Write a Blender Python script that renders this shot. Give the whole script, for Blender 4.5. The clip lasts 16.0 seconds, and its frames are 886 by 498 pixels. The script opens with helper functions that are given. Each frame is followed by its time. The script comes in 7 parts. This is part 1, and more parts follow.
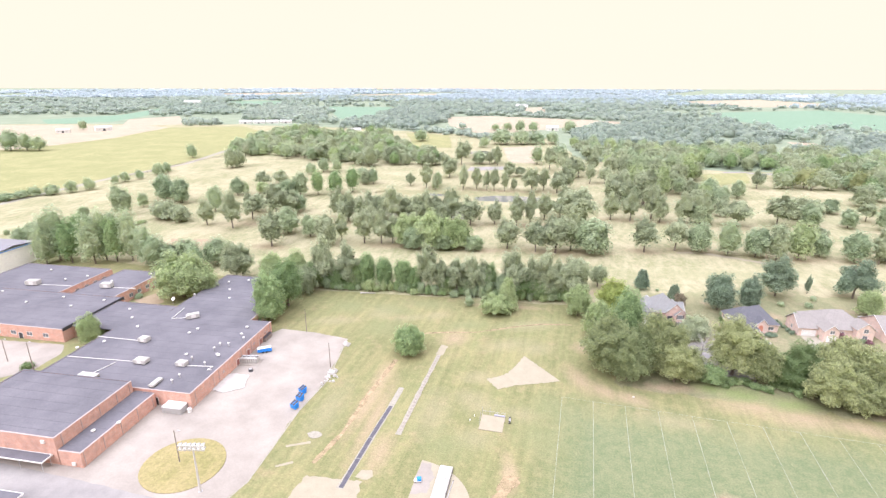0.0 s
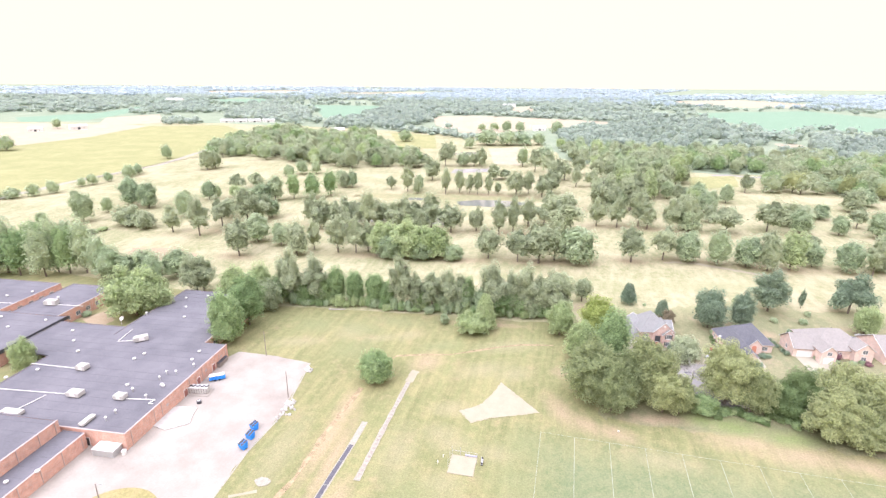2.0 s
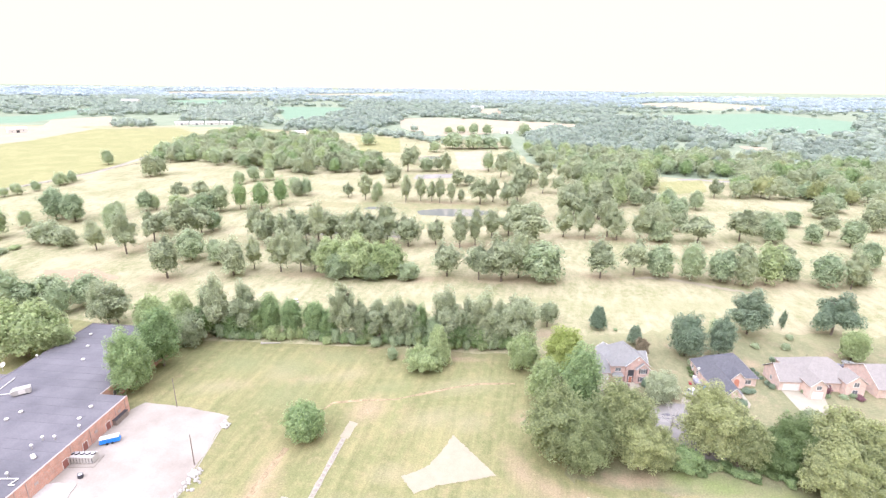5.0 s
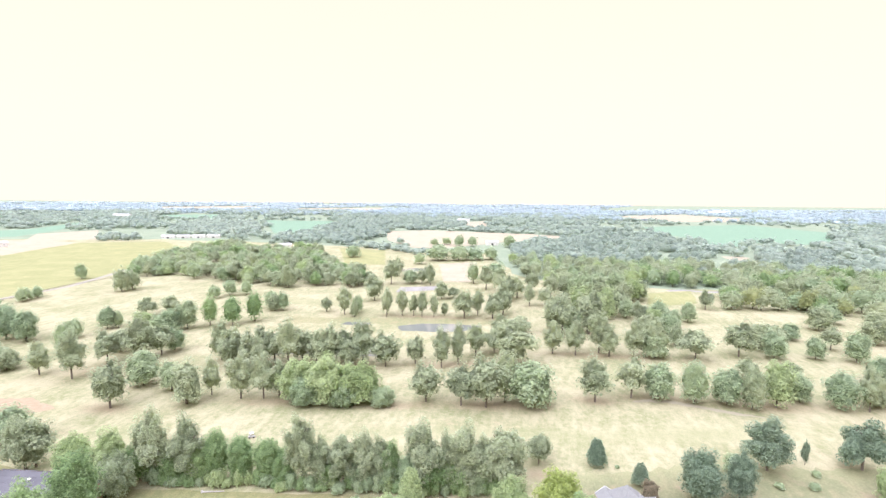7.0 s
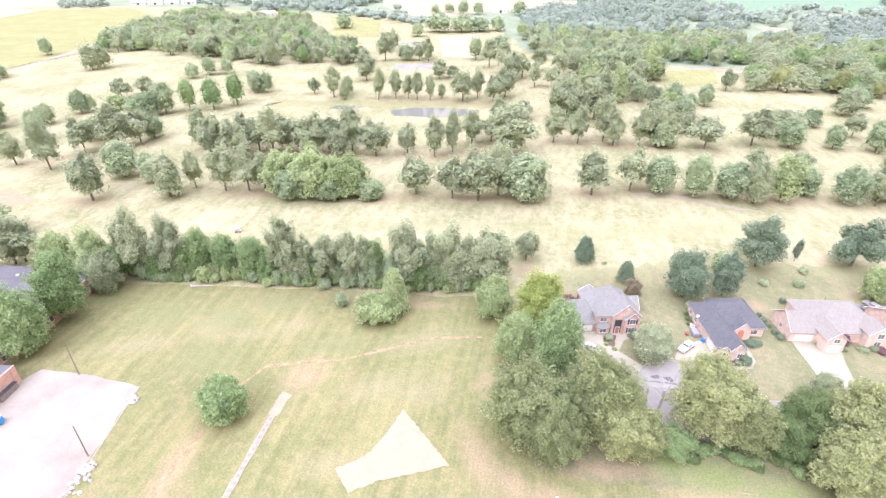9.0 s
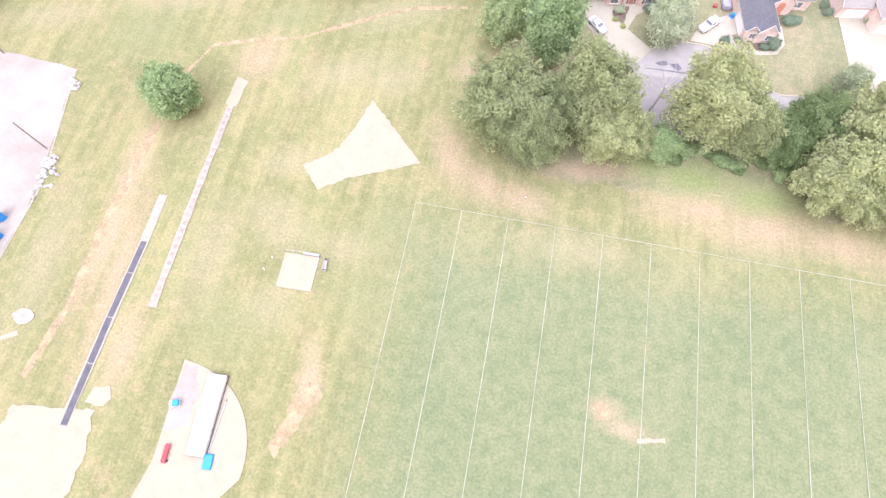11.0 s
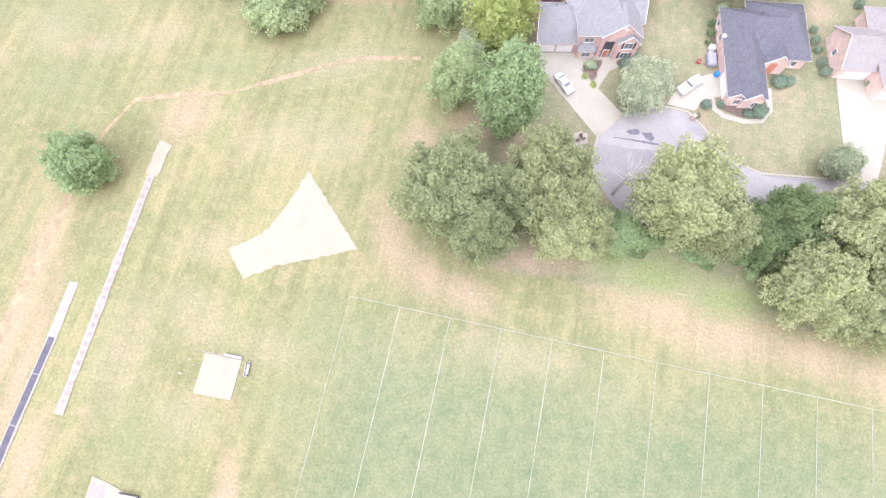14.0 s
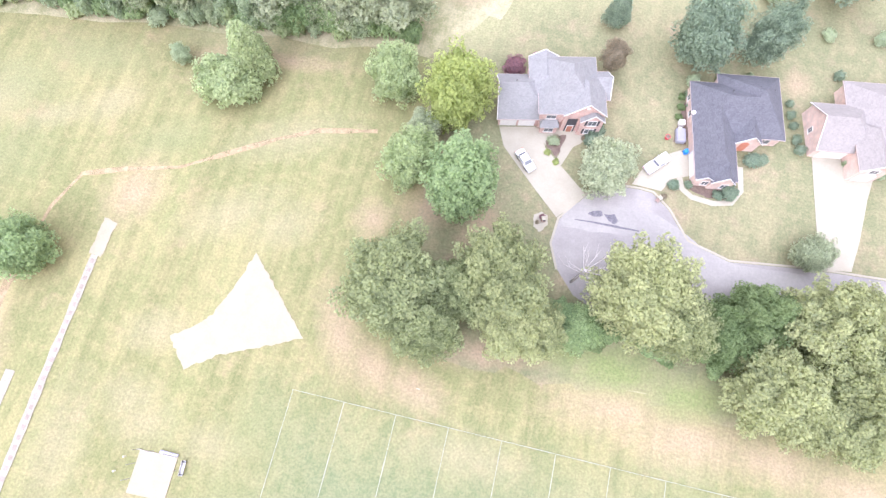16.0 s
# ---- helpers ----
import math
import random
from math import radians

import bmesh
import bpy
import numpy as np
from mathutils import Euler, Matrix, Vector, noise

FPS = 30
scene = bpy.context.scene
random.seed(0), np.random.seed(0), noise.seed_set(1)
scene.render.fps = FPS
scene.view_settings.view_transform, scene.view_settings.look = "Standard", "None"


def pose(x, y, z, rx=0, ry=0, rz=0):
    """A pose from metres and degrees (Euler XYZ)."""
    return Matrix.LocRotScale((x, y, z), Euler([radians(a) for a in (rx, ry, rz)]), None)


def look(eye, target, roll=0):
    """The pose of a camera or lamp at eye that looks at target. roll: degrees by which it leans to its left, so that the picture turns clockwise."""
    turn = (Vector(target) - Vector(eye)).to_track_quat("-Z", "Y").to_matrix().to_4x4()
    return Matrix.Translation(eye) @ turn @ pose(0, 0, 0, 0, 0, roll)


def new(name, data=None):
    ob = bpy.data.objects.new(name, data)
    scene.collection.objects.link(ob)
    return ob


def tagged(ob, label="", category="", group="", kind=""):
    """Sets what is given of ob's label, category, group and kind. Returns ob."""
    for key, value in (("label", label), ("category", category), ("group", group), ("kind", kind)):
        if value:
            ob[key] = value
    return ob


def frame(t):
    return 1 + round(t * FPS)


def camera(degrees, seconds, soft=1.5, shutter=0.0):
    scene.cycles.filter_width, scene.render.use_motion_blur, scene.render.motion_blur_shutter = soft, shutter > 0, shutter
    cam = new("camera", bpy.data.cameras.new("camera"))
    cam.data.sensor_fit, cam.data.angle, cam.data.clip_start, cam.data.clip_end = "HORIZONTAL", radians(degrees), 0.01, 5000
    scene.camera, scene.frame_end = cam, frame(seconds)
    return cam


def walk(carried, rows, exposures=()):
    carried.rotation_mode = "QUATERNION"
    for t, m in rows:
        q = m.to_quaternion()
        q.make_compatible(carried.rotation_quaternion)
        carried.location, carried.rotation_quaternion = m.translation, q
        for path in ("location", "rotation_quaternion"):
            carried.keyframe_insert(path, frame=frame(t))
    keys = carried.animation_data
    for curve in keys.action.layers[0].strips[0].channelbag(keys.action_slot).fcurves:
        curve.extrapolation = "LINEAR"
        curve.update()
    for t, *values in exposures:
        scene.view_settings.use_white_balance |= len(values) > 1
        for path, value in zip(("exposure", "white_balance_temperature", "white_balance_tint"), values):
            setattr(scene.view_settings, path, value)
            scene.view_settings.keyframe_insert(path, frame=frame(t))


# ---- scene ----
cam = camera(80.93, 16.0, soft=1.4)
# seconds, eye, point looked at, lean
PATH = [
    (0, (-8.66, -141.60, 92.46), (-33.48, -49.88, 61.30), 0.11),
    (0.5, (-8.32, -136.80, 93.08), (-32.82, -45.03, 61.80), 0.24),
    (1, (-7.74, -132.89, 93.54), (-31.85, -41.02, 62.27), 0.22),
    (1.5, (-7.37, -128.56, 93.83), (-30.48, -36.44, 62.54), 0.47),
    (2, (-6.86, -124.45, 93.63), (-29.63, -32.29, 62.21), 0.44),
    (2.5, (-6.59, -119.98, 93.27), (-29.02, -27.76, 61.79), 0.41),
    (3, (-6.33, -115.49, 93.22), (-27.99, -23.10, 61.70), 0.50),
    (3.5, (-5.95, -111.24, 93.05), (-26.53, -18.53, 61.70), 0.49),
    (6, (-3.50, -88.19, 93.78), (-19.59, 5.66, 63.22), 0.47),
    (6.2, (-3.35, -86.57, 93.48), (-19.43, 8.56, 67.17), 0.48),
    (6.5, (-3.11, -84.13, 93.03), (-19.07, 12.18, 71.38), 0.49),
    (6.7, (-3.02, -82.29, 92.91), (-19.14, 14.53, 73.75), 0.50),
    (7, (-2.89, -79.53, 92.72), (-19.33, 18.55, 82.24), 0.51),
    (7.1, (-2.81, -78.62, 92.74), (-19.29, 19.65, 84.27), 0.50),
    (7.2, (-2.73, -77.72, 92.75), (-19.24, 20.70, 86.29), 0.50),
    (7.3, (-2.66, -76.82, 92.76), (-19.16, 21.60, 86.38), 0.50),
    (7.4, (-2.58, -75.92, 92.77), (-19.08, 22.45, 85.61), 0.49),
    (7.5, (-2.50, -75.02, 92.79), (-18.96, 23.11, 82.79), 0.49),
    (7.6, (-2.32, -74.10, 92.90), (-18.72, 23.60, 79.32), 0.50),
    (7.8, (-1.97, -72.28, 93.14), (-18.27, 24.79, 75.49), 0.51),
    (8, (-1.62, -70.46, 93.37), (-17.85, 26.21, 73.58), 0.52),
    (8.2, (-1.26, -68.64, 93.44), (-17.45, 26.85, 68.56), 0.51),
    (8.5, (-0.72, -65.91, 93.55), (-16.64, 26.59, 59.04), 0.49),
    (9, (0.50, -61.32, 93.36), (-14.46, 23.80, 43.07), 0.42),
    (9.5, (1.67, -56.96, 92.71), (-11.95, 18.19, 28.15), 0.29),
    (10, (2.77, -53.04, 92.16), (-9.30, 10.83, 16.17), 0.13),
    (10.2, (3.24, -51.14, 91.74), (-7.61, 5.96, 10.37), 0.16),
    (10.5, (3.65, -48.27, 91.72), (-5.35, -0.33, 4.42), 0.38),
    (10.8, (4.06, -45.40, 91.69), (-3.30, -5.73, 0.19), 0.61),
    (11.1, (4.47, -42.54, 91.66), (-1.72, -8.73, -2.25), 0.83),
    (11.4, (4.88, -39.67, 91.64), (-0.64, -9.09, -3.42), 1.06),
    (11.8, (5.43, -35.84, 91.60), (0.29, -6.89, -3.98), 1.36),
    (12.3, (6.12, -31.06, 91.56), (1.18, -2.65, -4.19), 1.73),
    (12.5, (6.53, -29.25, 91.65), (1.60, -1.37, -4.26), 1.66),
    (13, (7.62, -24.31, 91.50), (2.75, 3.25, -4.51), 1.87),
    (13.5, (8.75, -19.25, 91.52), (3.79, 8.03, -4.56), 1.84),
    (14, (10.19, -14.07, 91.72), (4.95, 13.31, -4.32), 1.53),
    (14.5, (11.73, -8.95, 92.22), (6.34, 18.37, -3.83), 1.41),
    (15, (13.12, -4.59, 92.56), (7.50, 22.46, -3.54), 1.07),
    (15.5, (14.87, 0.04, 92.70), (8.83, 27.16, -3.37), 0.64),
    (16, (16.58, 4.31, 92.56), (9.96, 31.28, -3.51), -0.59),
]
walk(cam, [(t, look(eye, target, lean)) for t, eye, target, lean in PATH],
     exposures=[(0, 0.72, 5930, 23), (1, 0.80, 5930, 24), (3.5, 0.89, 5900, 24), (6.5, 0.89, 5800, 24), (7.3, 0.70, 5780, 19), (7.9, 0.57, 5720, 14), (8.4, 0.66, 5740, 20), (9, 0.94, 5800, 27), (10, 0.95, 5840, 29), (12.5, 0.86, 5760, 28), (16, 1.02, 5640, 27)])

# ---- light: bright overcast summer sky ----
SUN_ELEVATION, SUN_AZIMUTH = radians(44), radians(208)
world = bpy.data.worlds.new("overcast_sky")
scene.world = world
world.use_nodes = True
wn, wl = world.node_tree.nodes, world.node_tree.links
wn.clear()
sky = wn.new("ShaderNodeTexSky")
sky.sky_type = "NISHITA"
sky.sun_disc = False
sky.sun_elevation, sky.sun_rotation = SUN_ELEVATION, SUN_AZIMUTH
sky.dust_density = 4.0
dim = wn.new("ShaderNodeVectorMath")
dim.operation = "SCALE"
dim.inputs["Scale"].default_value = 0.08
coord = wn.new("ShaderNodeTexCoord")
split = wn.new("ShaderNodeSeparateXYZ")
cloud = wn.new("ShaderNodeValToRGB")
cloud.color_ramp.elements[0].position = 0.0
cloud.color_ramp.elements[0].color = (0.742, 0.622, 0.448, 1)
cloud.color_ramp.elements[1].position = 1.0
cloud.color_ramp.elements[1].color = (2.42, 2.42, 2.42, 1)
near_horizon = cloud.color_ramp.elements.new(0.46)
high = cloud.color_ramp.elements.new(0.60)
high.color = (1.55, 1.55, 1.52, 1)
near_horizon.color = (0.716, 0.584, 0.394, 1)
veil = wn.new("ShaderNodeMix")
veil.data_type = "RGBA"
veil.inputs[0].default_value = 0.96
back = wn.new("ShaderNodeBackground")
sky_out = wn.new("ShaderNodeOutputWorld")
wl.new(sky.outputs[0], dim.inputs[0])
wl.new(coord.outputs["Generated"], split.inputs[0])
wl.new(split.outputs["Z"], cloud.inputs[0])
wl.new(dim.outputs[0], veil.inputs[6])
wl.new(cloud.outputs[0], veil.inputs[7])
wl.new(veil.outputs[2], back.inputs["Color"])
wl.new(back.outputs[0], sky_out.inputs[0])

sun_data = bpy.data.lights.new("sun", "SUN")
sun_data.energy, sun_data.angle, sun_data.color = 1.5, radians(32), (1.0, 0.97, 0.92)
sun = new("sun", sun_data)
sun.matrix_world = look((math.sin(SUN_AZIMUTH) * 50, math.cos(SUN_AZIMUTH) * 50, 50 * math.tan(SUN_ELEVATION)), (0, 0, 0))


# ---- materials ----
def nodes_of(name, rough=0.9, metal=0.0):
    m = bpy.data.materials.new(name)
    m.use_nodes = True
    n, l = m.node_tree.nodes, m.node_tree.links
    b = n["Principled BSDF"]
    b.inputs["Roughness"].default_value = rough
    b.inputs["Metallic"].default_value = metal
    b.inputs["Specular IOR Level"].default_value = 0.25
    return m, n, l, b


def noise_node(n, l, vec, scale, detail=4.0, rough=0.6):
    t = n.new("ShaderNodeTexNoise")
    t.inputs["Scale"].default_value = scale
    t.inputs["Detail"].default_value = detail
    t.inputs["Roughness"].default_value = rough
    l.new(vec, t.inputs["Vector"])
    return t.outputs["Fac"]


def ramp(n, l, fac, stops):
    r = n.new("ShaderNodeValToRGB")
    e = r.color_ramp.elements
    e[0].position, e[0].color = stops[0][0], (*stops[0][1], 1)
    e[1].position, e[1].color = stops[-1][0], (*stops[-1][1], 1)
    for p, c in stops[1:-1]:
        e.new(p).color = (*c, 1)
    l.new(fac, r.inputs[0])
    return r.outputs[0]


def mixed(n, l, fac, a, b, mode="MIX"):
    m = n.new("ShaderNodeMix")
    m.data_type, m.blend_type = "RGBA", mode
    for socket, v in ((m.inputs[0], fac), (m.inputs[6], a), (m.inputs[7], b)):
        if isinstance(v, (int, float)):
            socket.default_value = v
        elif isinstance(v, tuple):
            socket.default_value = (*v, 1)
        else:
            l.new(v, socket)
    return m.outputs[2]


def scaled(n, l, vec, s, turn=0.0):
    m = n.new("ShaderNodeMapping")
    m.inputs["Scale"].default_value = s
    m.inputs["Rotation"].default_value = (0, 0, turn)
    l.new(vec, m.inputs["Vector"])
    return m.outputs[0]


def bumped(n, l, b, fac, strength, distance):
    u = n.new("ShaderNodeBump")
    u.inputs["Strength"].default_value = strength
    u.inputs["Distance"].default_value = distance
    l.new(fac, u.inputs["Height"])
    l.new(u.outputs[0], b.inputs["Normal"])


def where(n):
    return n.new("ShaderNodeNewGeometry").outputs["Position"]


def zone_cover(n, l, p, spots, most):
    """How far ragged oval patches of another growth cover the ground; each one is x, y, two half widths and a turn."""
    near = None
    for x, y, rx, ry, turn in spots:
        m = n.new("ShaderNodeMapping")
        m.vector_type = "TEXTURE"
        m.inputs["Location"].default_value = (x, y, 0)
        m.inputs["Rotation"].default_value = (0, 0, radians(turn))
        m.inputs["Scale"].default_value = (rx, ry, 1)
        l.new(p, m.inputs["Vector"])
        far = n.new("ShaderNodeVectorMath")
        far.operation = "LENGTH"
        l.new(m.outputs[0], far.inputs[0])
        if near is None:
            near = far.outputs["Value"]
        else:
            low = n.new("ShaderNodeMath")
            low.operation = "MINIMUM"
            l.new(near, low.inputs[0])
            l.new(far.outputs["Value"], low.inputs[1])
            near = low.outputs[0]
    ragged_edge = mixed(n, l, 0.58, near, noise_node(n, l, p, 0.5, 8, 0.75))
    return ramp(n, l, ragged_edge, [(0.34, (most,) * 3), (0.72, (0, 0, 0))])


def quarter_cover(n, l, p, x_from, y_to, width):
    """Cover of the ground east of x_from and south of y_to, ragged along its edges."""
    s = n.new("ShaderNodeSeparateXYZ")
    l.new(p, s.inputs[0])
    edges = []
    for socket, k, c in (("X", 1 / width, -x_from / width), ("Y", -1 / width, y_to / width)):
        q = n.new("ShaderNodeMath")
        q.operation = "MULTIPLY_ADD"
        q.inputs[1].default_value, q.inputs[2].default_value = k, c
        l.new(s.outputs[socket], q.inputs[0])
        edges.append(q.outputs[0])
    low = n.new("ShaderNodeMath")
    low.operation = "MINIMUM"
    l.new(edges[0], low.inputs[0])
    l.new(edges[1], low.inputs[1])
    rough = mixed(n, l, 0.5, low.outputs[0], noise_node(n, l, p, 0.16, 8, 0.75))
    return ramp(n, l, rough, [(0.30, (0, 0, 0)), (0.78, (1, 1, 1))])


def turf(name, lush, dry, bare, dryness=0.5, stripes=0.0, turn=0.0, bareness=0.72, zones=(), pitch=None):
    """Mown grass: lush and dry blades in patches, bare spots, mowing stripes, zones of other growth."""
    m, n, l, b = nodes_of(name, 1.0)
    p = where(n)
    big = noise_node(n, l, p, 0.035, 6, 0.62)
    mid = noise_node(n, l, scaled(n, l, p, (0.5, 0.16, 1), turn), 0.55, 5, 0.65)
    fine = noise_node(n, l, p, 2.2, 4, 0.75)
    patch_fac = mixed(n, l, 0.45, big, mid)
    lo, hi = 0.615 - 0.32 * dryness, 0.765 - 0.32 * dryness
    col = ramp(n, l, patch_fac, [(lo, lush), (hi, dry)])
    spots = noise_node(n, l, p, 0.11, 7, 0.7)
    col = mixed(n, l, ramp(n, l, spots, [(bareness - 0.1, (0, 0, 0)), (bareness + 0.04, (0.8, 0.8, 0.8))]), col, bare)
    if stripes:
        rows = noise_node(n, l, scaled(n, l, p, (0.42, 0.011, 0.0), turn), 1.0, 2.5, 0.6)
        band = ramp(n, l, rows, [(0.36, (1 - stripes * 1.6,) * 3), (0.64, (1 + stripes * 1.6,) * 3)])
        col = mixed(n, l, 1.0, col, band, "MULTIPLY")
        swath = noise_node(n, l, scaled(n, l, p, (1.3, 0.07, 0.0), turn), 1.0, 4, 0.7)
        col = mixed(n, l, ramp(n, l, swath, [(0.52, (0, 0, 0)), (0.72, (min(0.9, stripes * 9),) * 3)]), col, dry)
    clumps = noise_node(n, l, p, 0.42, 9, 0.78)
    col = mixed(n, l, ramp(n, l, clumps, [(0.48, (0, 0, 0)), (0.62, (0.75, 0.75, 0.75))]), col, dry)
    col = mixed(n, l, ramp(n, l, clumps, [(0.34, (0.55, 0.55, 0.55)), (0.50, (0, 0, 0))]), col, lush)
    if pitch:
        col = mixed(n, l, quarter_cover(n, l, p, -20, 6, 18), col, ramp(n, l, mixed(n, l, 0.6, patch_fac, clumps), [(0.42, pitch[0]), (0.58, pitch[1])]))
    for za, zb, most, spots_at in zones:
        growth = ramp(n, l, noise_node(n, l, p, 1.2, 6, 0.7), [(0.3, za), (0.7, zb)])
        col = mixed(n, l, zone_cover(n, l, p, spots_at, most), col, growth)
    blades = ramp(n, l, fine, [(0.3, (0.74, 0.76, 0.72)), (0.7, (1.25, 1.22, 1.15))])
    col = mixed(n, l, 1.0, col, blades, "MULTIPLY")
    l.new(col, b.inputs["Base Color"])
    bumped(n, l, b, fine, 0.5, 0.08)
    return m


def surface(name, a, b_col, scale=0.6, fine=6.0, rough=0.85, metal=0.0, bump=0.2, space="world", contrast=0.18):
    """A worn surface: two colours in blotches, grain on top."""
    m, n, l, b = nodes_of(name, rough, metal)
    p = where(n) if space == "world" else n.new("ShaderNodeTexCoord").outputs["Object"]
    blotch = noise_node(n, l, p, scale, 6, 0.62)
    grain = noise_node(n, l, p, fine, 4, 0.7)
    col = ramp(n, l, blotch, [(0.32, a), (0.68, b_col)])
    col = mixed(n, l, 1.0, col, ramp(n, l, grain, [(0.3, (1 - contrast,) * 3), (0.7, (1 + contrast,) * 3)]), "MULTIPLY")
    l.new(col, b.inputs["Base Color"])
    bumped(n, l, b, grain, bump, 0.03)
    return m


def foliage(name, dark, light):
    m, n, l, b = nodes_of(name, 0.5)
    b.inputs["Specular IOR Level"].default_value = 0.15
    info = n.new("ShaderNodeObjectInfo").outputs["Random"]
    leaf = n.new("ShaderNodeNewGeometry").outputs["Random Per Island"]
    p = n.new("ShaderNodeTexCoord").outputs["Object"]
    col = mixed(n, l, info, dark, light)
    tone = mixed(n, l, 0.32, noise_node(n, l, p, 4.5, 5, 0.75), leaf)
    col = mixed(n, l, 1.0, col, ramp(n, l, tone, [(0.30, (0.70, 0.73, 0.74)), (0.70, (1.30, 1.26, 1.18))]), "MULTIPLY")
    l.new(col, b.inputs["Base Color"])
    t = n.new("ShaderNodeBsdfTranslucent")
    l.new(col, t.inputs["Color"])
    s = n.new("ShaderNodeMixShader")
    s.inputs[0].default_value = 0.55
    l.new(b.outputs[0], s.inputs[1])
    l.new(t.outputs[0], s.inputs[2])
    l.new(s.outputs[0], n["Material Output"].inputs["Surface"])
    return m


def brick_mat(name, a, b_col, mortar):
    m, n, l, b = nodes_of(name, 0.9)
    p = n.new("ShaderNodeTexCoord").outputs["Object"]
    x = n.new("ShaderNodeSeparateXYZ")
    l.new(p, x.inputs[0])
    add = n.new("ShaderNodeMath")
    l.new(x.outputs["X"], add.inputs[0])
    l.new(x.outputs["Y"], add.inputs[1])
    c = n.new("ShaderNodeCombineXYZ")
    l.new(add.outputs[0], c.inputs["X"])
    l.new(x.outputs["Z"], c.inputs["Y"])
    t = n.new("ShaderNodeTexBrick")
    t.inputs["Color1"].default_value, t.inputs["Color2"].default_value, t.inputs["Mortar"].default_value = (*a, 1), (*b_col, 1), (*mortar, 1)
    t.inputs["Scale"].default_value = 1.0
    t.inputs["Brick Width"].default_value, t.inputs["Row Height"].default_value, t.inputs["Mortar Size"].default_value = 0.22, 0.075, 0.01
    l.new(c.outputs[0], t.inputs["Vector"])
    blotch = noise_node(n, l, p, 0.7, 6)
    col = mixed(n, l, 1.0, t.outputs["Color"], ramp(n, l, blotch, [(0.3, (0.8, 0.8, 0.8)), (0.7, (1.15, 1.12, 1.1))]), "MULTIPLY")
    l.new(col, b.inputs["Base Color"])
    bumped(n, l, b, t.outputs["Fac"], -0.4, 0.01)
    return m


def shingle_mat(name, a, b_col):
    m, n, l, b = nodes_of(name, 0.95)
    p = n.new("ShaderNodeTexCoord").outputs["Object"]
    t = n.new("ShaderNodeTexVoronoi")
    t.inputs["Scale"].default_value = 3.2
    l.new(scaled(n, l, p, (1, 1, 2.2)), t.inputs["Vector"])
    tone = mixed(n, l, 0.6, t.outputs["Color"], noise_node(n, l, p, 0.8, 6))
    l.new(ramp(n, l, tone, [(0.25, a), (0.75, b_col)]), b.inputs["Base Color"])
    bumped(n, l, b, t.outputs["Distance"], 0.4, 0.03)
    return m


def plain(name, col, rough=0.6, metal=0.0, dirt=0.12):
    return surface(name, tuple(c * (1 - dirt) for c in col), col, 1.2, 9.0, rough, metal, 0.08, "object", 0.06)


def glass_mat(name, col=(0.16, 0.17, 0.18)):
    m, n, l, b = nodes_of(name, 0.08)
    b.inputs["Base Color"].default_value = (*col, 1)
    b.inputs["Specular IOR Level"].default_value = 0.6
    return m


# oval zones of other growth: x, y, half widths, turn
WORN_BY_OAKS = [(-4, 11, 5, 12, 30), (3, 6.5, 9, 5, -35), (11, 4.5, 9, 4.5, -15), (46, 10.5, 17, 7, 10), (57, 13.5, 5, 4.5, 0), (58, 7, 16, 7, 6), (72, 6.5, 13, 5, -4), (86, 5, 16, 5, -4), (6, 38, 8, 6, 30), (-4, 33, 5, 5, 0), (24, 14, 14, 3.5, 15), (-65, -18, 3.5, 24, 0), (72.5, 80.5, 4, 5, 0), (-50, 28, 7, 9, -20), (16, 36, 7, 4, 60)]
WORN_BY_TRACKS = [(34, -34.5, 6, 2.2, -8), (30.5, -32, 4, 3, 0), (-20, -37, 3, 9, 12), (-60.5, -25, 3, 26, 3), (-53.5, -38, 4, 12, 4), (-34, 62, 22, 2.5, 6), (-66, -5, 4, 14, 4)]
WORN_AT = WORN_BY_OAKS + WORN_BY_TRACKS
TAN_AT = [(-84, 42, 8, 9, 0), (-100, 30, 14, 5, 20), (-75, -25, 6, 22, 4), (-45, -18, 7, 16, 4), (-36, -8, 8, 6, 0), (-30, 28, 14, 6, 30), (-72, 40, 10, 4, 30), (-20, -12, 7, 5, 0), (-62, 45, 8, 5, 40), (-20, 28, 9, 6, 30), (-36, 4, 8, 5, 20), (-24, 46, 16, 6, 25), (-32, -11, 9, 6, 0), (-31, -26, 7, 6, 0), (22, -4, 14, 5, 0), (-38, 66, 26, 6, 4)]
LUSH_AT = [(-78, 30, 12, 10, 20), (-81, 46, 14, 9, 0), (-15, -21, 10, 9, 0), (-14, -7, 8, 7, 0), (-38, -31, 10, 9, 0), (-70, 55, 16, 7, 6), (13, 3, 4, 2.5, 0), (-100, 44, 12, 8, 0), (58, 2, 8, 4, 0), (-48, 40, 10, 5, 30)]
WEEDS_AT = [(44, 15.5, 14, 6, 2), (57, 14, 12, 5, 6), (35, 17.5, 7, 5, 0)]
GOLF_EDGE_AT = [(6, 80, 17, 9, 45), (18, 92, 15, 9, 25), (34, 97, 17, 10, 18), (50, 102, 17, 10, 14), (68, 105, 17, 10, 8), (86, 108, 17, 10, 8), (104, 110, 17, 10, 8), (122, 112, 19, 10, 6), (146, 114, 22, 10, 5), (172, 117, 22, 10, 5)]
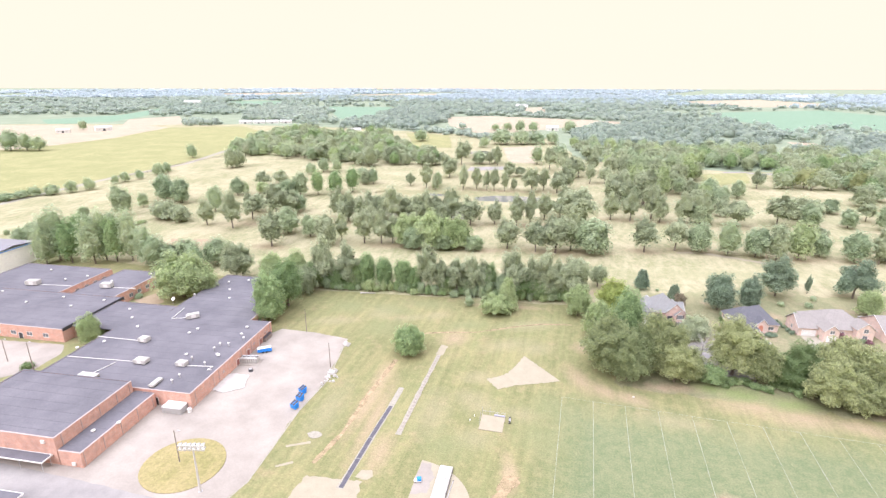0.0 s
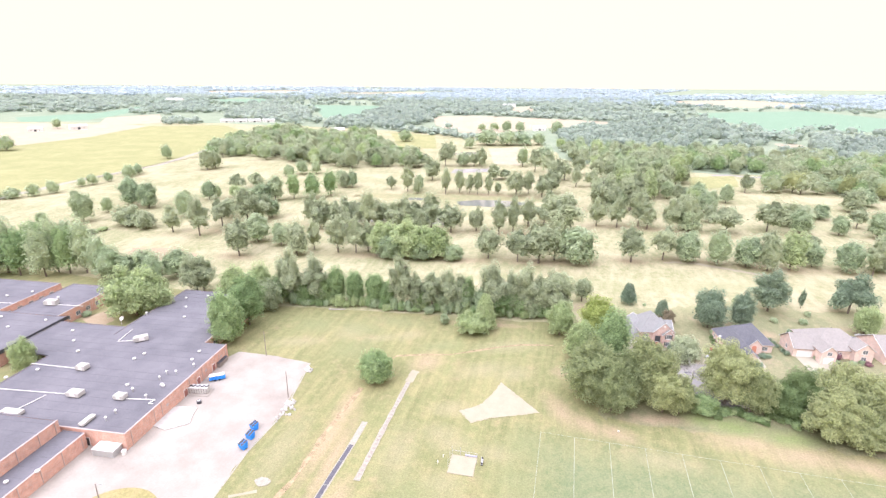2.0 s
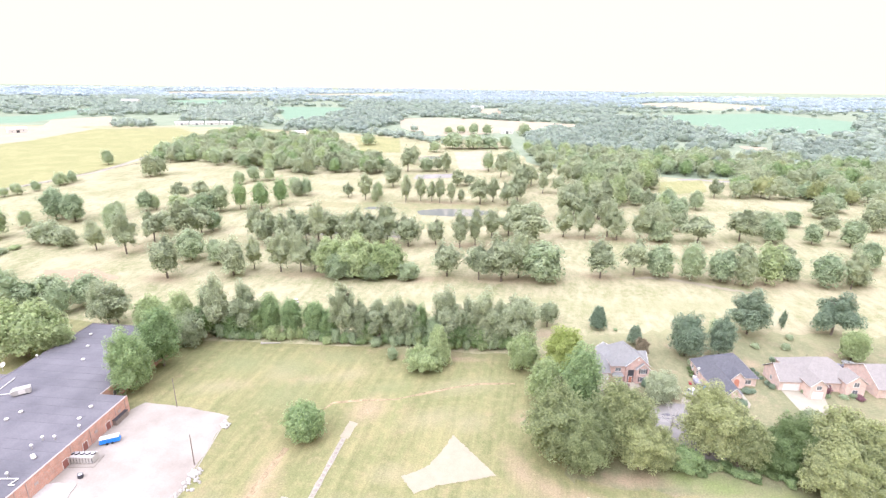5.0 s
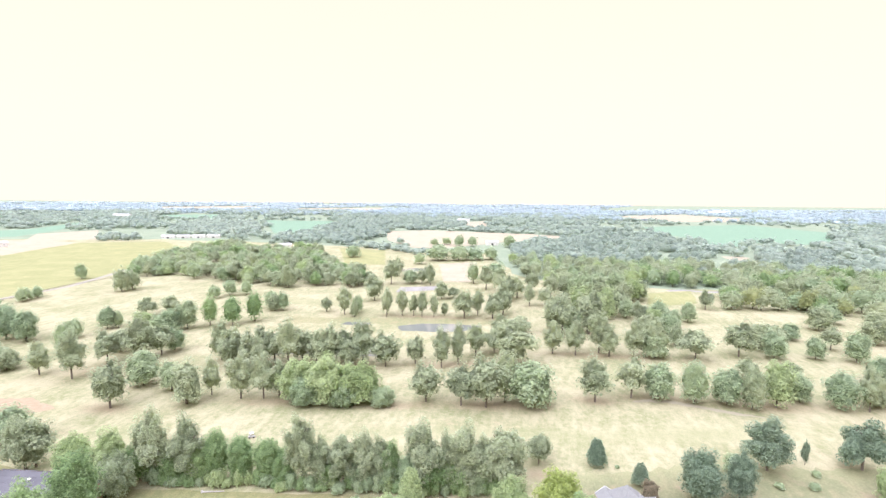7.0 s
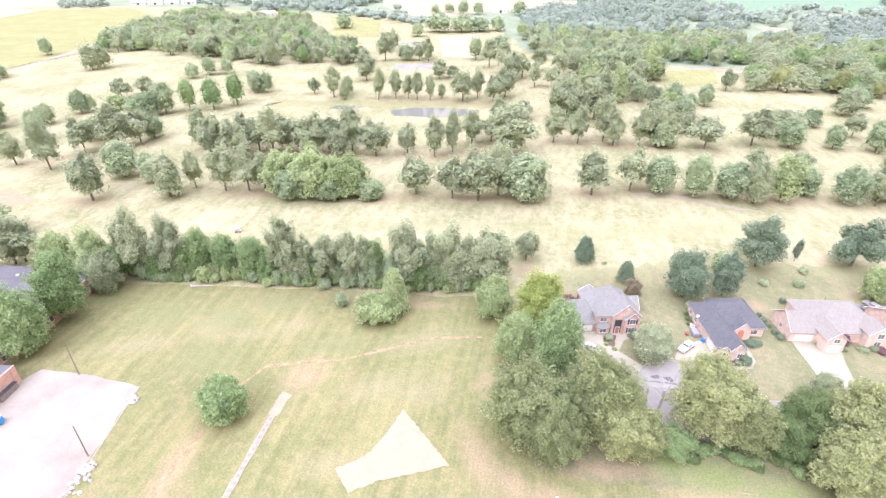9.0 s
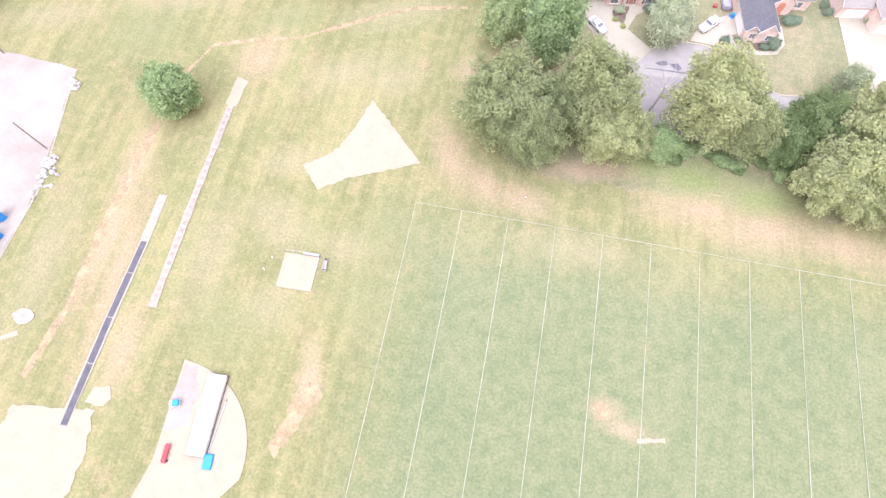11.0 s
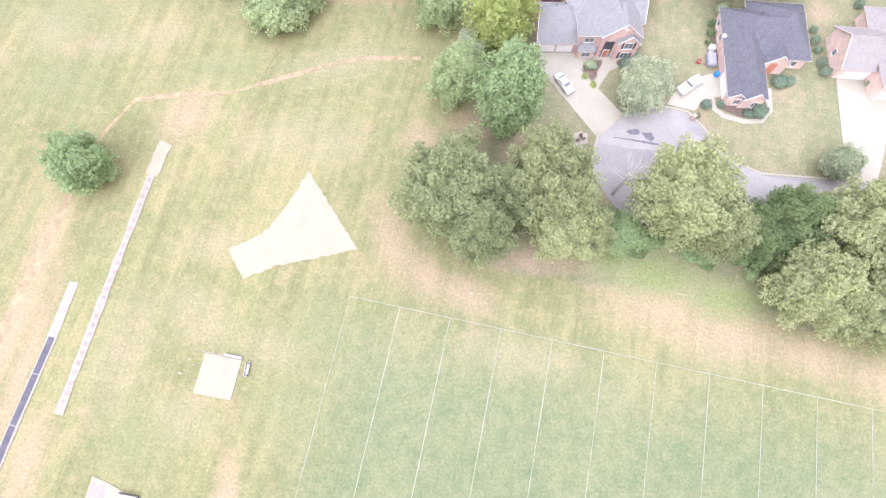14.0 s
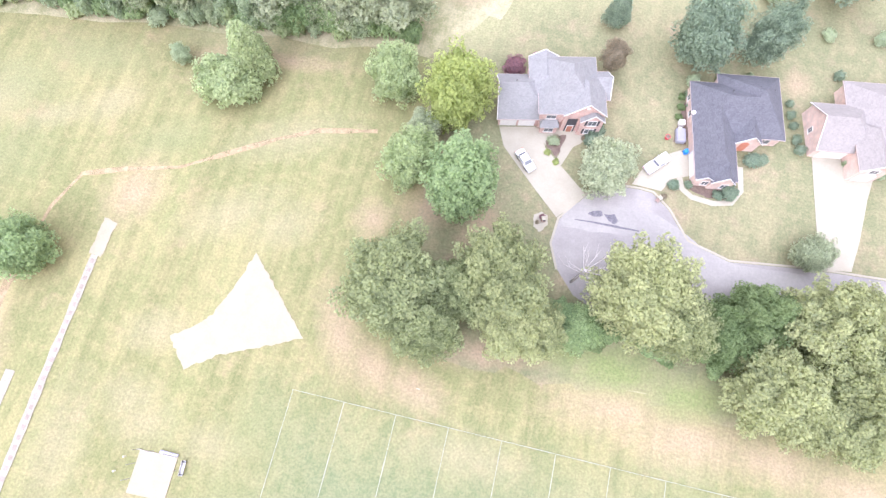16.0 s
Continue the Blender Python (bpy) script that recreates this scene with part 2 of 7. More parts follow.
STRAW_AT = [(-105, 130, 34, 7, 12), (-60, 134, 26, 6, 10), (-15, 143, 30, 7, 10), (28, 156, 14, 6, 0), (60, 164, 26, 7, 2), (105, 164, 34, 8, 5), (-180, 108, 16, 7, 0), (-215, 150, 34, 12, 15), (-130, 175, 44, 9, 16), (-40, 194, 36, 8, 14), (40, 226, 40, 8, 2), (-75, 300, 50, 8, 3), (2, 88, 8, 5, 0), (80, 102, 14, 8, 0), (112, 106, 16, 9, 0)]
FAIRWAY_AT = [(-60, 92, 90, 9, 6), (60, 128, 70, 10, 14), (-20, 115, 80, 7, 8), (-210, 82, 60, 12, -6), (60, 196, 60, 9, 4), (-260, 175, 50, 14, 20), (150, 260, 70, 14, 20), (-200, 330, 70, 16, 18)]
WORN = ((0.338, 0.245, 0.178), (0.382, 0.295, 0.215), 0.62, WORN_AT)
TAN = ((0.262, 0.240, 0.150), (0.300, 0.272, 0.178), 0.55, TAN_AT)
LUSH = ((0.170, 0.190, 0.096), (0.220, 0.232, 0.124), 0.6, LUSH_AT)
WEEDS_ZONE = ((0.150, 0.205, 0.076), (0.215, 0.245, 0.105), 0.9, WEEDS_AT)
GOLF_EDGE = ((0.225, 0.235, 0.130), (0.300, 0.290, 0.178), 1.0, GOLF_EDGE_AT)
STRAW = ((0.262, 0.200, 0.135), (0.315, 0.255, 0.180), 0.7, STRAW_AT)
FAIRWAY = ((0.230, 0.240, 0.136), (0.285, 0.285, 0.168), 0.6, FAIRWAY_AT)
GOLF = turf("dry_golf_turf", (0.216, 0.226, 0.122), (0.372, 0.340, 0.232), (0.330, 0.268, 0.190), 0.60, 0.012, 0.5, 0.68, (STRAW, FAIRWAY))
FIELD = turf("school_lawn", (0.178, 0.188, 0.089), (0.263, 0.241, 0.127), (0.306, 0.241, 0.156), 0.45, 0.070, 0.05, 0.66, (TAN, LUSH, WORN, WEEDS_ZONE), ((0.132, 0.168, 0.090), (0.193, 0.210, 0.119)))
ISLAND = turf("sunburnt_island_grass", (0.224, 0.210, 0.090), (0.320, 0.270, 0.140), (0.300, 0.240, 0.140), 0.6)
LAWN = turf("house_lawn", (0.172, 0.182, 0.104), (0.256, 0.236, 0.146), (0.300, 0.236, 0.172), 0.44, 0.012, 0.2, 0.63, (WORN, WEEDS_ZONE, GOLF_EDGE))
MEADOW = turf("meadow_grass", (0.224, 0.234, 0.110), (0.306, 0.294, 0.152), (0.288, 0.238, 0.166), 0.5, 0.012, 0.9, 0.74)
ROUGH = turf("rough_pond_grass", (0.202, 0.218, 0.112), (0.288, 0.268, 0.162), (0.302, 0.244, 0.158), 0.6, 0.0, 0.0, 0.62)
CROP = turf("young_crop", (0.162, 0.256, 0.184), (0.198, 0.286, 0.210), (0.216, 0.274, 0.202), 0.4, 0.01, 0.7, 0.85)
WOOD_FLOOR = surface("wooded_undergrowth", (0.180, 0.226, 0.150), (0.250, 0.290, 0.205), 0.02, 0.3, 1.0, 0, 0.3)
STUBBLE = turf("wheat_stubble", (0.324, 0.280, 0.216), (0.388, 0.342, 0.268), (0.346, 0.302, 0.238), 0.5, 0.01, 0.3, 0.8)
DIRT = surface("bare_red_earth", (0.296, 0.224, 0.144), (0.346, 0.280, 0.194), 0.5, 3.0, 1.0, 0, 0.4)
SAND = surface("pale_sand", (0.304, 0.274, 0.200), (0.346, 0.312, 0.230), 0.35, 4.0, 1.0, 0, 0.3, "world", 0.08)
CONCRETE = surface("bleached_concrete", (0.262, 0.236, 0.205), (0.362, 0.328, 0.284), 0.09, 2.0, 0.92, 0, 0.15, "world", 0.07)
SLAB = surface("white_broken_concrete", (0.40, 0.385, 0.355), (0.48, 0.465, 0.435), 0.5, 4.0, 0.9, 0, 0.3, "world", 0.08)
PALE_PAVE = surface("pale_driveway_concrete", (0.330, 0.308, 0.240), (0.372, 0.346, 0.275), 0.3, 3.0, 0.92, 0, 0.15, "world", 0.05)
ASPHALT = surface("worn_grey_asphalt", (0.224, 0.212, 0.206), (0.322, 0.305, 0.284), 0.12, 3.0, 0.92, 0, 0.2, "world", 0.08)
PALE_STREET = surface("sun_bleached_asphalt", (0.258, 0.248, 0.236), (0.330, 0.316, 0.290), 0.14, 2.0, 0.92, 0, 0.2, "world", 0.08)
TAR = surface("dark_tar_patch", (0.105, 0.100, 0.118), (0.190, 0.182, 0.200), 1.6, 7.0, 0.9, 0, 0.2, "world", 0.3)
TRACK = surface("black_rubber_runway", (0.082, 0.080, 0.094), (0.122, 0.119, 0.134), 0.5, 6.0, 0.9)
GRAVEL = surface("gravel_runway", (0.270, 0.252, 0.205), (0.345, 0.325, 0.270), 1.3, 4.0, 1.0, 0, 0.4, "world", 0.15)
MULCH = surface("garden_mulch", (0.122, 0.086, 0.070), (0.188, 0.144, 0.116), 1.0, 6.0, 1.0)
WATER_M, _n, _l, _b = nodes_of("pond_water", 0.06)
# Base lightened so the colour itself carries the bright sky glint.
_b.inputs["Base Color"].default_value = (0.200, 0.210, 0.195, 1)
_b.inputs["Specular IOR Level"].default_value = 1.0
_b.inputs["IOR"].default_value = 1.6
bumped(_n, _l, _b, noise_node(_n, _l, where(_n), 0.8, 3), 0.03, 0.03)
LINE_PAINT = surface("white_line_paint", (0.27, 0.285, 0.22), (0.37, 0.375, 0.32), 0.35, 5.0, 0.95, 0, 0.1, "world", 0.15)
ROOF_TAR = surface("grey_roof_membrane", (0.116, 0.114, 0.128), (0.168, 0.163, 0.178), 0.09, 2.0, 0.9, 0, 0.15, "world", 0.10)
BRICK = brick_mat("red_brick", (0.500, 0.268, 0.200), (0.600, 0.345, 0.265), (0.540, 0.420, 0.360))
HOUSE_BRICK = brick_mat("pink_brown_brick", (0.500, 0.330, 0.285), (0.600, 0.425, 0.370), (0.560, 0.470, 0.420))
SALMON_BRICK = brick_mat("salmon_brick", (0.610, 0.450, 0.385), (0.690, 0.535, 0.465), (0.610, 0.535, 0.480))
SHINGLE_GREY = shingle_mat("weathered_grey_shingles", (0.196, 0.198, 0.196), (0.268, 0.268, 0.262))
SHINGLE_DARK = shingle_mat("charcoal_shingles", (0.096, 0.098, 0.112), (0.146, 0.148, 0.162))
SHINGLE_PALE = shingle_mat("pale_grey_shingles", (0.222, 0.208, 0.196), (0.296, 0.276, 0.256))
WHITE = plain("white_paint", (0.740, 0.725, 0.690))
CAR_WHITE = plain("white_car_paint", (0.648, 0.648, 0.648), 0.25, 0.0, 0.04)
GALV = plain("galvanised_metal", (0.460, 0.460, 0.460), 0.5, 0.3)
HVAC_M = plain("beige_painted_metal", (0.476, 0.460, 0.432), 0.55)
BLUE = plain("blue_painted_steel", (0.040, 0.270, 0.780), 0.5)
RED = plain("red_painted_steel", (0.518, 0.072, 0.086), 0.5)
DARK = plain("dark_metal", (0.064, 0.064, 0.072), 0.5)
RUBBER = plain("black_rubber", (0.036, 0.036, 0.038), 0.85)
WOODPOLE = surface("weathered_pole_wood", (0.188, 0.158, 0.136), (0.274, 0.238, 0.208), 1.0, 8.0, 0.95, 0, 0.3, "object")
BARK = surface("tree_bark", (0.144, 0.118, 0.098), (0.230, 0.194, 0.166), 1.0, 6.0, 1.0, 0, 0.5, "object")
DEAD = surface("dead_grey_wood", (0.346, 0.324, 0.302), (0.432, 0.410, 0.388), 1.0, 6.0, 1.0, 0, 0.3, "object")
GLASS = glass_mat("window_glass")


TRODDEN, _n, _l, _b = nodes_of("trodden_track_earth", 1.0)
_b.inputs["Base Color"].default_value = (0.395, 0.305, 0.188, 1)
_l.new(ramp(_n, _l, noise_node(_n, _l, where(_n), 0.4, 9, 0.75), [(0.32, (0.30, 0.30, 0.30)), (0.62, (0.92, 0.92, 0.92))]), _b.inputs["Alpha"])
LEAF = {
    "oak": foliage("oak_leaves", (0.370, 0.462, 0.305), (0.478, 0.555, 0.370)),
    "grey_oak": foliage("olive_oak_leaves", (0.318, 0.364, 0.190), (0.438, 0.478, 0.258)),
    "dark_oak": foliage("grey_green_oak_leaves", (0.272, 0.328, 0.170), (0.328, 0.380, 0.205)),
    "pine": foliage("pine_needles", (0.385, 0.442, 0.300), (0.478, 0.532, 0.366)),
    "maple": foliage("dark_maple_leaves", (0.281, 0.394, 0.201), (0.355, 0.464, 0.242)),
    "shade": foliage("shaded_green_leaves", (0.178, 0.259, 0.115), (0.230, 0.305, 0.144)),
    "lime": foliage("bright_green_leaves", (0.395, 0.468, 0.165), (0.432, 0.505, 0.195)),
    "fresh": foliage("light_green_leaves", (0.400, 0.490, 0.262), (0.462, 0.545, 0.312)),
    "cedar": foliage("cedar_needles", (0.245, 0.330, 0.240), (0.300, 0.378, 0.272)),
    "russet": foliage("russet_leaves", (0.314, 0.274, 0.196), (0.370, 0.330, 0.230)),
    "purple": foliage("purple_plum_leaves", (0.286, 0.157, 0.185), (0.347, 0.207, 0.230)),
    "silver": foliage("grey_green_leaves", (0.395, 0.455, 0.305), (0.462, 0.516, 0.355)),
    # Far woods' leaves: distance haze is painted in as a pale bluish tint.
    "wood": foliage("faint_haze_woodland_leaves", (0.369, 0.445, 0.387), (0.435, 0.505, 0.440)),
    "haze_wood": foliage("haze_painted_woodland_leaves", (0.500, 0.580, 0.640), (0.550, 0.625, 0.675)),
    "haze_blue_wood": foliage("haze_blue_woodland_leaves", (0.420, 0.512, 0.560), (0.482, 0.567, 0.610)),
}


# ---- mesh helpers ----
def link_mesh(name, verts, faces, mat, parent=None, label="", loc=None, smooth=False):
    me = bpy.data.meshes.new(name)
    me.from_pydata([tuple(v) for v in verts], [], faces)
    me.materials.append(mat)
    if smooth:
        me.shade_smooth()
    ob = new(name, me)
    if parent is not None:
        ob.parent = parent
    if loc is not None:
        ob.matrix_basis = loc
    if label:
        ob["label"] = label
    return ob


def part(name, bm, mat, parent=None, label="", loc=None):
    me = bpy.data.meshes.new(name)
    bm.to_mesh(me)
    bm.free()
    me.materials.append(mat)
    ob = new(name, me)
    if parent is not None:
        ob.parent = parent
    if loc is not None:
        ob.matrix_basis = loc
    if label:
        ob["label"] = label
    return ob


def thing(name, label, category, m=None, group="", kind=""):
    ob = new(name)
    ob.empty_display_size = 0.5
    if m is not None:
        ob.matrix_basis = m
    return tagged(ob, label, category, group, kind)


def add_box(bm, x0, x1, y0, y1, z0, z1, bevel=0.0, m=None):
    r = bmesh.ops.create_cube(bm, size=1.0)
    vs = r["verts"]
    t = Matrix.Translation(((x0 + x1) / 2, (y0 + y1) / 2, (z0 + z1) / 2)) @ Matrix.Diagonal((x1 - x0, y1 - y0, z1 - z0, 1))
    bmesh.ops.transform(bm, matrix=(m @ t) if m else t, verts=vs)
    if bevel:
        es = {e for v in vs for e in v.link_edges}
        bmesh.ops.bevel(bm, geom=list(es), offset=bevel, segments=2, affect="EDGES")
    return bm


def box(x0, x1, y0, y1, z0, z1, bevel=0.0):
    return add_box(bmesh.new(), x0, x1, y0, y1, z0, z1, bevel)


def add_tube(bm, a, b, r0, r1=None, seg=10):
    a, b = Vector(a), Vector(b)
    r1 = r0 if r1 is None else r1
    d = b - a
    r = bmesh.ops.create_cone(bm, cap_ends=True, segments=seg, radius1=r0, radius2=r1, depth=d.length)
    q = d.to_track_quat("Z", "Y").to_matrix().to_4x4()
    bmesh.ops.transform(bm, matrix=Matrix.Translation((a + b) / 2) @ q, verts=r["verts"])
    return bm


def tube(a, b, r0, r1=None, seg=10):
    return add_tube(bmesh.new(), a, b, r0, r1, seg)


def ragged(pts, step=2.0, amount=0.3, seed=1):
    """A closed outline with points every step metres, nudged a little."""
    rng = random.Random(seed)
    out = []
    for (ax, ay), (bx, by) in zip(pts, pts[1:] + pts[:1]):
        n = max(1, int(math.hypot(bx - ax, by - ay) / step))
        for i in range(n):
            f = i / n
            out.append((ax + (bx - ax) * f + rng.uniform(-amount, amount), ay + (by - ay) * f + rng.uniform(-amount, amount)))
    return out


def sheet(name, pts, z, mat, label, category="ground", step=0, amount=0.0, seed=1, thick=0.0):
    if step:
        pts = ragged(pts, step, amount, seed)
    bm = bmesh.new()
    f = bm.faces.new([bm.verts.new((x, y, z)) for x, y in pts])
    if f.normal.z < 0:
        f.normal_flip()
    f.normal_update()
    if f.normal.z < 0:
        f.normal_flip()
    if thick:
        r = bmesh.ops.extrude_face_region(bm, geom=[f])
        bmesh.ops.translate(bm, vec=(0, 0, thick), verts=[v for v in r["geom"] if isinstance(v, bmesh.types.BMVert)])
    bmesh.ops.triangulate(bm, faces=bm.faces[:])
    bmesh.ops.recalc_face_normals(bm, faces=bm.faces[:])
    ob = part(name, bm, mat)
    return tagged(ob, label, category, "", "structure")


def ribbon(name, pts, width, z, mat, label, category="path", jitter=0.0, seed=3):
    """A strip of even width along a bent line."""
    rng = random.Random(seed)
    fine = []
    for (ax, ay), (bx, by) in zip(pts, pts[1:]):
        n = max(1, int(math.hypot(bx - ax, by - ay) / 2.5))
        fine += [(ax + (bx - ax) * i / n, ay + (by - ay) * i / n) for i in range(n)]
    fine.append(pts[-1])
    vs, fs = [], []
    for i, (x, y) in enumerate(fine):
        ax, ay = fine[max(0, i - 1)]
        bx, by = fine[min(len(fine) - 1, i + 1)]
        d = Vector((bx - ax, by - ay)).normalized()
        w = width / 2 * (1 + rng.uniform(-jitter, jitter))
        vs += [(x - d.y * w, y + d.x * w, z), (x + d.y * w, y - d.x * w, z)]
        if i:
            fs.append((2 * i - 2, 2 * i - 1, 2 * i + 1, 2 * i))
    return tagged(link_mesh(name, vs, fs, mat), label, category, "", "structure")


# ---- the ground ----
ground = link_mesh("ground", [(-6000, -3000, 0), (6000, -3000, 0), (6000, 7000, 0), (-6000, 7000, 0)], [(0, 1, 2, 3)], GOLF)
tagged(ground, "pale dry mown grassland reaching to the horizon", "ground", "", "structure")
sheet("school_lawn", [(-430, -260), (300, -260), (300, 22), (70, 14), (10, 12), (-2, 70), (-60, 65), (-127, 56), (-200, 62), (-430, 70)], 0.02, FIELD,
      "patchy mown lawn with a greener playing field and worn tracks", "grass", 6, 0.8, 2)
sheet("house_lawn", [(-2, 70), (8, 11), (70, 12), (300, 20), (300, 128), (120, 112), (54, 103), (15, 90)], 0.03, LAWN,
      "green lawn round the houses", "grass", 2.5, 1.6, 4)
sheet("woodland_floor", [(-1712, 515), (-919, 778), (-706, 826), (-484, 822), (-337, 792), (-190, 770), (-70, 740), (-20, 540), (-5, 501), (108, 470), (167, 468), (286, 477), (425, 462), (900, 520), (5900, 3000), (5900, 6900), (-5900, 6900), (-5900, 2000)],
      0.03, WOOD_FLOOR, "dark overgrown ground of the far woods", "ground", 25, 8, 3)
sheet("meadow", [(-788, 355), (-749, 414), (-747, 543), (-803, 728), (-681, 791), (-560, 694), (-482, 478), (-449, 353), (-456, 260), (-451, 197), (-446, 146), (-444, 90), (-560, 80)], 0.05, MEADOW,
      "wide yellow-green hay meadow", "meadow", 20, 3, 6)
CLEARED = []
for i, (crop_pts, crop_mat, crop_label) in enumerate([
    ([(-1241, 815), (-1193, 995), (-1339, 1294), (-1162, 1104), (-1026, 809), (-1105, 723)], CROP, "green crop field by the far wood"),
    ([(-884, 1548), (-655, 1580), (-582, 1365), (-537, 1126), (-519, 1012), (-593, 1047)], CROP, "green crop field between woods"),
    ([(-1476, 1800), (-1285, 1922), (-1113, 1650), (-1161, 1502), (-1288, 1549)], CROP, "far green crop strip"),
    ([(-350, 1160), (-265, 1229), (-1, 1167), (74, 1119), (38, 1031), (-51, 949), (-144, 804), (-204, 797), (-287, 935)], STUBBLE, "tan harvested wheat field"),
    ([(409, 2404), (732, 2710), (894, 2333), (756, 1979), (559, 1957), (352, 1975)], STUBBLE, "pale harvested field near the horizon"),
    ([(326, 1556), (692, 1786), (754, 1536), (783, 1458), (574, 1024), (538, 1048), (453, 1072), (321, 879), (355, 1082), (318, 1300)], CROP, "broad blue-green crop field"),
    ([(-1237, 655), (-897, 755), (-803, 728), (-747, 543), (-749, 414), (-788, 355)], STUBBLE, "bleached hay ground across the meadow"),
    ([(-1047, 873), (-1017, 1003), (-825, 791), (-914, 722)], STUBBLE, "small stubble field below the far wood"),
    ([(-1420, 2839), (-941, 3268), (-777, 2536), (-1168, 2497)], STUBBLE, "bright field near the horizon"),
    ([(-2304, 2794), (-1840, 3258), (-1541, 2571), (-1890, 2352)], STUBBLE, "pale field near the horizon"),
    ([(-219, 1640), (-153, 1736), (-128, 1418), (-190, 1400)], STUBBLE, "narrow tan field among woods"),
    ([(-323, 762), (-235, 737), (-190, 575), (-239, 561)], MEADOW, "green clearing beside the wood"),
    ([(-120, 595), (-75, 628), (-62, 462), (-93, 462)], STUBBLE, "tan clearing at the wood's edge"),
    ([(107, 437), (154, 457), (143, 397), (98, 370)], MEADOW, "green clearing before the oak wood"),
    ([(292, 785), (326, 779), (316, 694), (280, 684)], STUBBLE, "small tan clearing in the wood"),
]):
    CLEARED.append(crop_pts)
    sheet("crop_field", crop_pts, 0.09 + 0.01 * i, crop_mat, crop_label, "field", 12, 1.5, 20 + i)
sheet("rough_grass", [(-181, 262), (-123, 270), (-17, 288), (-16, 300), (-123, 290), (-181, 280)], 0.04, ROUGH, "greener rough grass round the pond", "grass", 4, 4.0, 9)

# worn earth, runways, sand
ribbon("dirt_track", [(-68.5, -46), (-66.5, -33.5), (-66.5, -26.4), (-66.8, -15.7), (-66.2, -4.1), (-65.7, 7.6)], 1.5, 0.034, TRODDEN,
       "worn reddish foot track through the grass", "track", 0.45)
ribbon("dirt_track", [(-65.0, 15.0), (-64.4, 21.7), (-61.4, 29.2), (-53.7, 32.0), (-43.6, 34.7), (-34.2, 40.4), (-26.8, 44.9), (-19.5, 48.5), (-8, 51.0)], 0.9, 0.034, TRODDEN,
       "narrow worn foot track through the grass", "track", 0.45, 4)
sheet("throwing_sector", [(-23.2, 21.7), (-25.2, 14.5), (-27.2, 9.2), (-30, 5.8), (-33.4, 3.7), (-28.8, -1.1), (-24, 2.2), (-19.8, 4.2), (-14.5, 6.6), (-10.1, 8.7)],
      0.12, SAND, "pale sand throwing sector shaped like a fan", "sand", 0.7, 0.22, 3)
ribbon("gravel_runway", [(-52.3, 14.5), (-52.0, -8), (-51.5, -30)], 1.45, 0.12, GRAVEL, "pale worn gravel long-jump runway", "runway", 0.18)
runway = bpy.data.objects["gravel_runway"]
rng_p = random.Random(12)
PAVER = surface("tan_paver", (0.240, 0.205, 0.175), (0.295, 0.258, 0.225), 0.9, 5.0, 1.0)
paver_mesh = None
for i in range(26):
    y = 13.3 - i * 1.65
    if paver_mesh is None:
        first = part("paver", box(-0.36, 0.36, -0.42, 0.42, 0, 0.05, 0.015), PAVER, runway)
        paver_mesh, p_ob = first.data, first
    else:
        p_ob = new("paver", paver_mesh)
        p_ob.parent = runway
    p_ob.matrix_basis = pose(-52.25 + 0.75 * i / 26 + rng_p.uniform(-0.06, 0.06), y, 0.10, 0, 0, rng_p.uniform(-4, 4))
sheet("landing_pit", [(-53.5, 14.5), (-51.0, 14.3), (-50.7, 21.3), (-53.4, 21.8)], 0.125, SAND, "sand landing pit at the runway's end", "sand", 0.8, 0.15, 5)
ribbon("runway_edge", [(-58.1, -8.2), (-57.9, -18.2), (-58.2, -52.2)], 1.75, 0.12, GRAVEL, "pale concrete edge of the runway", "runway", 0.05)
ribbon("rubber_runway", [(-57.9, -18.2), (-58.15, -33.0), (-58.0, -51.9)], 1.15, 0.128, TRACK, "black rubber vault runway", "runway", 0.02)
for jy in (-24.6, -33.2, -41.5):
    ribbon("runway_joint", [(-58.8, jy), (-57.4, jy)], 0.12, 0.136, LINE_PAINT, "pale joint across the runway", "line")
sheet("sand_pit", [(-68, -50.5), (-60.2, -49.6), (-54.1, -48.6), (-52.6, -56), (-53, -70), (-69, -70)], 0.108, SAND, "wide bleached sand pit", "sand", 1.0, 0.35, 6)
sheet("worn_spot", [(-55.5, -44.8), (-52.8, -44.4), (-51.8, -46.2), (-53, -48), (-56, -47.5)], 0.095, SAND, "scuffed pale earth beside the runway", "earth", 0.7, 0.3, 7)
apron = [(-42.2, -37.7), (-39.8, -38.0)] + [(-41.5 + 15 * math.sin(a), -53.0 + 15 * math.cos(a)) for a in np.linspace(0.26, 1.65, 16)] + [(-38, -70), (-44.5, -70), (-41.4, -54)]
sheet("vault_apron", apron, 0.10, SAND, "rounded pale concrete apron for the jumping mats", "concrete", 0, 0, 1, 0.03)
sheet("apron_strip", [(-42.0, -38.6), (-39.6, -38.4), (-37.6, -43), (-38.0, -48), (-41.4, -49.6), (-41.8, -45)], 0.142, CONCRETE, "grey weathered strip of the concrete apron", "concrete", 1.0, 0.3, 17)
# white lines of the playing field
for i in range(-1, 34):
    x = 9.144 * i
    if x < 290:
        ribbon("yard_line", [(x, -0.1), (x, -120)], 0.10, 0.115, LINE_PAINT, "thin white painted yard line", "line", 0.35, 40 + i)
ribbon("side_line", [(-9.3, -0.1), (120, 0.2), (290, 0.4)], 0.09, 0.118, LINE_PAINT, "thin white painted side line", "line", 0.35, 39)

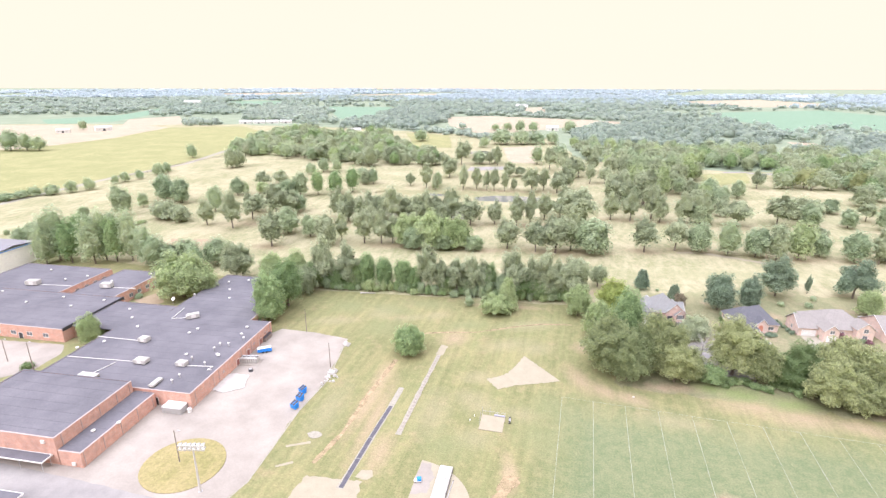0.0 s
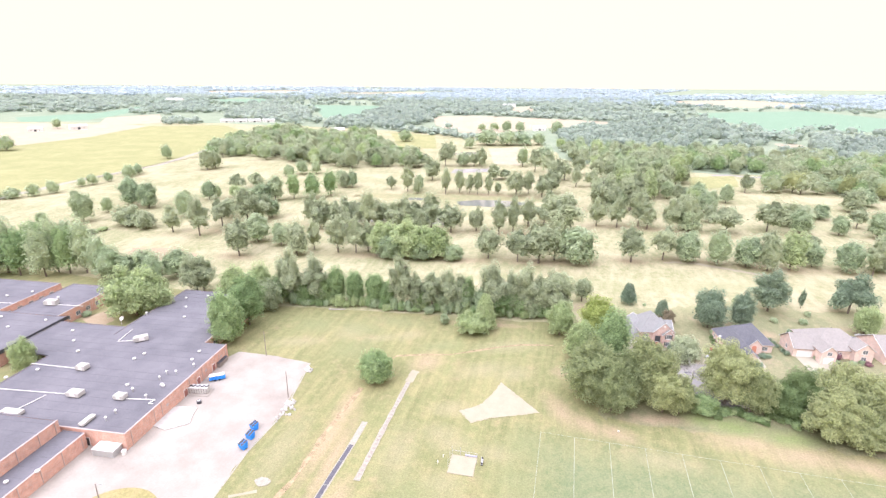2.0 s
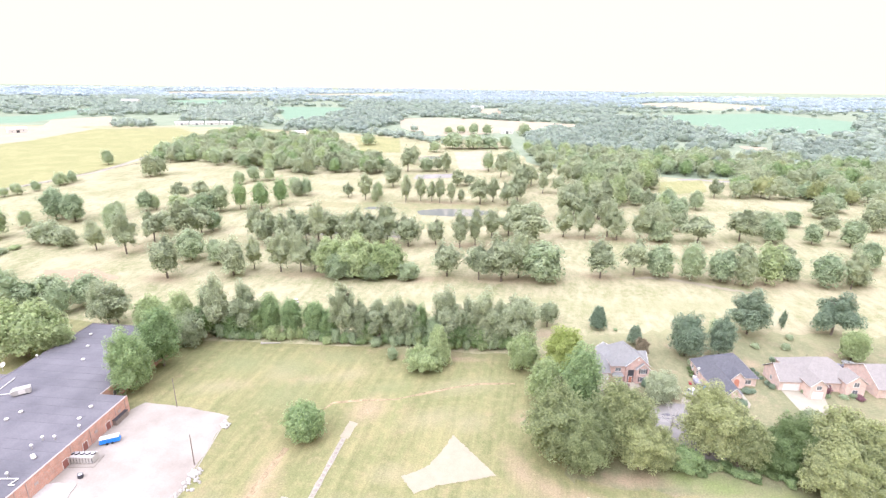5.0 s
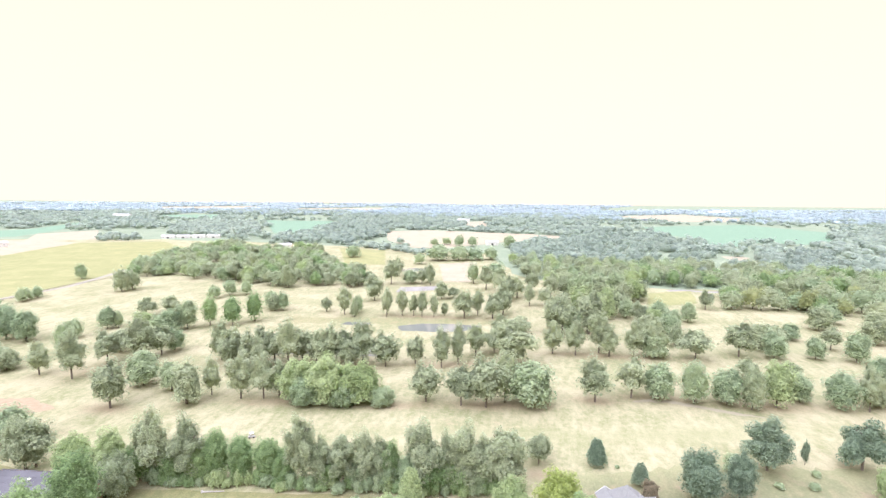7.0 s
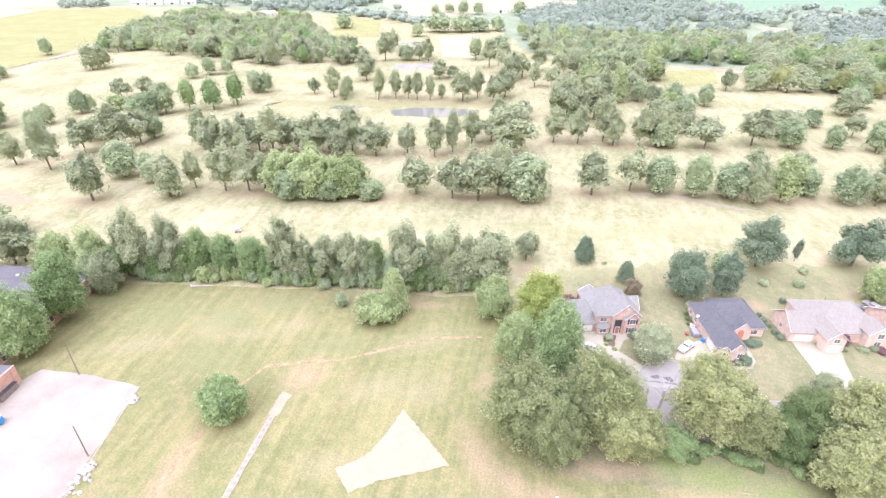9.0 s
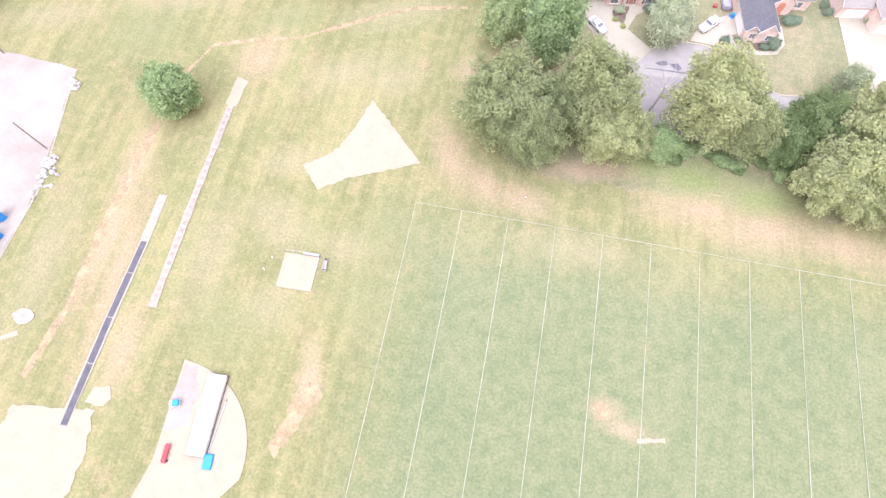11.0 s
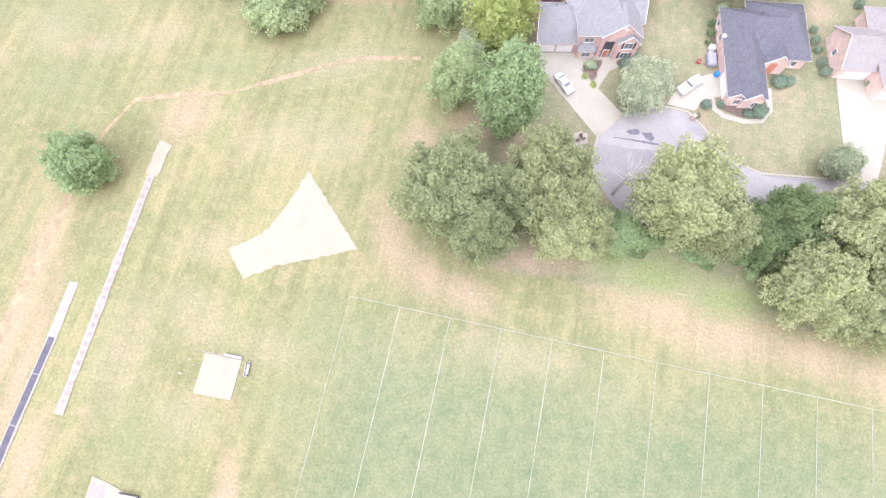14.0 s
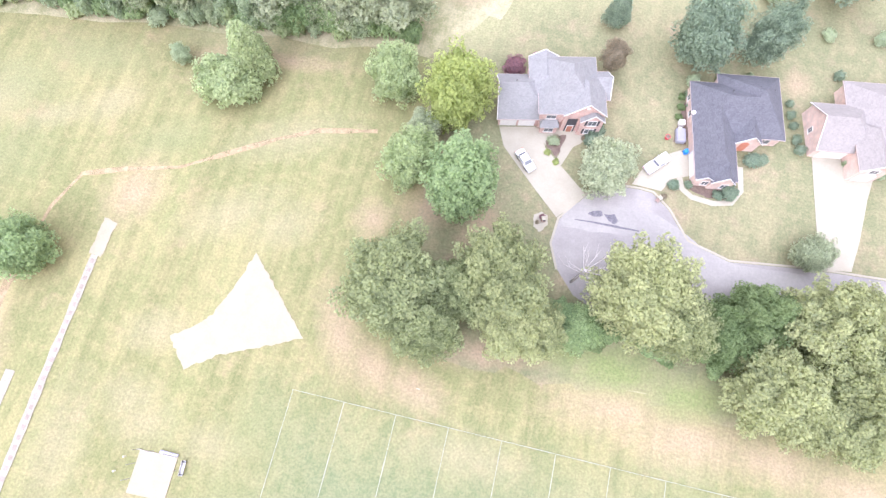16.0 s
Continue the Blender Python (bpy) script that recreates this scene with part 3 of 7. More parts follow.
sheet("bare_spot", [(36.0, -35.5), (40.5, -34.7), (40.6, -35.4), (36.1, -36.2)], 0.112, SAND, "scuffed chalk mark on the playing field", "earth", 0.5, 0.18, 81)
sheet("bare_spot", [(28.4, -31.4), (30.8, -31.4), (31.3, -33.3), (29.2, -33.5)], 0.112, TRODDEN, "bare trampled spot on the playing field", "earth", 0.5, 0.35, 82)
sheet("bare_spot", [(-21.2, -38.0), (-17.6, -36.8), (-17.2, -39.9), (-20.5, -46.3), (-22.2, -50.1), (-23.4, -49)], 0.112, TRODDEN, "bare trampled strip beside the playing field", "earth", 0.8, 0.5, 83)

# golf course: ponds, cart path, scrapes
sheet("pond", [(-150, 190), (-123, 199), (-103, 197), (-84, 200), (-80, 208), (-95, 218), (-113, 217), (-140, 208), (-155, 200)], 0.06, WATER_M, "still pond behind a grove of pines", "pond", 3, 0.8, 11)
sheet("pond", [(-93, 268), (-88, 257), (-68, 258), (-50, 262), (-38, 272), (-36, 281), (-58, 282), (-78, 279)], 0.07, WATER_M, "still pond reflecting the bright sky", "pond", 3, 0.8, 12)
sheet("pond", [(-134, 265), (-116, 267), (-114, 274), (-132, 273)], 0.07, WATER_M, "small shallow golf pond", "pond", 2, 0.6, 13)
sheet("pond", [(-165, 520), (-150, 552), (-124, 553), (-128, 525)], 0.07, WATER_M, "far golf pond", "pond", 4, 1.0, 14)
sheet("parking_lot", [(-127, 392), (-86, 413), (-92, 433), (-129, 417)], 0.08, ASPHALT, "grey asphalt lot on the golf course", "parking lot")
sheet("bunker", [(44, 158), (60, 160), (85, 151.5), (100, 150.5), (86, 154.5), (64, 163), (50, 162)], 0.07, SAND, "pale sandy scrape below the trees", "sand", 2, 0.5, 15)
sheet("bunker", [(-240, 96), (-215, 92), (-200, 104), (-222, 112), (-245, 106)], 0.045, DIRT, "sandy worn ground by the fairway", "earth", 2, 0.8, 16)
ribbon("country_road", [(-432, 60), (-440, 146), (-446, 197), (-451, 260), (-445, 353), (-478, 478), (-520, 560)], 7, 0.07, GRAVEL, "pale grey country road past the meadow", "road", 0.1)
ribbon("far_lane", [(132, 455), (150, 462), (167, 455), (230, 470)], 7, 0.07, ASPHALT, "grey lane beyond the fairway", "road", 0.1)

# school paving
lot = [(-88.6, 17.0), (-102, 18.3), (-116.4, 18.0), (-118.2, 13.4), (-114.4, -34.0), (-126.4, -35.2), (-123.0, -62.0), (-160, -66), (-200, -70), (-200, -63), (-260, -68), (-260, -110), (-70, -110),
       (-82.6, -64), (-80.8, -56), (-83.4, -27.7), (-82.9, -11.0)]
sheet("school_lot", lot, 0.05, CONCRETE, "bleached concrete service lot beside the school", "parking lot", 3, 0.25, 9)
sheet("service_road", [(-260, -69.5), (-122, -66.2), (-95, -66), (-72, -70), (-66, -110), (-260, -110)], 0.062, ASPHALT, "grey asphalt road along the school", "road", 3, 0.2, 10)
sheet("court_lot", [(-230, -22), (-212, -18), (-186, -14.5), (-181, -20), (-180, -31), (-186, -38), (-196, -42), (-230, -46)], 0.055, CONCRETE, "pale concrete court by the school wing", "parking lot", 2, 0.2, 12)
isl = [(-99.7 + 10.2 * math.cos(a), -55.0 + 9.8 * math.sin(a)) for a in np.linspace(0, 2 * math.pi, 48, endpoint=False)]
sheet("grass_island", isl, 0.07, ISLAND, "oval grass island in the concrete lot", "grass", 0, 0, 1, 0.12)
sheet("concrete_slab", [(-118.0, -25.0), (-118.6, -17.5), (-113, -15.2), (-108.8, -14.8), (-105.6, -21.5), (-110.2, -25.6)], 0.06, SLAB, "broken white concrete slab on the lot", "concrete", 0.9, 0.25, 13, 0.25)
for i, (a, b) in enumerate([((-78.5, -42.2), (-73, -39)), ((-77, -49.6), (-73.5, -47)), ((-75, -35.9), (-72, -35))]):
    ribbon("worn_kerb", [a, b], 0.9, 0.065 + 0.003 * i, SAND, "pale worn strip in the grass", "earth", 0.4, 50 + i)

ribbon("kerb", [(-88.4, 17.0), (-82.6, -11.0), (-83.1, -27.7), (-80.5, -56), (-82.2, -64), (-75, -88)], 0.4, 0.085, GRAVEL, "worn pale kerb along the lot's edge", "kerb", 0.3, 61)

# street and drives
street = [(29.6, 36), (30.2, 41.0), (34.7, 47.2), (37.5, 49.3), (40.5, 50.2), (44, 50.4), (46.6, 50.2), (50, 47.5), (54.0, 42.0), (58, 40.4), (62, 39.8), (77, 41.8), (110, 44), (300, 52), (300, 43), (110, 36), (80, 34.6), (66.5, 33.4), (58, 31), (50, 26.5), (45, 25), (40, 25), (35, 27.2), (31.5, 31.2)]
sheet("street", street, 0.06, ASPHALT, "grey cul-de-sac street with pale kerbs", "street", 0, 0, 1)
ribbon("kerb", [(31.3, 31.2), (29.4, 36), (30.0, 41.2), (34.5, 47.4), (37.4, 49.6), (40.5, 50.5), (44, 50.7), (46.8, 50.5), (50.2, 47.7), (54.2, 42.2), (62, 40.1), (77, 42.1), (110, 44.3), (300, 52.3)], 0.4, 0.10, PALE_PAVE, "pale concrete kerb", "kerb")
ribbon("pale_lane", [(30.6, 42.4), (36.4, 42.4), (42, 43.2), (47.5, 43.4), (51.5, 41.6), (56.2, 38.8), (62, 37.2), (72, 37.6), (84, 38.8)], 5.2, 0.068, PALE_STREET, "pale sunlit concrete lane of the cul-de-sac", "street", 0.1, 70)
sheet("tar_patch", [(35.3, 43.2), (36.2, 44.1), (37.8, 44.4), (38.2, 43.6), (37.0, 43.0)], 0.076, TAR, "dark tar patch on the street", "patch", 0.4, 0.12, 71)
sheet("tar_patch", [(38.4, 43.9), (40.2, 44.2), (41.0, 43.2), (40.4, 42.4), (38.9, 43.0)], 0.076, TAR, "dark tar patch on the street", "patch", 0.4, 0.15, 72)
ribbon("tar_seam", [(33.0, 41.6), (36.3, 41.8), (40.6, 41.9), (45.2, 42.0)], 0.3, 0.078, TAR, "dark tar seam on the street", "patch", 0.6, 72)
sheet("driveway", [(15.3, 57.5), (23.2, 59.3), (25, 55), (34.3, 47.0), (29.6, 41.2), (24, 46.5), (17, 53.5)], 0.075, PALE_PAVE, "bleached concrete driveway", "driveway", 0, 0, 1, 0.03)
sheet("driveway", [(42.6, 51.2), (44, 54.5), (47, 58.2), (51.2, 60.6), (52.9, 60.2), (53.2, 55.4), (50, 54), (48.2, 51.0)], 0.08, PALE_PAVE, "bleached concrete driveway", "driveway", 0, 0, 1, 0.03)
sheet("driveway", [(75.8, 66.0), (83.5, 66.0), (88.2, 65.4), (86.5, 58), (85.2, 49.3), (83.8, 43), (78.5, 42.2), (77.4, 49.5)], 0.075, PALE_PAVE, "bleached concrete driveway", "driveway", 0, 0, 1, 0.03)
ribbon("garden_path", [(51.3, 54.6), (52.0, 52.4), (54.0, 51.1), (58, 50.7), (61.4, 51.6), (63.0, 54.5), (62.5, 59.5)], 1.1, 0.085, PALE_PAVE, "curved pale garden path", "path")
ribbon("garden_path", [(28, 52.2), (29.3, 56), (30, 58.8)], 1.6, 0.08, PALE_PAVE, "pale front path to the house door", "path", 0.2)
sheet("flower_bed", [(25.5, 57.8), (28.7, 58.6), (27.6, 53.4), (24.8, 55.8)], 0.09, MULCH, "mulched flower bed by the front wall", "flower bed", 0.7, 0.2, 31)
sheet("flower_bed", [(52.6, 54.5), (53.4, 52.6), (56, 51.7), (60, 52.0), (61.8, 54.0), (60, 55.2)], 0.09, MULCH, "mulched flower bed along the front wall", "flower bed", 0.7, 0.2, 32)
sheet("flower_bed", [(49.2, 62), (50.4, 71), (51.6, 74), (52.4, 70), (51.8, 62)], 0.09, MULCH, "mulched bed beside the brick wall", "flower bed", 0.7, 0.2, 33)


sheet("patio", [(23.4, 59.2), (26.8, 59.6), (29.4, 60.1), (33.4, 61.6), (34.0, 59.8), (31.5, 57.6), (28.4, 54.6), (26.0, 54.6), (24.0, 56.4)], 0.088, PALE_PAVE, "pale gravel front garden", "garden", 0.9, 0.2, 35)
sheet("mailbox_bed", [(25.4, 40.6), (26.6, 41.6), (28.0, 41.2), (28.2, 39.2), (27.0, 37.6), (25.8, 38.4)], 0.09, PALE_PAVE, "white stone bed round the mailbox", "garden", 0.6, 0.15, 36)


# ---- trees ----
def ball(level):
    """Vertices and triangles of a unit icosphere."""
    bm = bmesh.new()
    bmesh.ops.create_icosphere(bm, subdivisions=level, radius=1.0)
    v = np.array([p.co[:] for p in bm.verts])
    f = np.array([[p.index for p in q.verts] for q in bm.faces])
    bm.free()
    return v, f


BALLS = {k: ball(k) for k in (1, 2, 3, 4)}


def shell_crown(seed, shape, bumps, leaves, leaf_size, tall, depth, core):
    """A crown of radius 1 and height tall over z 0: rounded boughs, a leafy inner mass and loose leaves all over it."""
    rng = np.random.default_rng(seed)
    upright = np.array([1, 1, max(1.0, tall * 0.55)])
    bumps = int(bumps * upright[2])
    k = np.arange(bumps) + 0.5
    polar, turn = np.arccos(1 - 2 * k / bumps), 2.39996 * k + rng.uniform(-0.5, 0.5, bumps)
    tips = np.stack([np.cos(turn) * np.sin(polar), np.sin(turn) * np.sin(polar), np.cos(polar)], 1)
    tips += rng.normal(scale=0.55 / math.sqrt(bumps), size=tips.shape)
    tips /= np.linalg.norm(tips, axis=1)[:, None]
    spread = 2.3 / math.sqrt(bumps / upright[2]) * rng.uniform(0.75, 1.2, bumps)
    reach = 1 + rng.uniform(-1.0, 0.35, bumps) * depth * 0.9
    sway = rng.normal(scale=1.7, size=(5, 3))
    phase = rng.uniform(0, 6.283, 5)

    def envelope(d):
        a, b = d * upright, tips * upright
        away = np.sqrt(np.maximum((a * a).sum(1)[:, None] + (b * b).sum(1) - 2 * a @ b.T, 0)) / spread
        dome = ((1 - depth) + depth * np.sqrt(np.clip(1 - away ** 2, 0, 1))) * np.where(away < 1, reach, 1)
        r = dome.max(axis=1) * (0.93 + 0.05 * np.sin(d @ sway.T + phase).sum(axis=1) / 1.6)
        z = d[:, 2]
        p = d * r[:, None]
        if shape == "pine":
            p[:, 2] = np.where(p[:, 2] > 0, p[:, 2] * tall * 0.56, p[:, 2] * tall * 0.42) + tall * 0.42
            wide = np.where(z < 0, (1.08 - np.minimum(1, z ** 2)) ** -0.17, 1.0 - 0.10 * z)
            p[:, :2] *= (wide * (0.97 + 0.07 * np.sin(3.0 * z + phase[0])))[:, None]
        elif shape == "cone":
            p[:, 2] = (np.clip(p[:, 2], -1, 1) + 1) / 2
            flat = np.linalg.norm(d[:, :2], axis=1) + 0.02
            p[:, :2] = d[:, :2] / flat[:, None] * (r * np.minimum(1, flat * 3) * (0.98 * (1 - p[:, 2]) ** 0.55 + 0.04))[:, None]
            p[:, 2] *= tall
        else:
            wide = np.where(z < 0, (1.06 - np.minimum(1, z ** 2)) ** -0.24, 1.0)
            p[:, :2] *= wide[:, None]
            p[:, 2] = np.where(p[:, 2] > 0, p[:, 2] * tall * 0.58, -np.abs(p[:, 2]) ** 0.7 * tall * 0.42) + tall * 0.42
        p[:, 2] = np.maximum(p[:, 2], 0.0)
        return p

    bv, bf = BALLS[core]
    mid = np.array([0, 0, tall * 0.42])
    inner = mid + (envelope(bv) - mid) * rng.uniform(0.70, 0.86, (len(bv), 1))
    d = rng.normal(size=(leaves, 3))
    d[:, 2] += 0.25
    d /= np.linalg.norm(d, axis=1)[:, None]
    pos = mid + (envelope(d) - mid) * (rng.uniform(0.50, 1.14, leaves) ** 0.5)[:, None]
    pos[:, 2] = np.maximum(pos[:, 2], 0.0)
    nor = d * 0.45 + np.array([0, 0, 0.7]) + rng.normal(scale=0.36 if core > 3 else 0.20, size=(leaves, 3))
    nor /= np.linalg.norm(nor, axis=1)[:, None]
    side = np.cross(nor, rng.normal(size=(leaves, 3)))
    side /= np.linalg.norm(side, axis=1)[:, None]
    up = np.cross(nor, side)
    w = (leaf_size * rng.uniform(0.55, 1.4, leaves))[:, None]
    tri = np.stack([pos - up * w * 0.8 + side * w * 0.72, pos + up * w + nor * w * 0.2, pos - up * w * 0.8 - side * w * 0.72], 1).reshape(-1, 3)
    faces = np.arange(leaves)[:, None] * 3 + [0, 1, 2]
    return np.concatenate([tri, inner]), np.concatenate([faces, bf + len(tri)])


def mesh_of(name, v, f, mat):
    me = bpy.data.meshes.new(name)
    me.vertices.add(len(v))
    me.vertices.foreach_set("co", np.asarray(v, np.float32).ravel())
    me.loops.add(len(f) * 3)
    me.loops.foreach_set("vertex_index", np.asarray(f, np.int32).ravel())
    me.polygons.add(len(f))
    me.polygons.foreach_set("loop_start", np.arange(0, len(f) * 3, 3, dtype=np.int32))
    me.update(calc_edges=True)
    me.materials.append(mat)
    return me


def trunk_mesh(name, seed, shape):
    """A tapered bole with limbs, height 1, spread 1."""
    rng = random.Random(seed)
    bm = bmesh.new()
    pts = [(0, 0, -0.01)]
    for z in (0.25, 0.5, 0.75, 0.95 if shape != "round" else 0.8):
        pts.append((rng.uniform(-0.05, 0.05), rng.uniform(-0.05, 0.05), z))
    for i, (a, b) in enumerate(zip(pts, pts[1:])):
        add_tube(bm, a, b, 0.075 * (1 - 0.2 * i), 0.075 * (1 - 0.2 * (i + 1)), 6)
    for i in range(9):
        a = rng.uniform(0, 6.283)
        z = rng.uniform(0.3, 0.72)
        reach = rng.uniform(0.4, 0.75)
        add_tube(bm, (0, 0, z), (reach * math.cos(a), reach * math.sin(a), min(0.92, z + rng.uniform(0.04, 0.2))), 0.03, 0.008, 3)
    me = bpy.data.meshes.new(name)
    bm.to_mesh(me)
    bm.free()
    me.materials.append(BARK)
    return me


TREE_KINDS = {
    # code: name, shape, leaf, label, crown base share, trunk width
    "o": ("broadleaf_tree", "round", "oak", "round green broadleaf tree on dry grass", 0.04),
    "p": ("pine_tree", "pine", "pine", "tall grey-green pine with a bare lower trunk", 0.08),
    "m": ("maple_tree", "round", "maple", "dense dark green rounded shade tree", 0.08),
    "c": ("cedar_tree", "cone", "cedar", "narrow dark green conical evergreen", 0.02),
    "r": ("small_tree", "round", "russet", "small russet-leaved tree behind a house", 0.12),
    "y": ("broadleaf_tree", "round", "lime", "bright yellow-green broadleaf tree", 0.10),
    "g": ("ornamental_tree", "round", "silver", "low grey-green ornamental tree on a lawn", 0.12),
    "k": ("oak_tree", "round", "grey_oak", "large spreading olive-green oak", 0.11),
    "e": ("spruce_tree", "cone", "fresh", "light green conical tree on the lawn", 0.0),
    "d": ("oak_tree", "round", "dark_oak", "large spreading grey-green oak", 0.11),
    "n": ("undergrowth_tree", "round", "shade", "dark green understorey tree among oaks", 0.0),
    "f": ("broadleaf_tree", "round", "fresh", "light green leafy broadleaf tree", 0.06),
    "w": ("willow_tree", "round", "silver", "pale grey-green leafy tree", 0.02),
    "q": ("pine_tree", "pine", "cedar", "tall dark green pine with an open crown", 0.12),
    "b": ("shade_tree", "round", "cedar", "dense blue-green rounded tree behind a house", 0.06),
}
CROWNS, TRUNKS = {}, {}


def crown_for(code, level, variant, tall):
    key = (code, level, variant, tall)
    if key not in CROWNS:
        name, shape, leaf, _, _ = TREE_KINDS[code]
        start = 1000 + 37 * variant + 7 * ord(code) + level
        core, leaves, size = {3: (4, 17000, 0.029), 2: (4, 7800, 0.038), 1: (3, 2600, 0.056), 0: (2, 580, 0.094)}[level]
        bumps, depth = {"pine": (26, 0.50), "cone": (40, 0.22)}.get(shape, (52, 0.34))
        if code in "mg":
            bumps, depth = 80, 0.26
        if level == 3:
            bumps, depth = 90, 0.36
        v, f = shell_crown(start, shape, bumps, int(leaves * (0.75 + 0.17 * tall)), size, tall, depth, core)
        CROWNS[key] = mesh_of("crown", v, f, LEAF[leaf])
    return CROWNS[key]


def plant(code, x, y, h, r, level=1, label="", group=""):
    rng = random.Random(int(x * 131 + y * 17 + h * 7))
    name, shape, leaf, text, low = TREE_KINDS[code]
    variant = rng.randrange(3)
    if (shape, variant) not in TRUNKS:
        TRUNKS[shape, variant] = trunk_mesh("trunk", 300 + variant, shape)
    t = thing(name, label or text, "tree", pose(x, y, 0, 0, 0, rng.uniform(0, 360)), group)
    b = new("trunk", TRUNKS[shape, variant])
    b.parent = t
    thick = min(r * 0.8, h * 0.32)
    b.matrix_basis = Matrix.Diagonal((thick, thick, h * 0.9, 1))
    r *= 1.45 if shape == "cone" else 1.08
    h *= 1.14 if level < 2 else 1.04
    crown_h = h * (1 - low)
    tall = min((1.0, 1.5, 2.1, 3.0), key=lambda q: abs(q - crown_h / r))
    c = new("crown", crown_for(code, level, variant, tall))
    c.parent = t
    wide = rng.uniform(0.94, 1.06)
    c.matrix_basis = Matrix.Translation((0, 0, h * low)) @ Matrix.Diagonal((r * wide, r / wide, crown_h / tall, 1))
    return t


def grove(code, level, group, rows, label=""):
    for x, y, h, r in rows:
        plant(code, x, y, h, r, level, label, group)


grove("p", 1, "golf west trees", [(-246, 138, 17.1, 6.5), (-225, 136, 23.6, 7.7), (-226, 159, 18.8, 9.2), (-179, 109, 22.4, 8.7), (-214, 170, 24.6, 10.5), (-208, 178, 18.4, 8.7), (-145, 130, 17.7, 5.0), (-130, 129, 21.2, 7.6), (-120, 131, 19.7, 7.0), (-114, 134, 17.1, 5.2)])
grove("o", 1, "golf west trees", [(-207, 188, 13.2, 6.8), (-184, 135, 17.3, 9.2), (-167, 132, 13.3, 6.2)])
grove("w", 1, "golf west trees", [(-150, 119, 18.6, 7.6)])
grove("p", 1, "grove trees", [(-170, 177, 21.8, 7.8), (-161, 174, 20.6, 7.8), (-151, 172, 19.5, 7.7), (-148, 181, 20.6, 8.0), (-139, 178, 19.4, 8.0), (-130, 176, 24.2, 7.9), (-126, 185, 19.3, 8.2), (-117, 183, 18.2, 8.2), (-108, 180, 23.0, 8.1), (-103, 190, 18.1, 8.4), (-92, 188, 23.0, 8.4), (-161, 169, 17.7, 7.3), (-144, 170, 17.0, 6.7), (-112, 178, 16.5, 7.4), (-96, 177, 16.1, 7.0), (-78, 184, 19.8, 9.9)])
grove("f", 2, "clump trees", [(-105, 135, 19.8, 11.0), (-91, 134, 22.2, 12.3), (-77, 135, 19.2, 11.1)])
grove("o", 2, "clump trees", [(-65, 133, 9.3, 6.5), (-98, 127, 13.8, 7.6), (-82, 130, 11.2, 7.7)])
grove("p", 1, "golf mid trees", [(-47, 141, 18.6, 8.1), (-63, 191, 16.8, 6.5), (-48, 188, 22.4, 6.7), (-40, 195, 23.2, 5.8), (-31, 140, 17.1, 9.3), (-20, 140, 24.1, 9.9), (-12, 147, 23.1, 6.7), (-32, 212, 18.7, 7.1), (-22, 219, 15.7, 7.8), (-10, 201, 26.9, 14.5), (12, 224, 19.6, 7.1), (25, 224, 20.4, 7.0), (28, 155, 20.4, 9.4)])
grove("o", 1, "golf mid trees", [(-1, 145, 20.5, 12.3)])
grove("p", 1, "golf east trees", [(45, 163, 19.8, 8.5), (109, 202, 9.5, 6.8), (130, 204, 9.5, 6.9), (145, 166, 20.3, 6.1), (39, 231, 25.3, 8.3), (44, 225, 18.1, 6.8), (58, 227, 21.2, 7.2), (92, 229, 17.6, 11.3)])
grove("o", 1, "golf east trees", [(57, 164, 17.2, 8.2), (72, 162, 18.4, 7.3), (86, 163, 16.4, 8.2), (120, 172, 13.0, 6.1), (134, 167, 16.8, 8.1), (69, 229, 15.9, 9.3)])
grove("w", 1, "golf east trees", [(95, 159, 20.2, 6.2)])
grove("f", 1, "golf east trees", [(107, 164, 19.7, 7.8)])
grove("p", 1, "golf far east trees", [(119, 240, 21.1, 11.0), (153, 278, 11.0, 9.3), (180, 265, 14.7, 7.7), (77, 312, 17.0, 8.2), (141, 371, 17.6, 7.5), (20, 270, 28.5, 11.8), (38, 274, 29.2, 11.6)])
grove("o", 1, "golf far east trees", [(138, 240, 15.4, 8.4), (166, 285, 10.6, 6.5), (161, 243, 12.4, 6.1), (181, 241, 17.4, 7.9), (216, 340, 13.9, 10.3), (88, 303, 18.3, 8.6), (97, 298, 14.4, 7.3), (114, 322, 15.2, 6.6)])
grove("p", 1, "golf far mid trees", [(-159, 301, 12.1, 5.9), (-142, 295, 22.2, 7.0), (-135, 350, 22.5, 10.1), (-110, 302, 20.1, 5.2), (-98, 301, 20.8, 5.9), (-89, 301, 16.7, 4.7), (-82, 299, 19.7, 5.1), (-73, 300, 18.4, 4.6), (-66, 307, 11.0, 4.2), (-50, 301, 22.3, 10.4), (-41, 312, 20.9, 5.9), (-29, 304, 19.7, 8.0), (-22, 320, 22.3, 9.5), (-79, 369, 16.3, 8.2), (-69, 376, 10.2, 6.9), (-112, 441, 16.1, 6.4), (-102, 436, 21.9, 6.9), (-143, 434, 25.6, 11.1)])
grove("o", 1, "golf far mid trees", [(-134, 303, 13.8, 4.7), (-124, 442, 14.8, 8.9)])
grove("o", 0, "golf back trees", [(-60, 456, 22.8, 8.3), (-256, 640, 18.3, 13.2), (-147, 591, 15.1, 10.2), (-129, 634, 23.0, 19.3), (-101, 640, 20.7, 17.2), (-79, 651, 16.8, 15.6), (-57, 661, 17.9, 13.1), (-174, 847, 12.5, 10.1), (-154, 863, 13.7, 10.2), (-127, 838, 20.6, 11.0), (-104, 844, 18.6, 11.0), (-39, 842, 22.4, 14.0)])
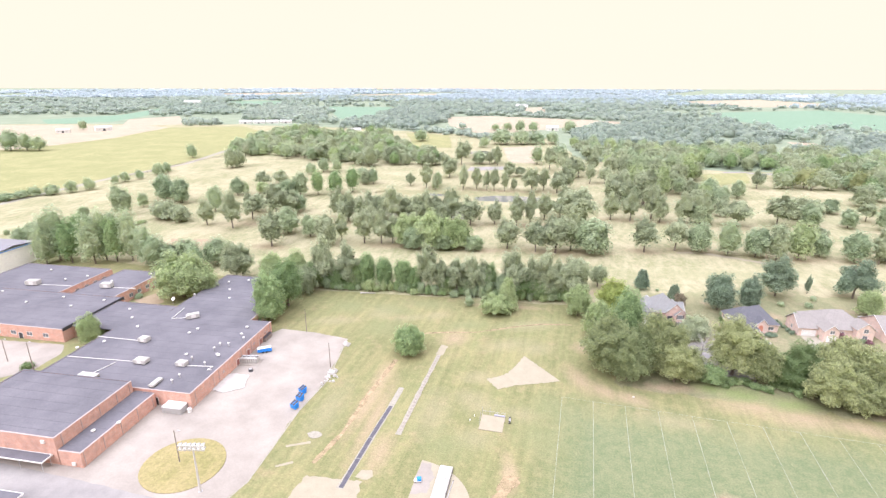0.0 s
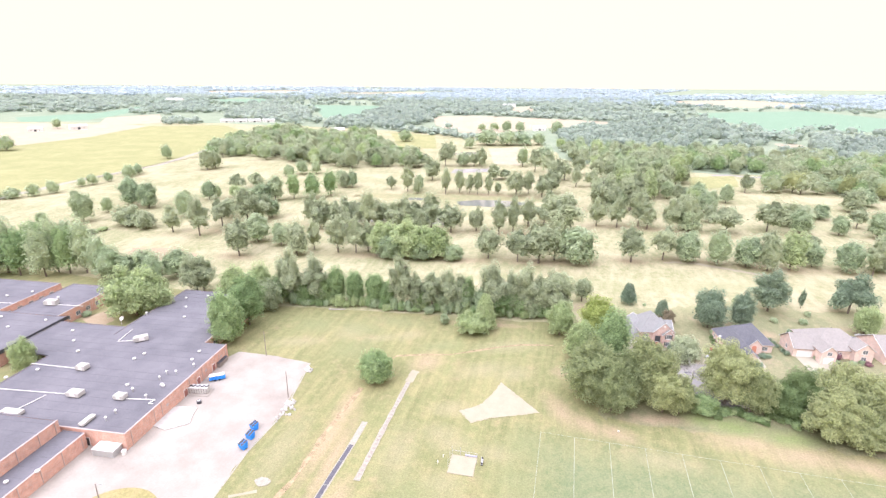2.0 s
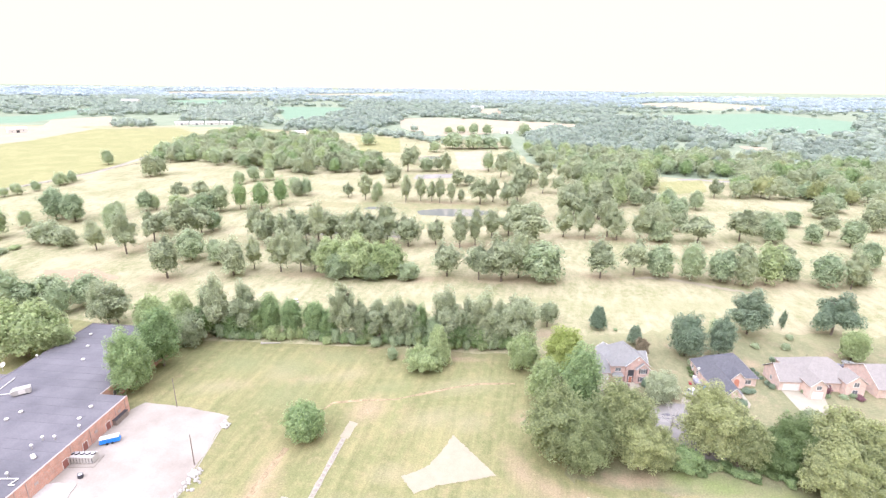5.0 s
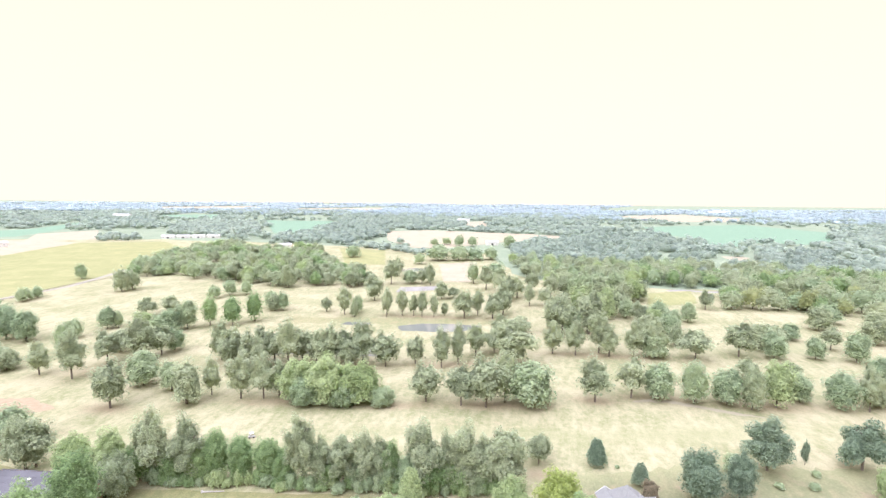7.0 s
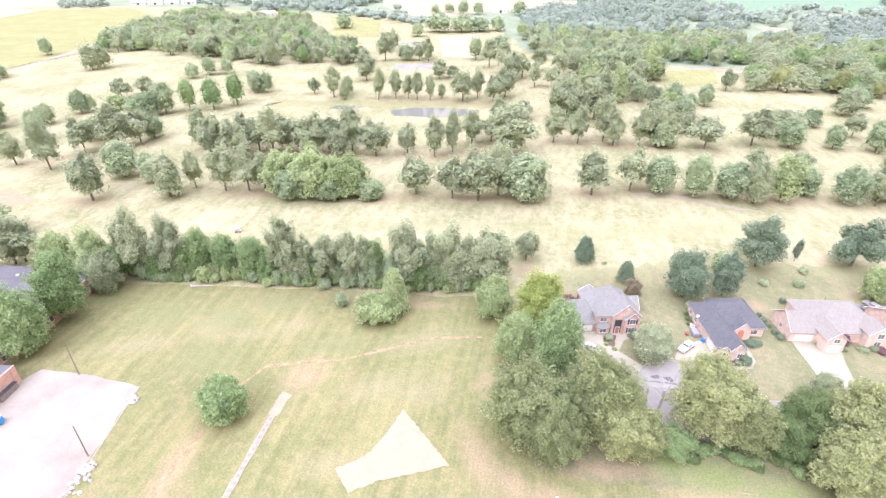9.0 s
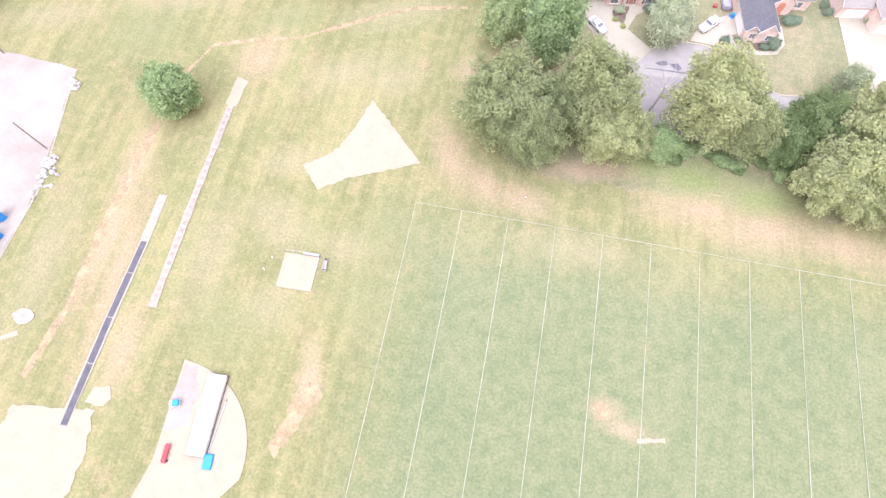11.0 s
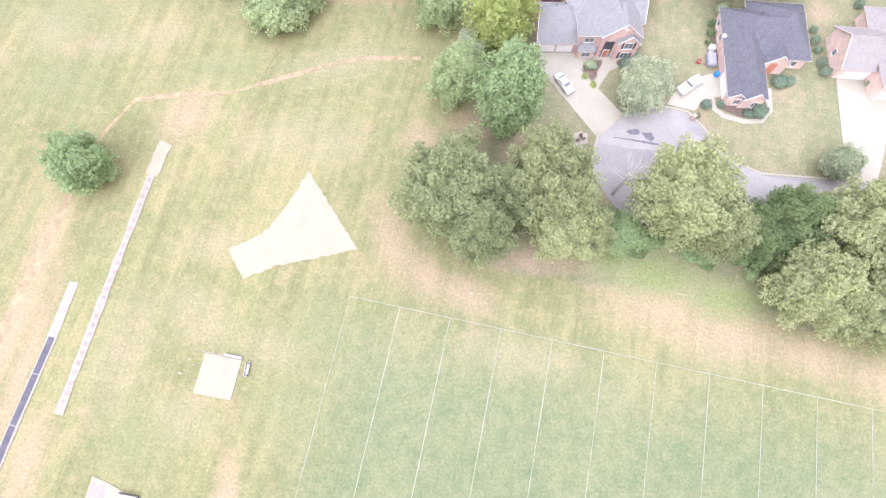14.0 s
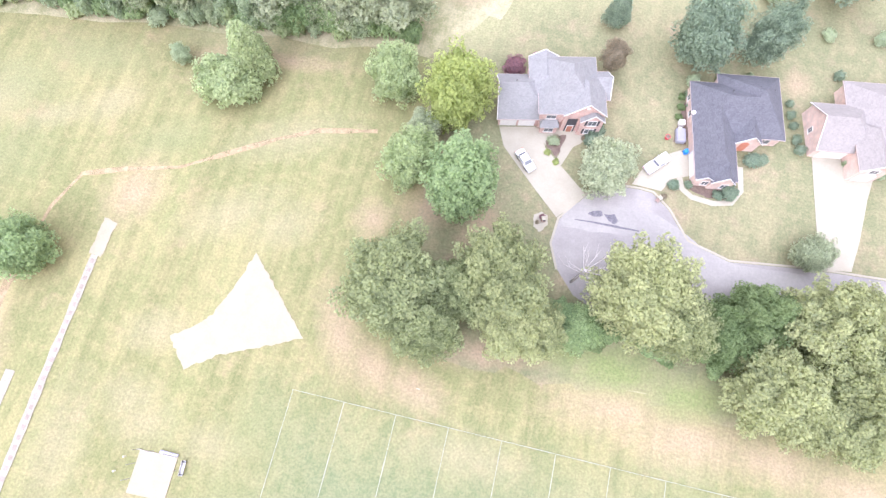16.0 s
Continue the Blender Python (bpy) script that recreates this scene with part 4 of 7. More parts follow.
grove("p", 0, "golf back trees", [(-44, 424, 25.5, 9.0), (-29, 406, 25.6, 9.8), (-13, 388, 20.7, 9.4), (-2, 355, 19.3, 7.1), (11, 358, 16.8, 7.6), (20, 311, 21.4, 8.9), (39, 314, 22.3, 9.3)])
grove("o", 0, "golf left far trees", [(-470, 393, 16.4, 7.4), (-424, 291, 9.7, 6.1), (-430, 306, 9.1, 4.2), (-444, 449, 19.8, 12.2), (-428, 452, 21.8, 12.4), (-407, 444, 20.1, 11.6), (-356, 419, 17.7, 9.5), (-275, 330, 11.9, 6.9), (-269, 345, 14.9, 7.6), (-257, 352, 13.0, 6.5), (-207, 304, 14.6, 7.0), (-194, 298, 16.3, 5.8)])
grove("w", 0, "golf left far trees", [(-376, 341, 22.9, 9.6), (-374, 352, 20.7, 8.5)])
grove("m", 0, "golf left far trees", [(-221, 243, 21.1, 6.5), (-207, 248, 19.5, 7.9), (-198, 262, 21.1, 7.0)])
grove("p", 1, "golf left trees", [(-286, 262, 14.5, 8.0), (-271, 269, 14.3, 7.8)])
grove("o", 1, "golf left trees", [(-232, 234, 19.3, 8.5), (-310, 188, 17.6, 7.3), (-287, 199, 12.5, 7.0), (-284, 223, 15.4, 6.9), (-279, 227, 11.0, 3.9), (-247, 228, 10.4, 8.6)])
grove("o", 1, "school west trees", [(-273, 57, 28.0, 8.8), (-251, 58, 26.2, 7.0), (-250, 64, 28.6, 5.8), (-236, 67, 28.1, 7.1), (-217, 63, 16.6, 6.5), (-206, 72, 13.5, 8.5), (-189, 74, 14.1, 7.6), (-301, 74, 18.5, 7.1), (-326, 83, 10.4, 6.1), (-275, 51, 21.0, 5.9), (-225, 65, 21.0, 5.9), (-211, 65, 12.7, 5.4), (-193, 63, 12.5, 4.7), (-265, 84, 20.9, 6.3), (-316, 69, 11.7, 5.8)])
grove("p", 1, "school west trees", [(-165, 62, 17.9, 7.1)])
grove("m", 1, "school west trees", [(-264, 56, 22.6, 6.6), (-243, 64, 23.7, 7.0), (-282, 79, 20.2, 6.8)])
grove("f", 2, "school court trees", [(-175.2, 33.5, 22.0, 12.6), (-167.4, 36.1, 16.2, 7.5), (-176.7, -11.2, 12.1, 4.3)])
grove("o", 1, "left mid trees", [(-320, 143, 21.2, 8.9), (-326, 168, 11.4, 4.4), (-335, 198, 19.7, 6.6), (-307, 186, 18.8, 8.1), (-265, 171, 17.4, 5.8), (-339, 130, 8.8, 4.6)])
grove("w", 1, "left mid trees", [(-285, 144, 12.8, 11.3)])
grove("o", 0, "roadside trees", [(-448, 156, 6.2, 7.9), (-445, 167, 6.4, 5.8), (-443, 176, 7.5, 6.4), (-434, 184, 8.5, 7.4), (-426, 195, 10.2, 6.0), (-422, 208, 10.5, 5.8), (-423, 236, 7.9, 4.3), (-422, 246, 9.6, 5.4), (-420, 261, 8.8, 4.6), (-420, 284, 12.0, 6.0), (-423, 300, 10.6, 5.1)])
grove("o", 0, "left farm trees", [(-748, 383, 27.1, 14.6), (-727, 388, 24.2, 10.9), (-711, 392, 19.6, 11.7), (-915, 638, 17.9, 9.5)])
grove("p", 2, "belt trees", [(-167, 60, 20.0, 7.5), (-121, 61, 25.7, 6.8), (-109, 63, 22.2, 6.5), (-72, 67, 25.5, 5.8), (-59, 69, 18.9, 6.4), (-52, 70, 19.5, 5.1), (-47, 71, 18.2, 4.6), (-34, 72, 23.0, 7.3), (-21, 73, 23.0, 6.6), (-9, 76, 22.0, 8.5)])
grove("f", 2, "belt trees", [(-145, 56, 17.5, 6.8), (-132, 57, 18.0, 6.3)])
grove("m", 2, "belt trees", [(-125, 61, 13.2, 5.4), (-115, 63, 10.5, 5.2), (-101, 66, 17.2, 4.7), (-93, 67, 15.5, 4.8), (-84, 68, 14.9, 5.0), (-45, 72, 16.3, 4.0), (-31, 73, 12.7, 6.2), (-24, 74, 11.4, 5.5)])
grove("m", 2, "belt b trees", [(-106, 64, 12.7, 4.6), (-79, 68, 11.6, 4.2), (-64, 69, 9.4, 4.4)])
grove("o", 2, "belt b trees", [(-38, 72, 11.5, 5.1), (-55, 70, 9.7, 4.6), (-46, 71, 9.1, 4.4), (-17, 74, 9.6, 4.8)])
grove("p", 2, "belt b trees", [(-66, 68, 17.8, 4.4), (-26, 73, 19.6, 4.8), (-15, 75, 19.3, 4.6)])
grove("w", 2, "belt trees", [(-125.5, 52.5, 14.0, 6.0)])
grove("p", 2, "houses back trees", [(2.1, 94.8, 12.1, 4.7)])
grove("q", 2, "houses back trees", [(78.9, 104.9, 18.5, 8.6), (93.7, 111.4, 9.2, 1.5), (111.3, 111.0, 18.3, 8.8)])
grove("c", 2, "houses back trees", [(21.8, 97.4, 10.1, 3.0), (34.1, 86.6, 7.8, 2.5)])
grove("r", 2, "houses back trees", [(34.6, 75.4, 9.4, 2.9)])
grove("b", 2, "houses back trees", [(50.6, 81.6, 17.0, 6.4), (62.9, 84.6, 16.5, 4.9)])
grove("o", 2, "houses back trees", [(66.6, 100.8, 7.4, 3.2)])
grove("f", 2, "houses back trees", [(108.2, 90.7, 13.0, 5.6)])
grove("o", 2, "lawn trees", [(-51.1, 57.8, 4.6, 2.1)])
grove("m", 2, "lawn trees", [(-124.6, 23.0, 20.5, 7.2), (-125.4, 37.5, 23.0, 6.8), (-62.6, 12.4, 11.0, 6.0)])
grove("f", 2, "lawn trees", [(-39.2, 53.6, 9.0, 6.6)])
grove("e", 2, "lawn trees", [(-34.8, 58.4, 14.0, 4.0)])
grove("p", 1, "golf behind trees", [(47, 334, 20.1, 9.2), (60, 404, 20.8, 10.7), (37, 275, 23.1, 8.8), (17, 395, 23.5, 9.3), (-0, 418, 22.0, 9.3)])
grove("o", 1, "golf behind trees", [(60, 350, 16.9, 9.4), (79, 433, 20.2, 10.0), (40, 404, 20.8, 10.8), (71, 327, 14.2, 7.4), (26, 269, 16.9, 7.8), (90, 281, 15.1, 7.5)])
grove("w", 1, "golf behind trees", [(77, 375, 19.3, 9.8), (94, 402, 17.8, 9.2), (31, 415, 18.7, 9.5), (75, 272, 16.6, 8.1)])
grove("p", 1, "golf course trees", [(-20.6, 370.9, 24.0, 10.5), (66.6, 342.6, 21.7, 8.9), (-19.6, 234.7, 20.1, 7.4), (-7.9, 265.6, 11.8, 8.9), (-279.3, 280.0, 12.1, 7.8), (-235.6, 179.5, 13.9, 8.9), (-108.6, 294.0, 21.9, 4.2), (-149.5, 485.6, 21.8, 11.0), (-108.2, 454.1, 17.6, 7.8), (-175.9, 405.2, 16.6, 7.8), (-164.3, 426.5, 14.2, 10.0), (-220.3, 417.7, 22.4, 11.0), (-306.9, 417.7, 21.1, 11.5)])
grove("o", 1, "golf course trees", [(-40.4, 474.9, 20.7, 12.0), (94.1, 317.4, 15.0, 4.4), (168.5, 199.4, 15.1, 7.8), (-323.7, 187.6, 22.1, 9.0), (-238.4, 226.2, 15.7, 8.9), (-278.5, 417.3, 20.3, 10.0), (-368.5, 433.7, 15.2, 6.7), (47, 398, 24, 11)])
grove("f", 1, "golf course trees", [(55.1, 321.5, 22.9, 9.2), (82.6, 290.9, 16.1, 6.7), (-267.9, 236.2, 10.1, 8.0), (36, 327, 22, 9.4), (88, 393, 19.9, 9.0)])
grove("w", 1, "golf course trees", [(87.8, 255.7, 12.9, 6.0), (137.9, 260.6, 16.4, 8.9), (198.9, 316.5, 16.3, 9.2), (215.6, 283.9, 20.5, 10.4), (150.9, 172.6, 11.2, 6.7), (-200.4, 296.1, 13.6, 6.7), (-132.1, 289.1, 13.1, 4.0), (-235.7, 392.7, 22.7, 8.9), (-268.3, 140.4, 12.7, 7.4), (15, 279, 25, 9.0), (70, 229, 22, 8)])
grove("f", 2, "cluster trees", [(-6.2, 60.2, 14.5, 5.8), (0.9, 43.4, 15.0, 5.6)])
grove("y", 2, "cluster trees", [(6.8, 57.6, 19.5, 6.8)])
grove("m", 2, "cluster trees", [(11.2, 39.8, 22.0, 6.4)])
grove("w", 2, "cluster trees", [(1.3, 51.4, 9.8, 3.4)])
grove("g", 2, "cluster trees", [(36.6, 51.4, 9.5, 5.6), (74.8, 43.3, 7.5, 3.7)])
grove("d", 3, "oaks trees", [(4.3, 20.2, 19.5, 8.8), (10.2, 14.6, 16.0, 6.0), (14.2, 21.2, 16.0, 5.4)])
grove("k", 3, "oaks trees", [(20.9, 24.4, 21.0, 8.4), (25.0, 18.2, 15.5, 6.4), (29.6, 18.8, 12.5, 4.9), (44.0, 27.6, 20.4, 8.6), (50.2, 24.6, 16.5, 6.8)])
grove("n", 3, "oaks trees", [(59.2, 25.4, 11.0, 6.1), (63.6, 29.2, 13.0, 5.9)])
grove("m", 3, "oaks trees", [(36.3, 20.8, 6.4, 4.6), (33.0, 22.5, 5.0, 3.4)])
grove("k", 3, "oaks east trees", [(67.8, 17.5, 14.5, 8.5), (74.8, 29.6, 17.0, 8.6), (80.5, 23.0, 16.0, 8.4), (73.4, 15.0, 10.2, 6.3), (81.9, 15.6, 11.0, 7.1), (82.2, 32.9, 12.8, 5.6)])


def inside(x, y, poly):
    hit = False
    for (ax, ay), (bx, by) in zip(poly, poly[1:] + poly[:1]):
        if (ay > y) != (by > y) and x < (bx - ax) * (y - ay) / (by - ay) + ax:
            hit = not hit
    return hit


def scatter_trees(poly, spacing, kinds, h, r, group, seed, open_share=-0.42, grain=(70, 40), level=0, top=9999):
    """Single trees of a wood, each its own thing, on a jittered grid."""
    rng = random.Random(seed)
    xs, ys = [p[0] for p in poly], [p[1] for p in poly]
    gx = min(xs)
    while gx < max(xs):
        gy = min(ys)
        while gy < min(max(ys), top):
            x, y = gx + rng.uniform(-0.5, 0.5) * spacing, gy + rng.uniform(-0.5, 0.5) * spacing
            gy += spacing
            if not inside(x, y, poly) or y > top or rng.random() < 0.08 or any(inside(x, y, q) for q in CLEARED) or noise.noise((x / grain[0], y / grain[1], seed)) < open_share:
                continue
            k = rng.choice(kinds)
            plant(k, round(x, 1), round(y, 1), h * rng.uniform(0.7, 1.25), r * rng.uniform(0.75, 1.3), level, "", group)
        gx += spacing


def woods(name, poly, spacing, h, r, label, seed, clumps=5, leaves=4, leaf=0.38, mat="wood", open_share=0.0, grain=(500, 160)):
    """Far woodland: joined leafy crowns on a jittered grid."""
    rng = np.random.default_rng(seed)
    kinds = [shell_crown(seed * 10 + k, "round", 22, clumps * leaves, leaf * 0.6, h / r, 0.3, 1 if spacing > 35 else 2) for k in range(3)]
    xs, ys = [p[0] for p in poly], [p[1] for p in poly]
    vs, fs, count = [], [], 0
    for gx in np.arange(min(xs), max(xs), spacing):
        for gy in np.arange(min(ys), max(ys), spacing):
            x, y = gx + rng.uniform(-0.5, 0.5) * spacing, gy + rng.uniform(-0.5, 0.5) * spacing
            if not inside(x, y, poly) or rng.uniform() < 0.1 or any(inside(x, y, q) for q in CLEARED):
                continue
            if open_share and noise.noise((x / grain[0], y / grain[1], seed)) < open_share:
                continue
            v, f = kinds[rng.integers(3)]
            a, rr, hh = rng.uniform(0, 6.283), r * rng.uniform(0.75, 1.3), h * rng.uniform(0.7, 1.25)
            c, s = math.cos(a), math.sin(a)
            w = np.stack([(v[:, 0] * c - v[:, 1] * s) * rr + x, (v[:, 0] * s + v[:, 1] * c) * rr + y, v[:, 2] * hh * r / h], 1)
            vs.append(w)
            fs.append(f + count)
            count += len(v)
    if vs:
        ob = new(name, mesh_of(name, np.concatenate(vs), np.concatenate(fs), LEAF[mat]))
        tagged(ob, label, "woodland", "", "stuff")


scatter_trees([(-432, 418), (-489, 506), (-507, 595), (-550, 725), (-507, 756), (-408, 672), (-342, 713), (-241, 538), (-192, 501), (-166, 413), (-252, 394), (-293, 401), (-358, 423)], 15, "owwppfwm", 14, 8, "golf course wood", 31)
OAK_WOOD = [(155, 388), (159, 363), (210, 368), (234, 354), (327, 370), (579, 653), (412, 683), (463, 830), (310, 786), (225, 573)]
scatter_trees(OAK_WOOD, 15.5, "owwkmpwo", 16, 8.8, "oak wood", 32, top=540)
woods("oak_woods", [(x, max(y, 541)) for x, y in OAK_WOOD],
      16, 15, 9.5, "dense oak wood beside the fairway", 2, 11, 11, 0.24,  open_share=-0.25, grain=(60, 40))
PINE_WOOD = [(-38, 817), (12, 985), (83, 1045), (157, 1423), (289, 1267), (301, 1063), (297, 847), (244, 678), (202, 590), (155, 500), (112, 467), (86, 443), (37, 432), (11, 468), (-22, 498)]
scatter_trees(PINE_WOOD, 16, "ppppoofw", 15, 8.2, "pine wood", 33, top=640)
scatter_trees([(95, 470), (167, 474), (290, 482), (425, 470), (430, 560), (250, 620), (150, 570), (60, 520)], 17, "owwpmpwo", 15, 8.5, "wood edge", 34)
woods("pine_woods", [(x, max(y, 641)) for x, y in PINE_WOOD],
      17, 14, 9.5, "thick pine and oak wood", 3, 9, 8, 0.28,  open_share=-0.15, grain=(90, 45))
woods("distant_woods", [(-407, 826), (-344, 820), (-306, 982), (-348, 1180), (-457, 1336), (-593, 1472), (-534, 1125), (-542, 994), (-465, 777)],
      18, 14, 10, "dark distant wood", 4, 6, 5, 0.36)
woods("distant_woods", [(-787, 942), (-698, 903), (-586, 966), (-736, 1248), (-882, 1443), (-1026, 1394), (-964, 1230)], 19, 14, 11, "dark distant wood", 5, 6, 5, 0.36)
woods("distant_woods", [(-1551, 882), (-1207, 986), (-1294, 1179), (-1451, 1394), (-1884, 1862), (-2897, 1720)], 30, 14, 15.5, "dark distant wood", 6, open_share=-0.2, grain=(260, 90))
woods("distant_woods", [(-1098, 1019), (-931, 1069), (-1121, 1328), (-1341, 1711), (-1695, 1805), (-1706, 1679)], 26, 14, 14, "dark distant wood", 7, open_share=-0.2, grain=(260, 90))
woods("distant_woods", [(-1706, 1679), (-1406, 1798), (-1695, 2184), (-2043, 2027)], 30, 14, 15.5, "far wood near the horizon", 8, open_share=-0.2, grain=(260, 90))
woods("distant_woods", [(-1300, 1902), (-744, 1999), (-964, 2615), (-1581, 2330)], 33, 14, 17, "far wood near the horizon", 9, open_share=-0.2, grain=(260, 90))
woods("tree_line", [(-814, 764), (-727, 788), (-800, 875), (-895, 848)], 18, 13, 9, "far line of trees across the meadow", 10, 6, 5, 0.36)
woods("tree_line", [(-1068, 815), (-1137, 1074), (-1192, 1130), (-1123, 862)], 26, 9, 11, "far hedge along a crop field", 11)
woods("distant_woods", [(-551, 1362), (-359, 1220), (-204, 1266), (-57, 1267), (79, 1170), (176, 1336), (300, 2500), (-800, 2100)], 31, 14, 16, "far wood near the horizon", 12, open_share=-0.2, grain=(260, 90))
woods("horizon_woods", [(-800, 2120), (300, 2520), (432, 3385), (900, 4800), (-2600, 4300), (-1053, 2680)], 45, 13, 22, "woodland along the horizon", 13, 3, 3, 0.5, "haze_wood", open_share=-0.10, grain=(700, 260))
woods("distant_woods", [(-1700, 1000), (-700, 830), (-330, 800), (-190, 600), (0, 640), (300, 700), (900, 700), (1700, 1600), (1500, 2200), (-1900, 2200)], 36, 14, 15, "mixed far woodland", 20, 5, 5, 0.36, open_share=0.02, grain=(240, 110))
woods("distant_woods", [(-2900, 2000), (1700, 1900), (2400, 3000), (-3400, 3000)], 52, 14, 24, "far woodland towards the horizon", 21, 4, 4, 0.4, "haze_blue_wood", open_share=0.0, grain=(420, 160))
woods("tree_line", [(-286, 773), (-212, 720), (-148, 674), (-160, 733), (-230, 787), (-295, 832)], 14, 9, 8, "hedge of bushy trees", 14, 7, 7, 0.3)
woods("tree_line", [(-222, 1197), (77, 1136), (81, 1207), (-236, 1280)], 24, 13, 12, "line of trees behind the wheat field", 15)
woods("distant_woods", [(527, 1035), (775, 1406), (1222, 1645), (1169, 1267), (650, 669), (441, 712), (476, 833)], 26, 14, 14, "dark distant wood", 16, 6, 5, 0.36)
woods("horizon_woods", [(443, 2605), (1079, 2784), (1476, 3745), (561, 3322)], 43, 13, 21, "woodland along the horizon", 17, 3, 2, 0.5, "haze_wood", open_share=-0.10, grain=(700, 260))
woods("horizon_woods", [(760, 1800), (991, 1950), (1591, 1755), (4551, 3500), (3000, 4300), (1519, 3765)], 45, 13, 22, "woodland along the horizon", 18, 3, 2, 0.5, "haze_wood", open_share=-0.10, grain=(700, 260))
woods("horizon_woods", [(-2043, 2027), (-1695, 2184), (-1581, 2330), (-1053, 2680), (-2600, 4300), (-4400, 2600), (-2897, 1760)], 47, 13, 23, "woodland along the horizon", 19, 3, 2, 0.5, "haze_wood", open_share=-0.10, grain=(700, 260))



# ---- the school ----
SEAM = surface("roof_lap_seam", (0.115, 0.113, 0.126), (0.150, 0.147, 0.160), 0.3, 2.0, 0.9)

SCHOOL = pose(-118, 13, 0, 0, 0, 5)


def flat_block(parent, x0, x1, y0, y1, h, skip=""):
    """Brick walls with a flat tarred roof and a metal coping."""
    t = 0.3
    walls = {"e": (x1 - t, x1, y0, y1), "w": (x0, x0 + t, y0, y1), "s": (x0 + t, x1 - t, y0, y0 + t), "n": (x0 + t, x1 - t, y1 - t, y1)}
    for side, (a, b, c, d) in walls.items():
        if side not in skip:
            part("brick_wall", box(a, b, c, d, -0.1, h), BRICK, parent)
    rx0, rx1, ry0, ry1 = (x0 if "w" in skip else x0 + t), (x1 if "e" in skip else x1 - t), (y0 if "s" in skip else y0 + t), (y1 if "n" in skip else y1 - t)
    part("flat_roof", box(rx0, rx1, ry0, ry1, h - 0.45, h - 0.08), ROOF_TAR, parent, "grey tarred flat roof")
    bm = bmesh.new()
    yy = y0 + 2.5
    while yy < y1 - 1:
        add_box(bm, x0 + t, x1 - t, yy - 0.07, yy + 0.07, h - 0.085, h - 0.055)
        yy += 3.6
    part("seam", bm, SEAM, parent, "pale lap seams of the roof membrane")
    for side, (a, b, c, d) in walls.items():
        if side not in skip:
            o = 0.06
            part("coping", box(a - o, b + o, c - o, d + o, h, h + 0.07, 0.02), ROOF_TAR if side in "nw" else COPING, parent)


COPING = plain("pale_metal_coping", (0.450, 0.376, 0.346), 0.5)


def school_wing(name, label, x0, x1, y0, y1, h, skip=""):
    w = thing(name, label, "school building", SCHOOL.copy(), "school wings")
    flat_block(w, x0, x1, y0, y1, h, skip)
    return w


main_wing = school_wing("school_wing", "main red brick school wing with a grey flat roof", -54, 0, -48, -16.004, 5.0, "n")
hall_wing = school_wing("school_wing", "red brick school hall with a grey flat roof", -71, -0.0, -16, 0.5, 5.0, "sn")
school_wing("school_wing", "low brick link with a grey flat roof", -71, -44.004, 0.504, 6.5, 5.0, "se")
north_wing = school_wing("school_wing", "long brick classroom wing with a flat roof", -44, -8, 0.504, 42.5, 5.0, "s")
gym_wing = school_wing("school_wing", "taller brick gymnasium with a grey flat roof", -55, -18, -75, -49.0, 7.9)
side_wing = school_wing("school_wing", "low brick lean-to wing along the gymnasium", -17.97, -11.2, -75, -48.6, 4.4, "w")
west_wing = school_wing("school_wing", "west brick school wing with a grey flat roof", -140, -71.4, -20, 9.97, 5.2)
west_a = school_wing("school_wing", "brick classroom wing by the lawn court", -97, -76, 10, 40, 5.0, "s")
west_b = school_wing("school_wing", "wide brick classroom wing with a flat roof", -150, -103, 10, 39.5, 5.0, "s")


def wall_window(parent, x, y, z, w, h, nx, ny, frame_mat=None):
    """A framed window on a wall that faces (nx, ny)."""
    ang = math.degrees(math.atan2(nx, -ny))
    m = pose(x, y, z, 0, 0, ang)
    bm = bmesh.new()
    for a, b, c, d in ((-w / 2, w / 2, h - 0.07, h), (-w / 2, w / 2, 0, 0.07), (-w / 2, -w / 2 + 0.07, 0.07, h - 0.07), (w / 2 - 0.07, w / 2, 0.07, h - 0.07), (-0.03, 0.03, 0.07, h - 0.07)):
        add_box(bm, a, b, -0.07, 0.02, c, d)
    f = part("window", bm, frame_mat or WHITE, parent, "", m)
    part("pane", box(-w / 2 + 0.05, w / 2 - 0.05, -0.03, 0.0, 0.05, h - 0.05), GLASS, f)
    part("sill", box(-w / 2 - 0.08, w / 2 + 0.08, -0.14, 0.02, -0.08, -0.01), frame_mat or WHITE, f)
    return f


def wall_door(parent, x, y, w, h, nx, ny, mat=None):
    ang = math.degrees(math.atan2(nx, -ny))
    d = part("door", box(-w / 2, w / 2, -0.06, 0.02, 0.0, h, 0.01), mat or DARK, parent, "", pose(x, y, 0.05, 0, 0, ang))
    bm = bmesh.new()
    for a, b, c, e in ((-w / 2 - 0.1, -w / 2, 0, h + 0.1), (w / 2, w / 2 + 0.1, 0, h + 0.1), (-w / 2, w / 2, h, h + 0.1)):
        add_box(bm, a, b, -0.09, 0.02, c, e)
    part("frame", bm, WHITE, d)
    part("handle", box(w / 2 - 0.16, w / 2 - 0.1, -0.12, -0.06, 0.95, 1.15), GALV, d)
    return d


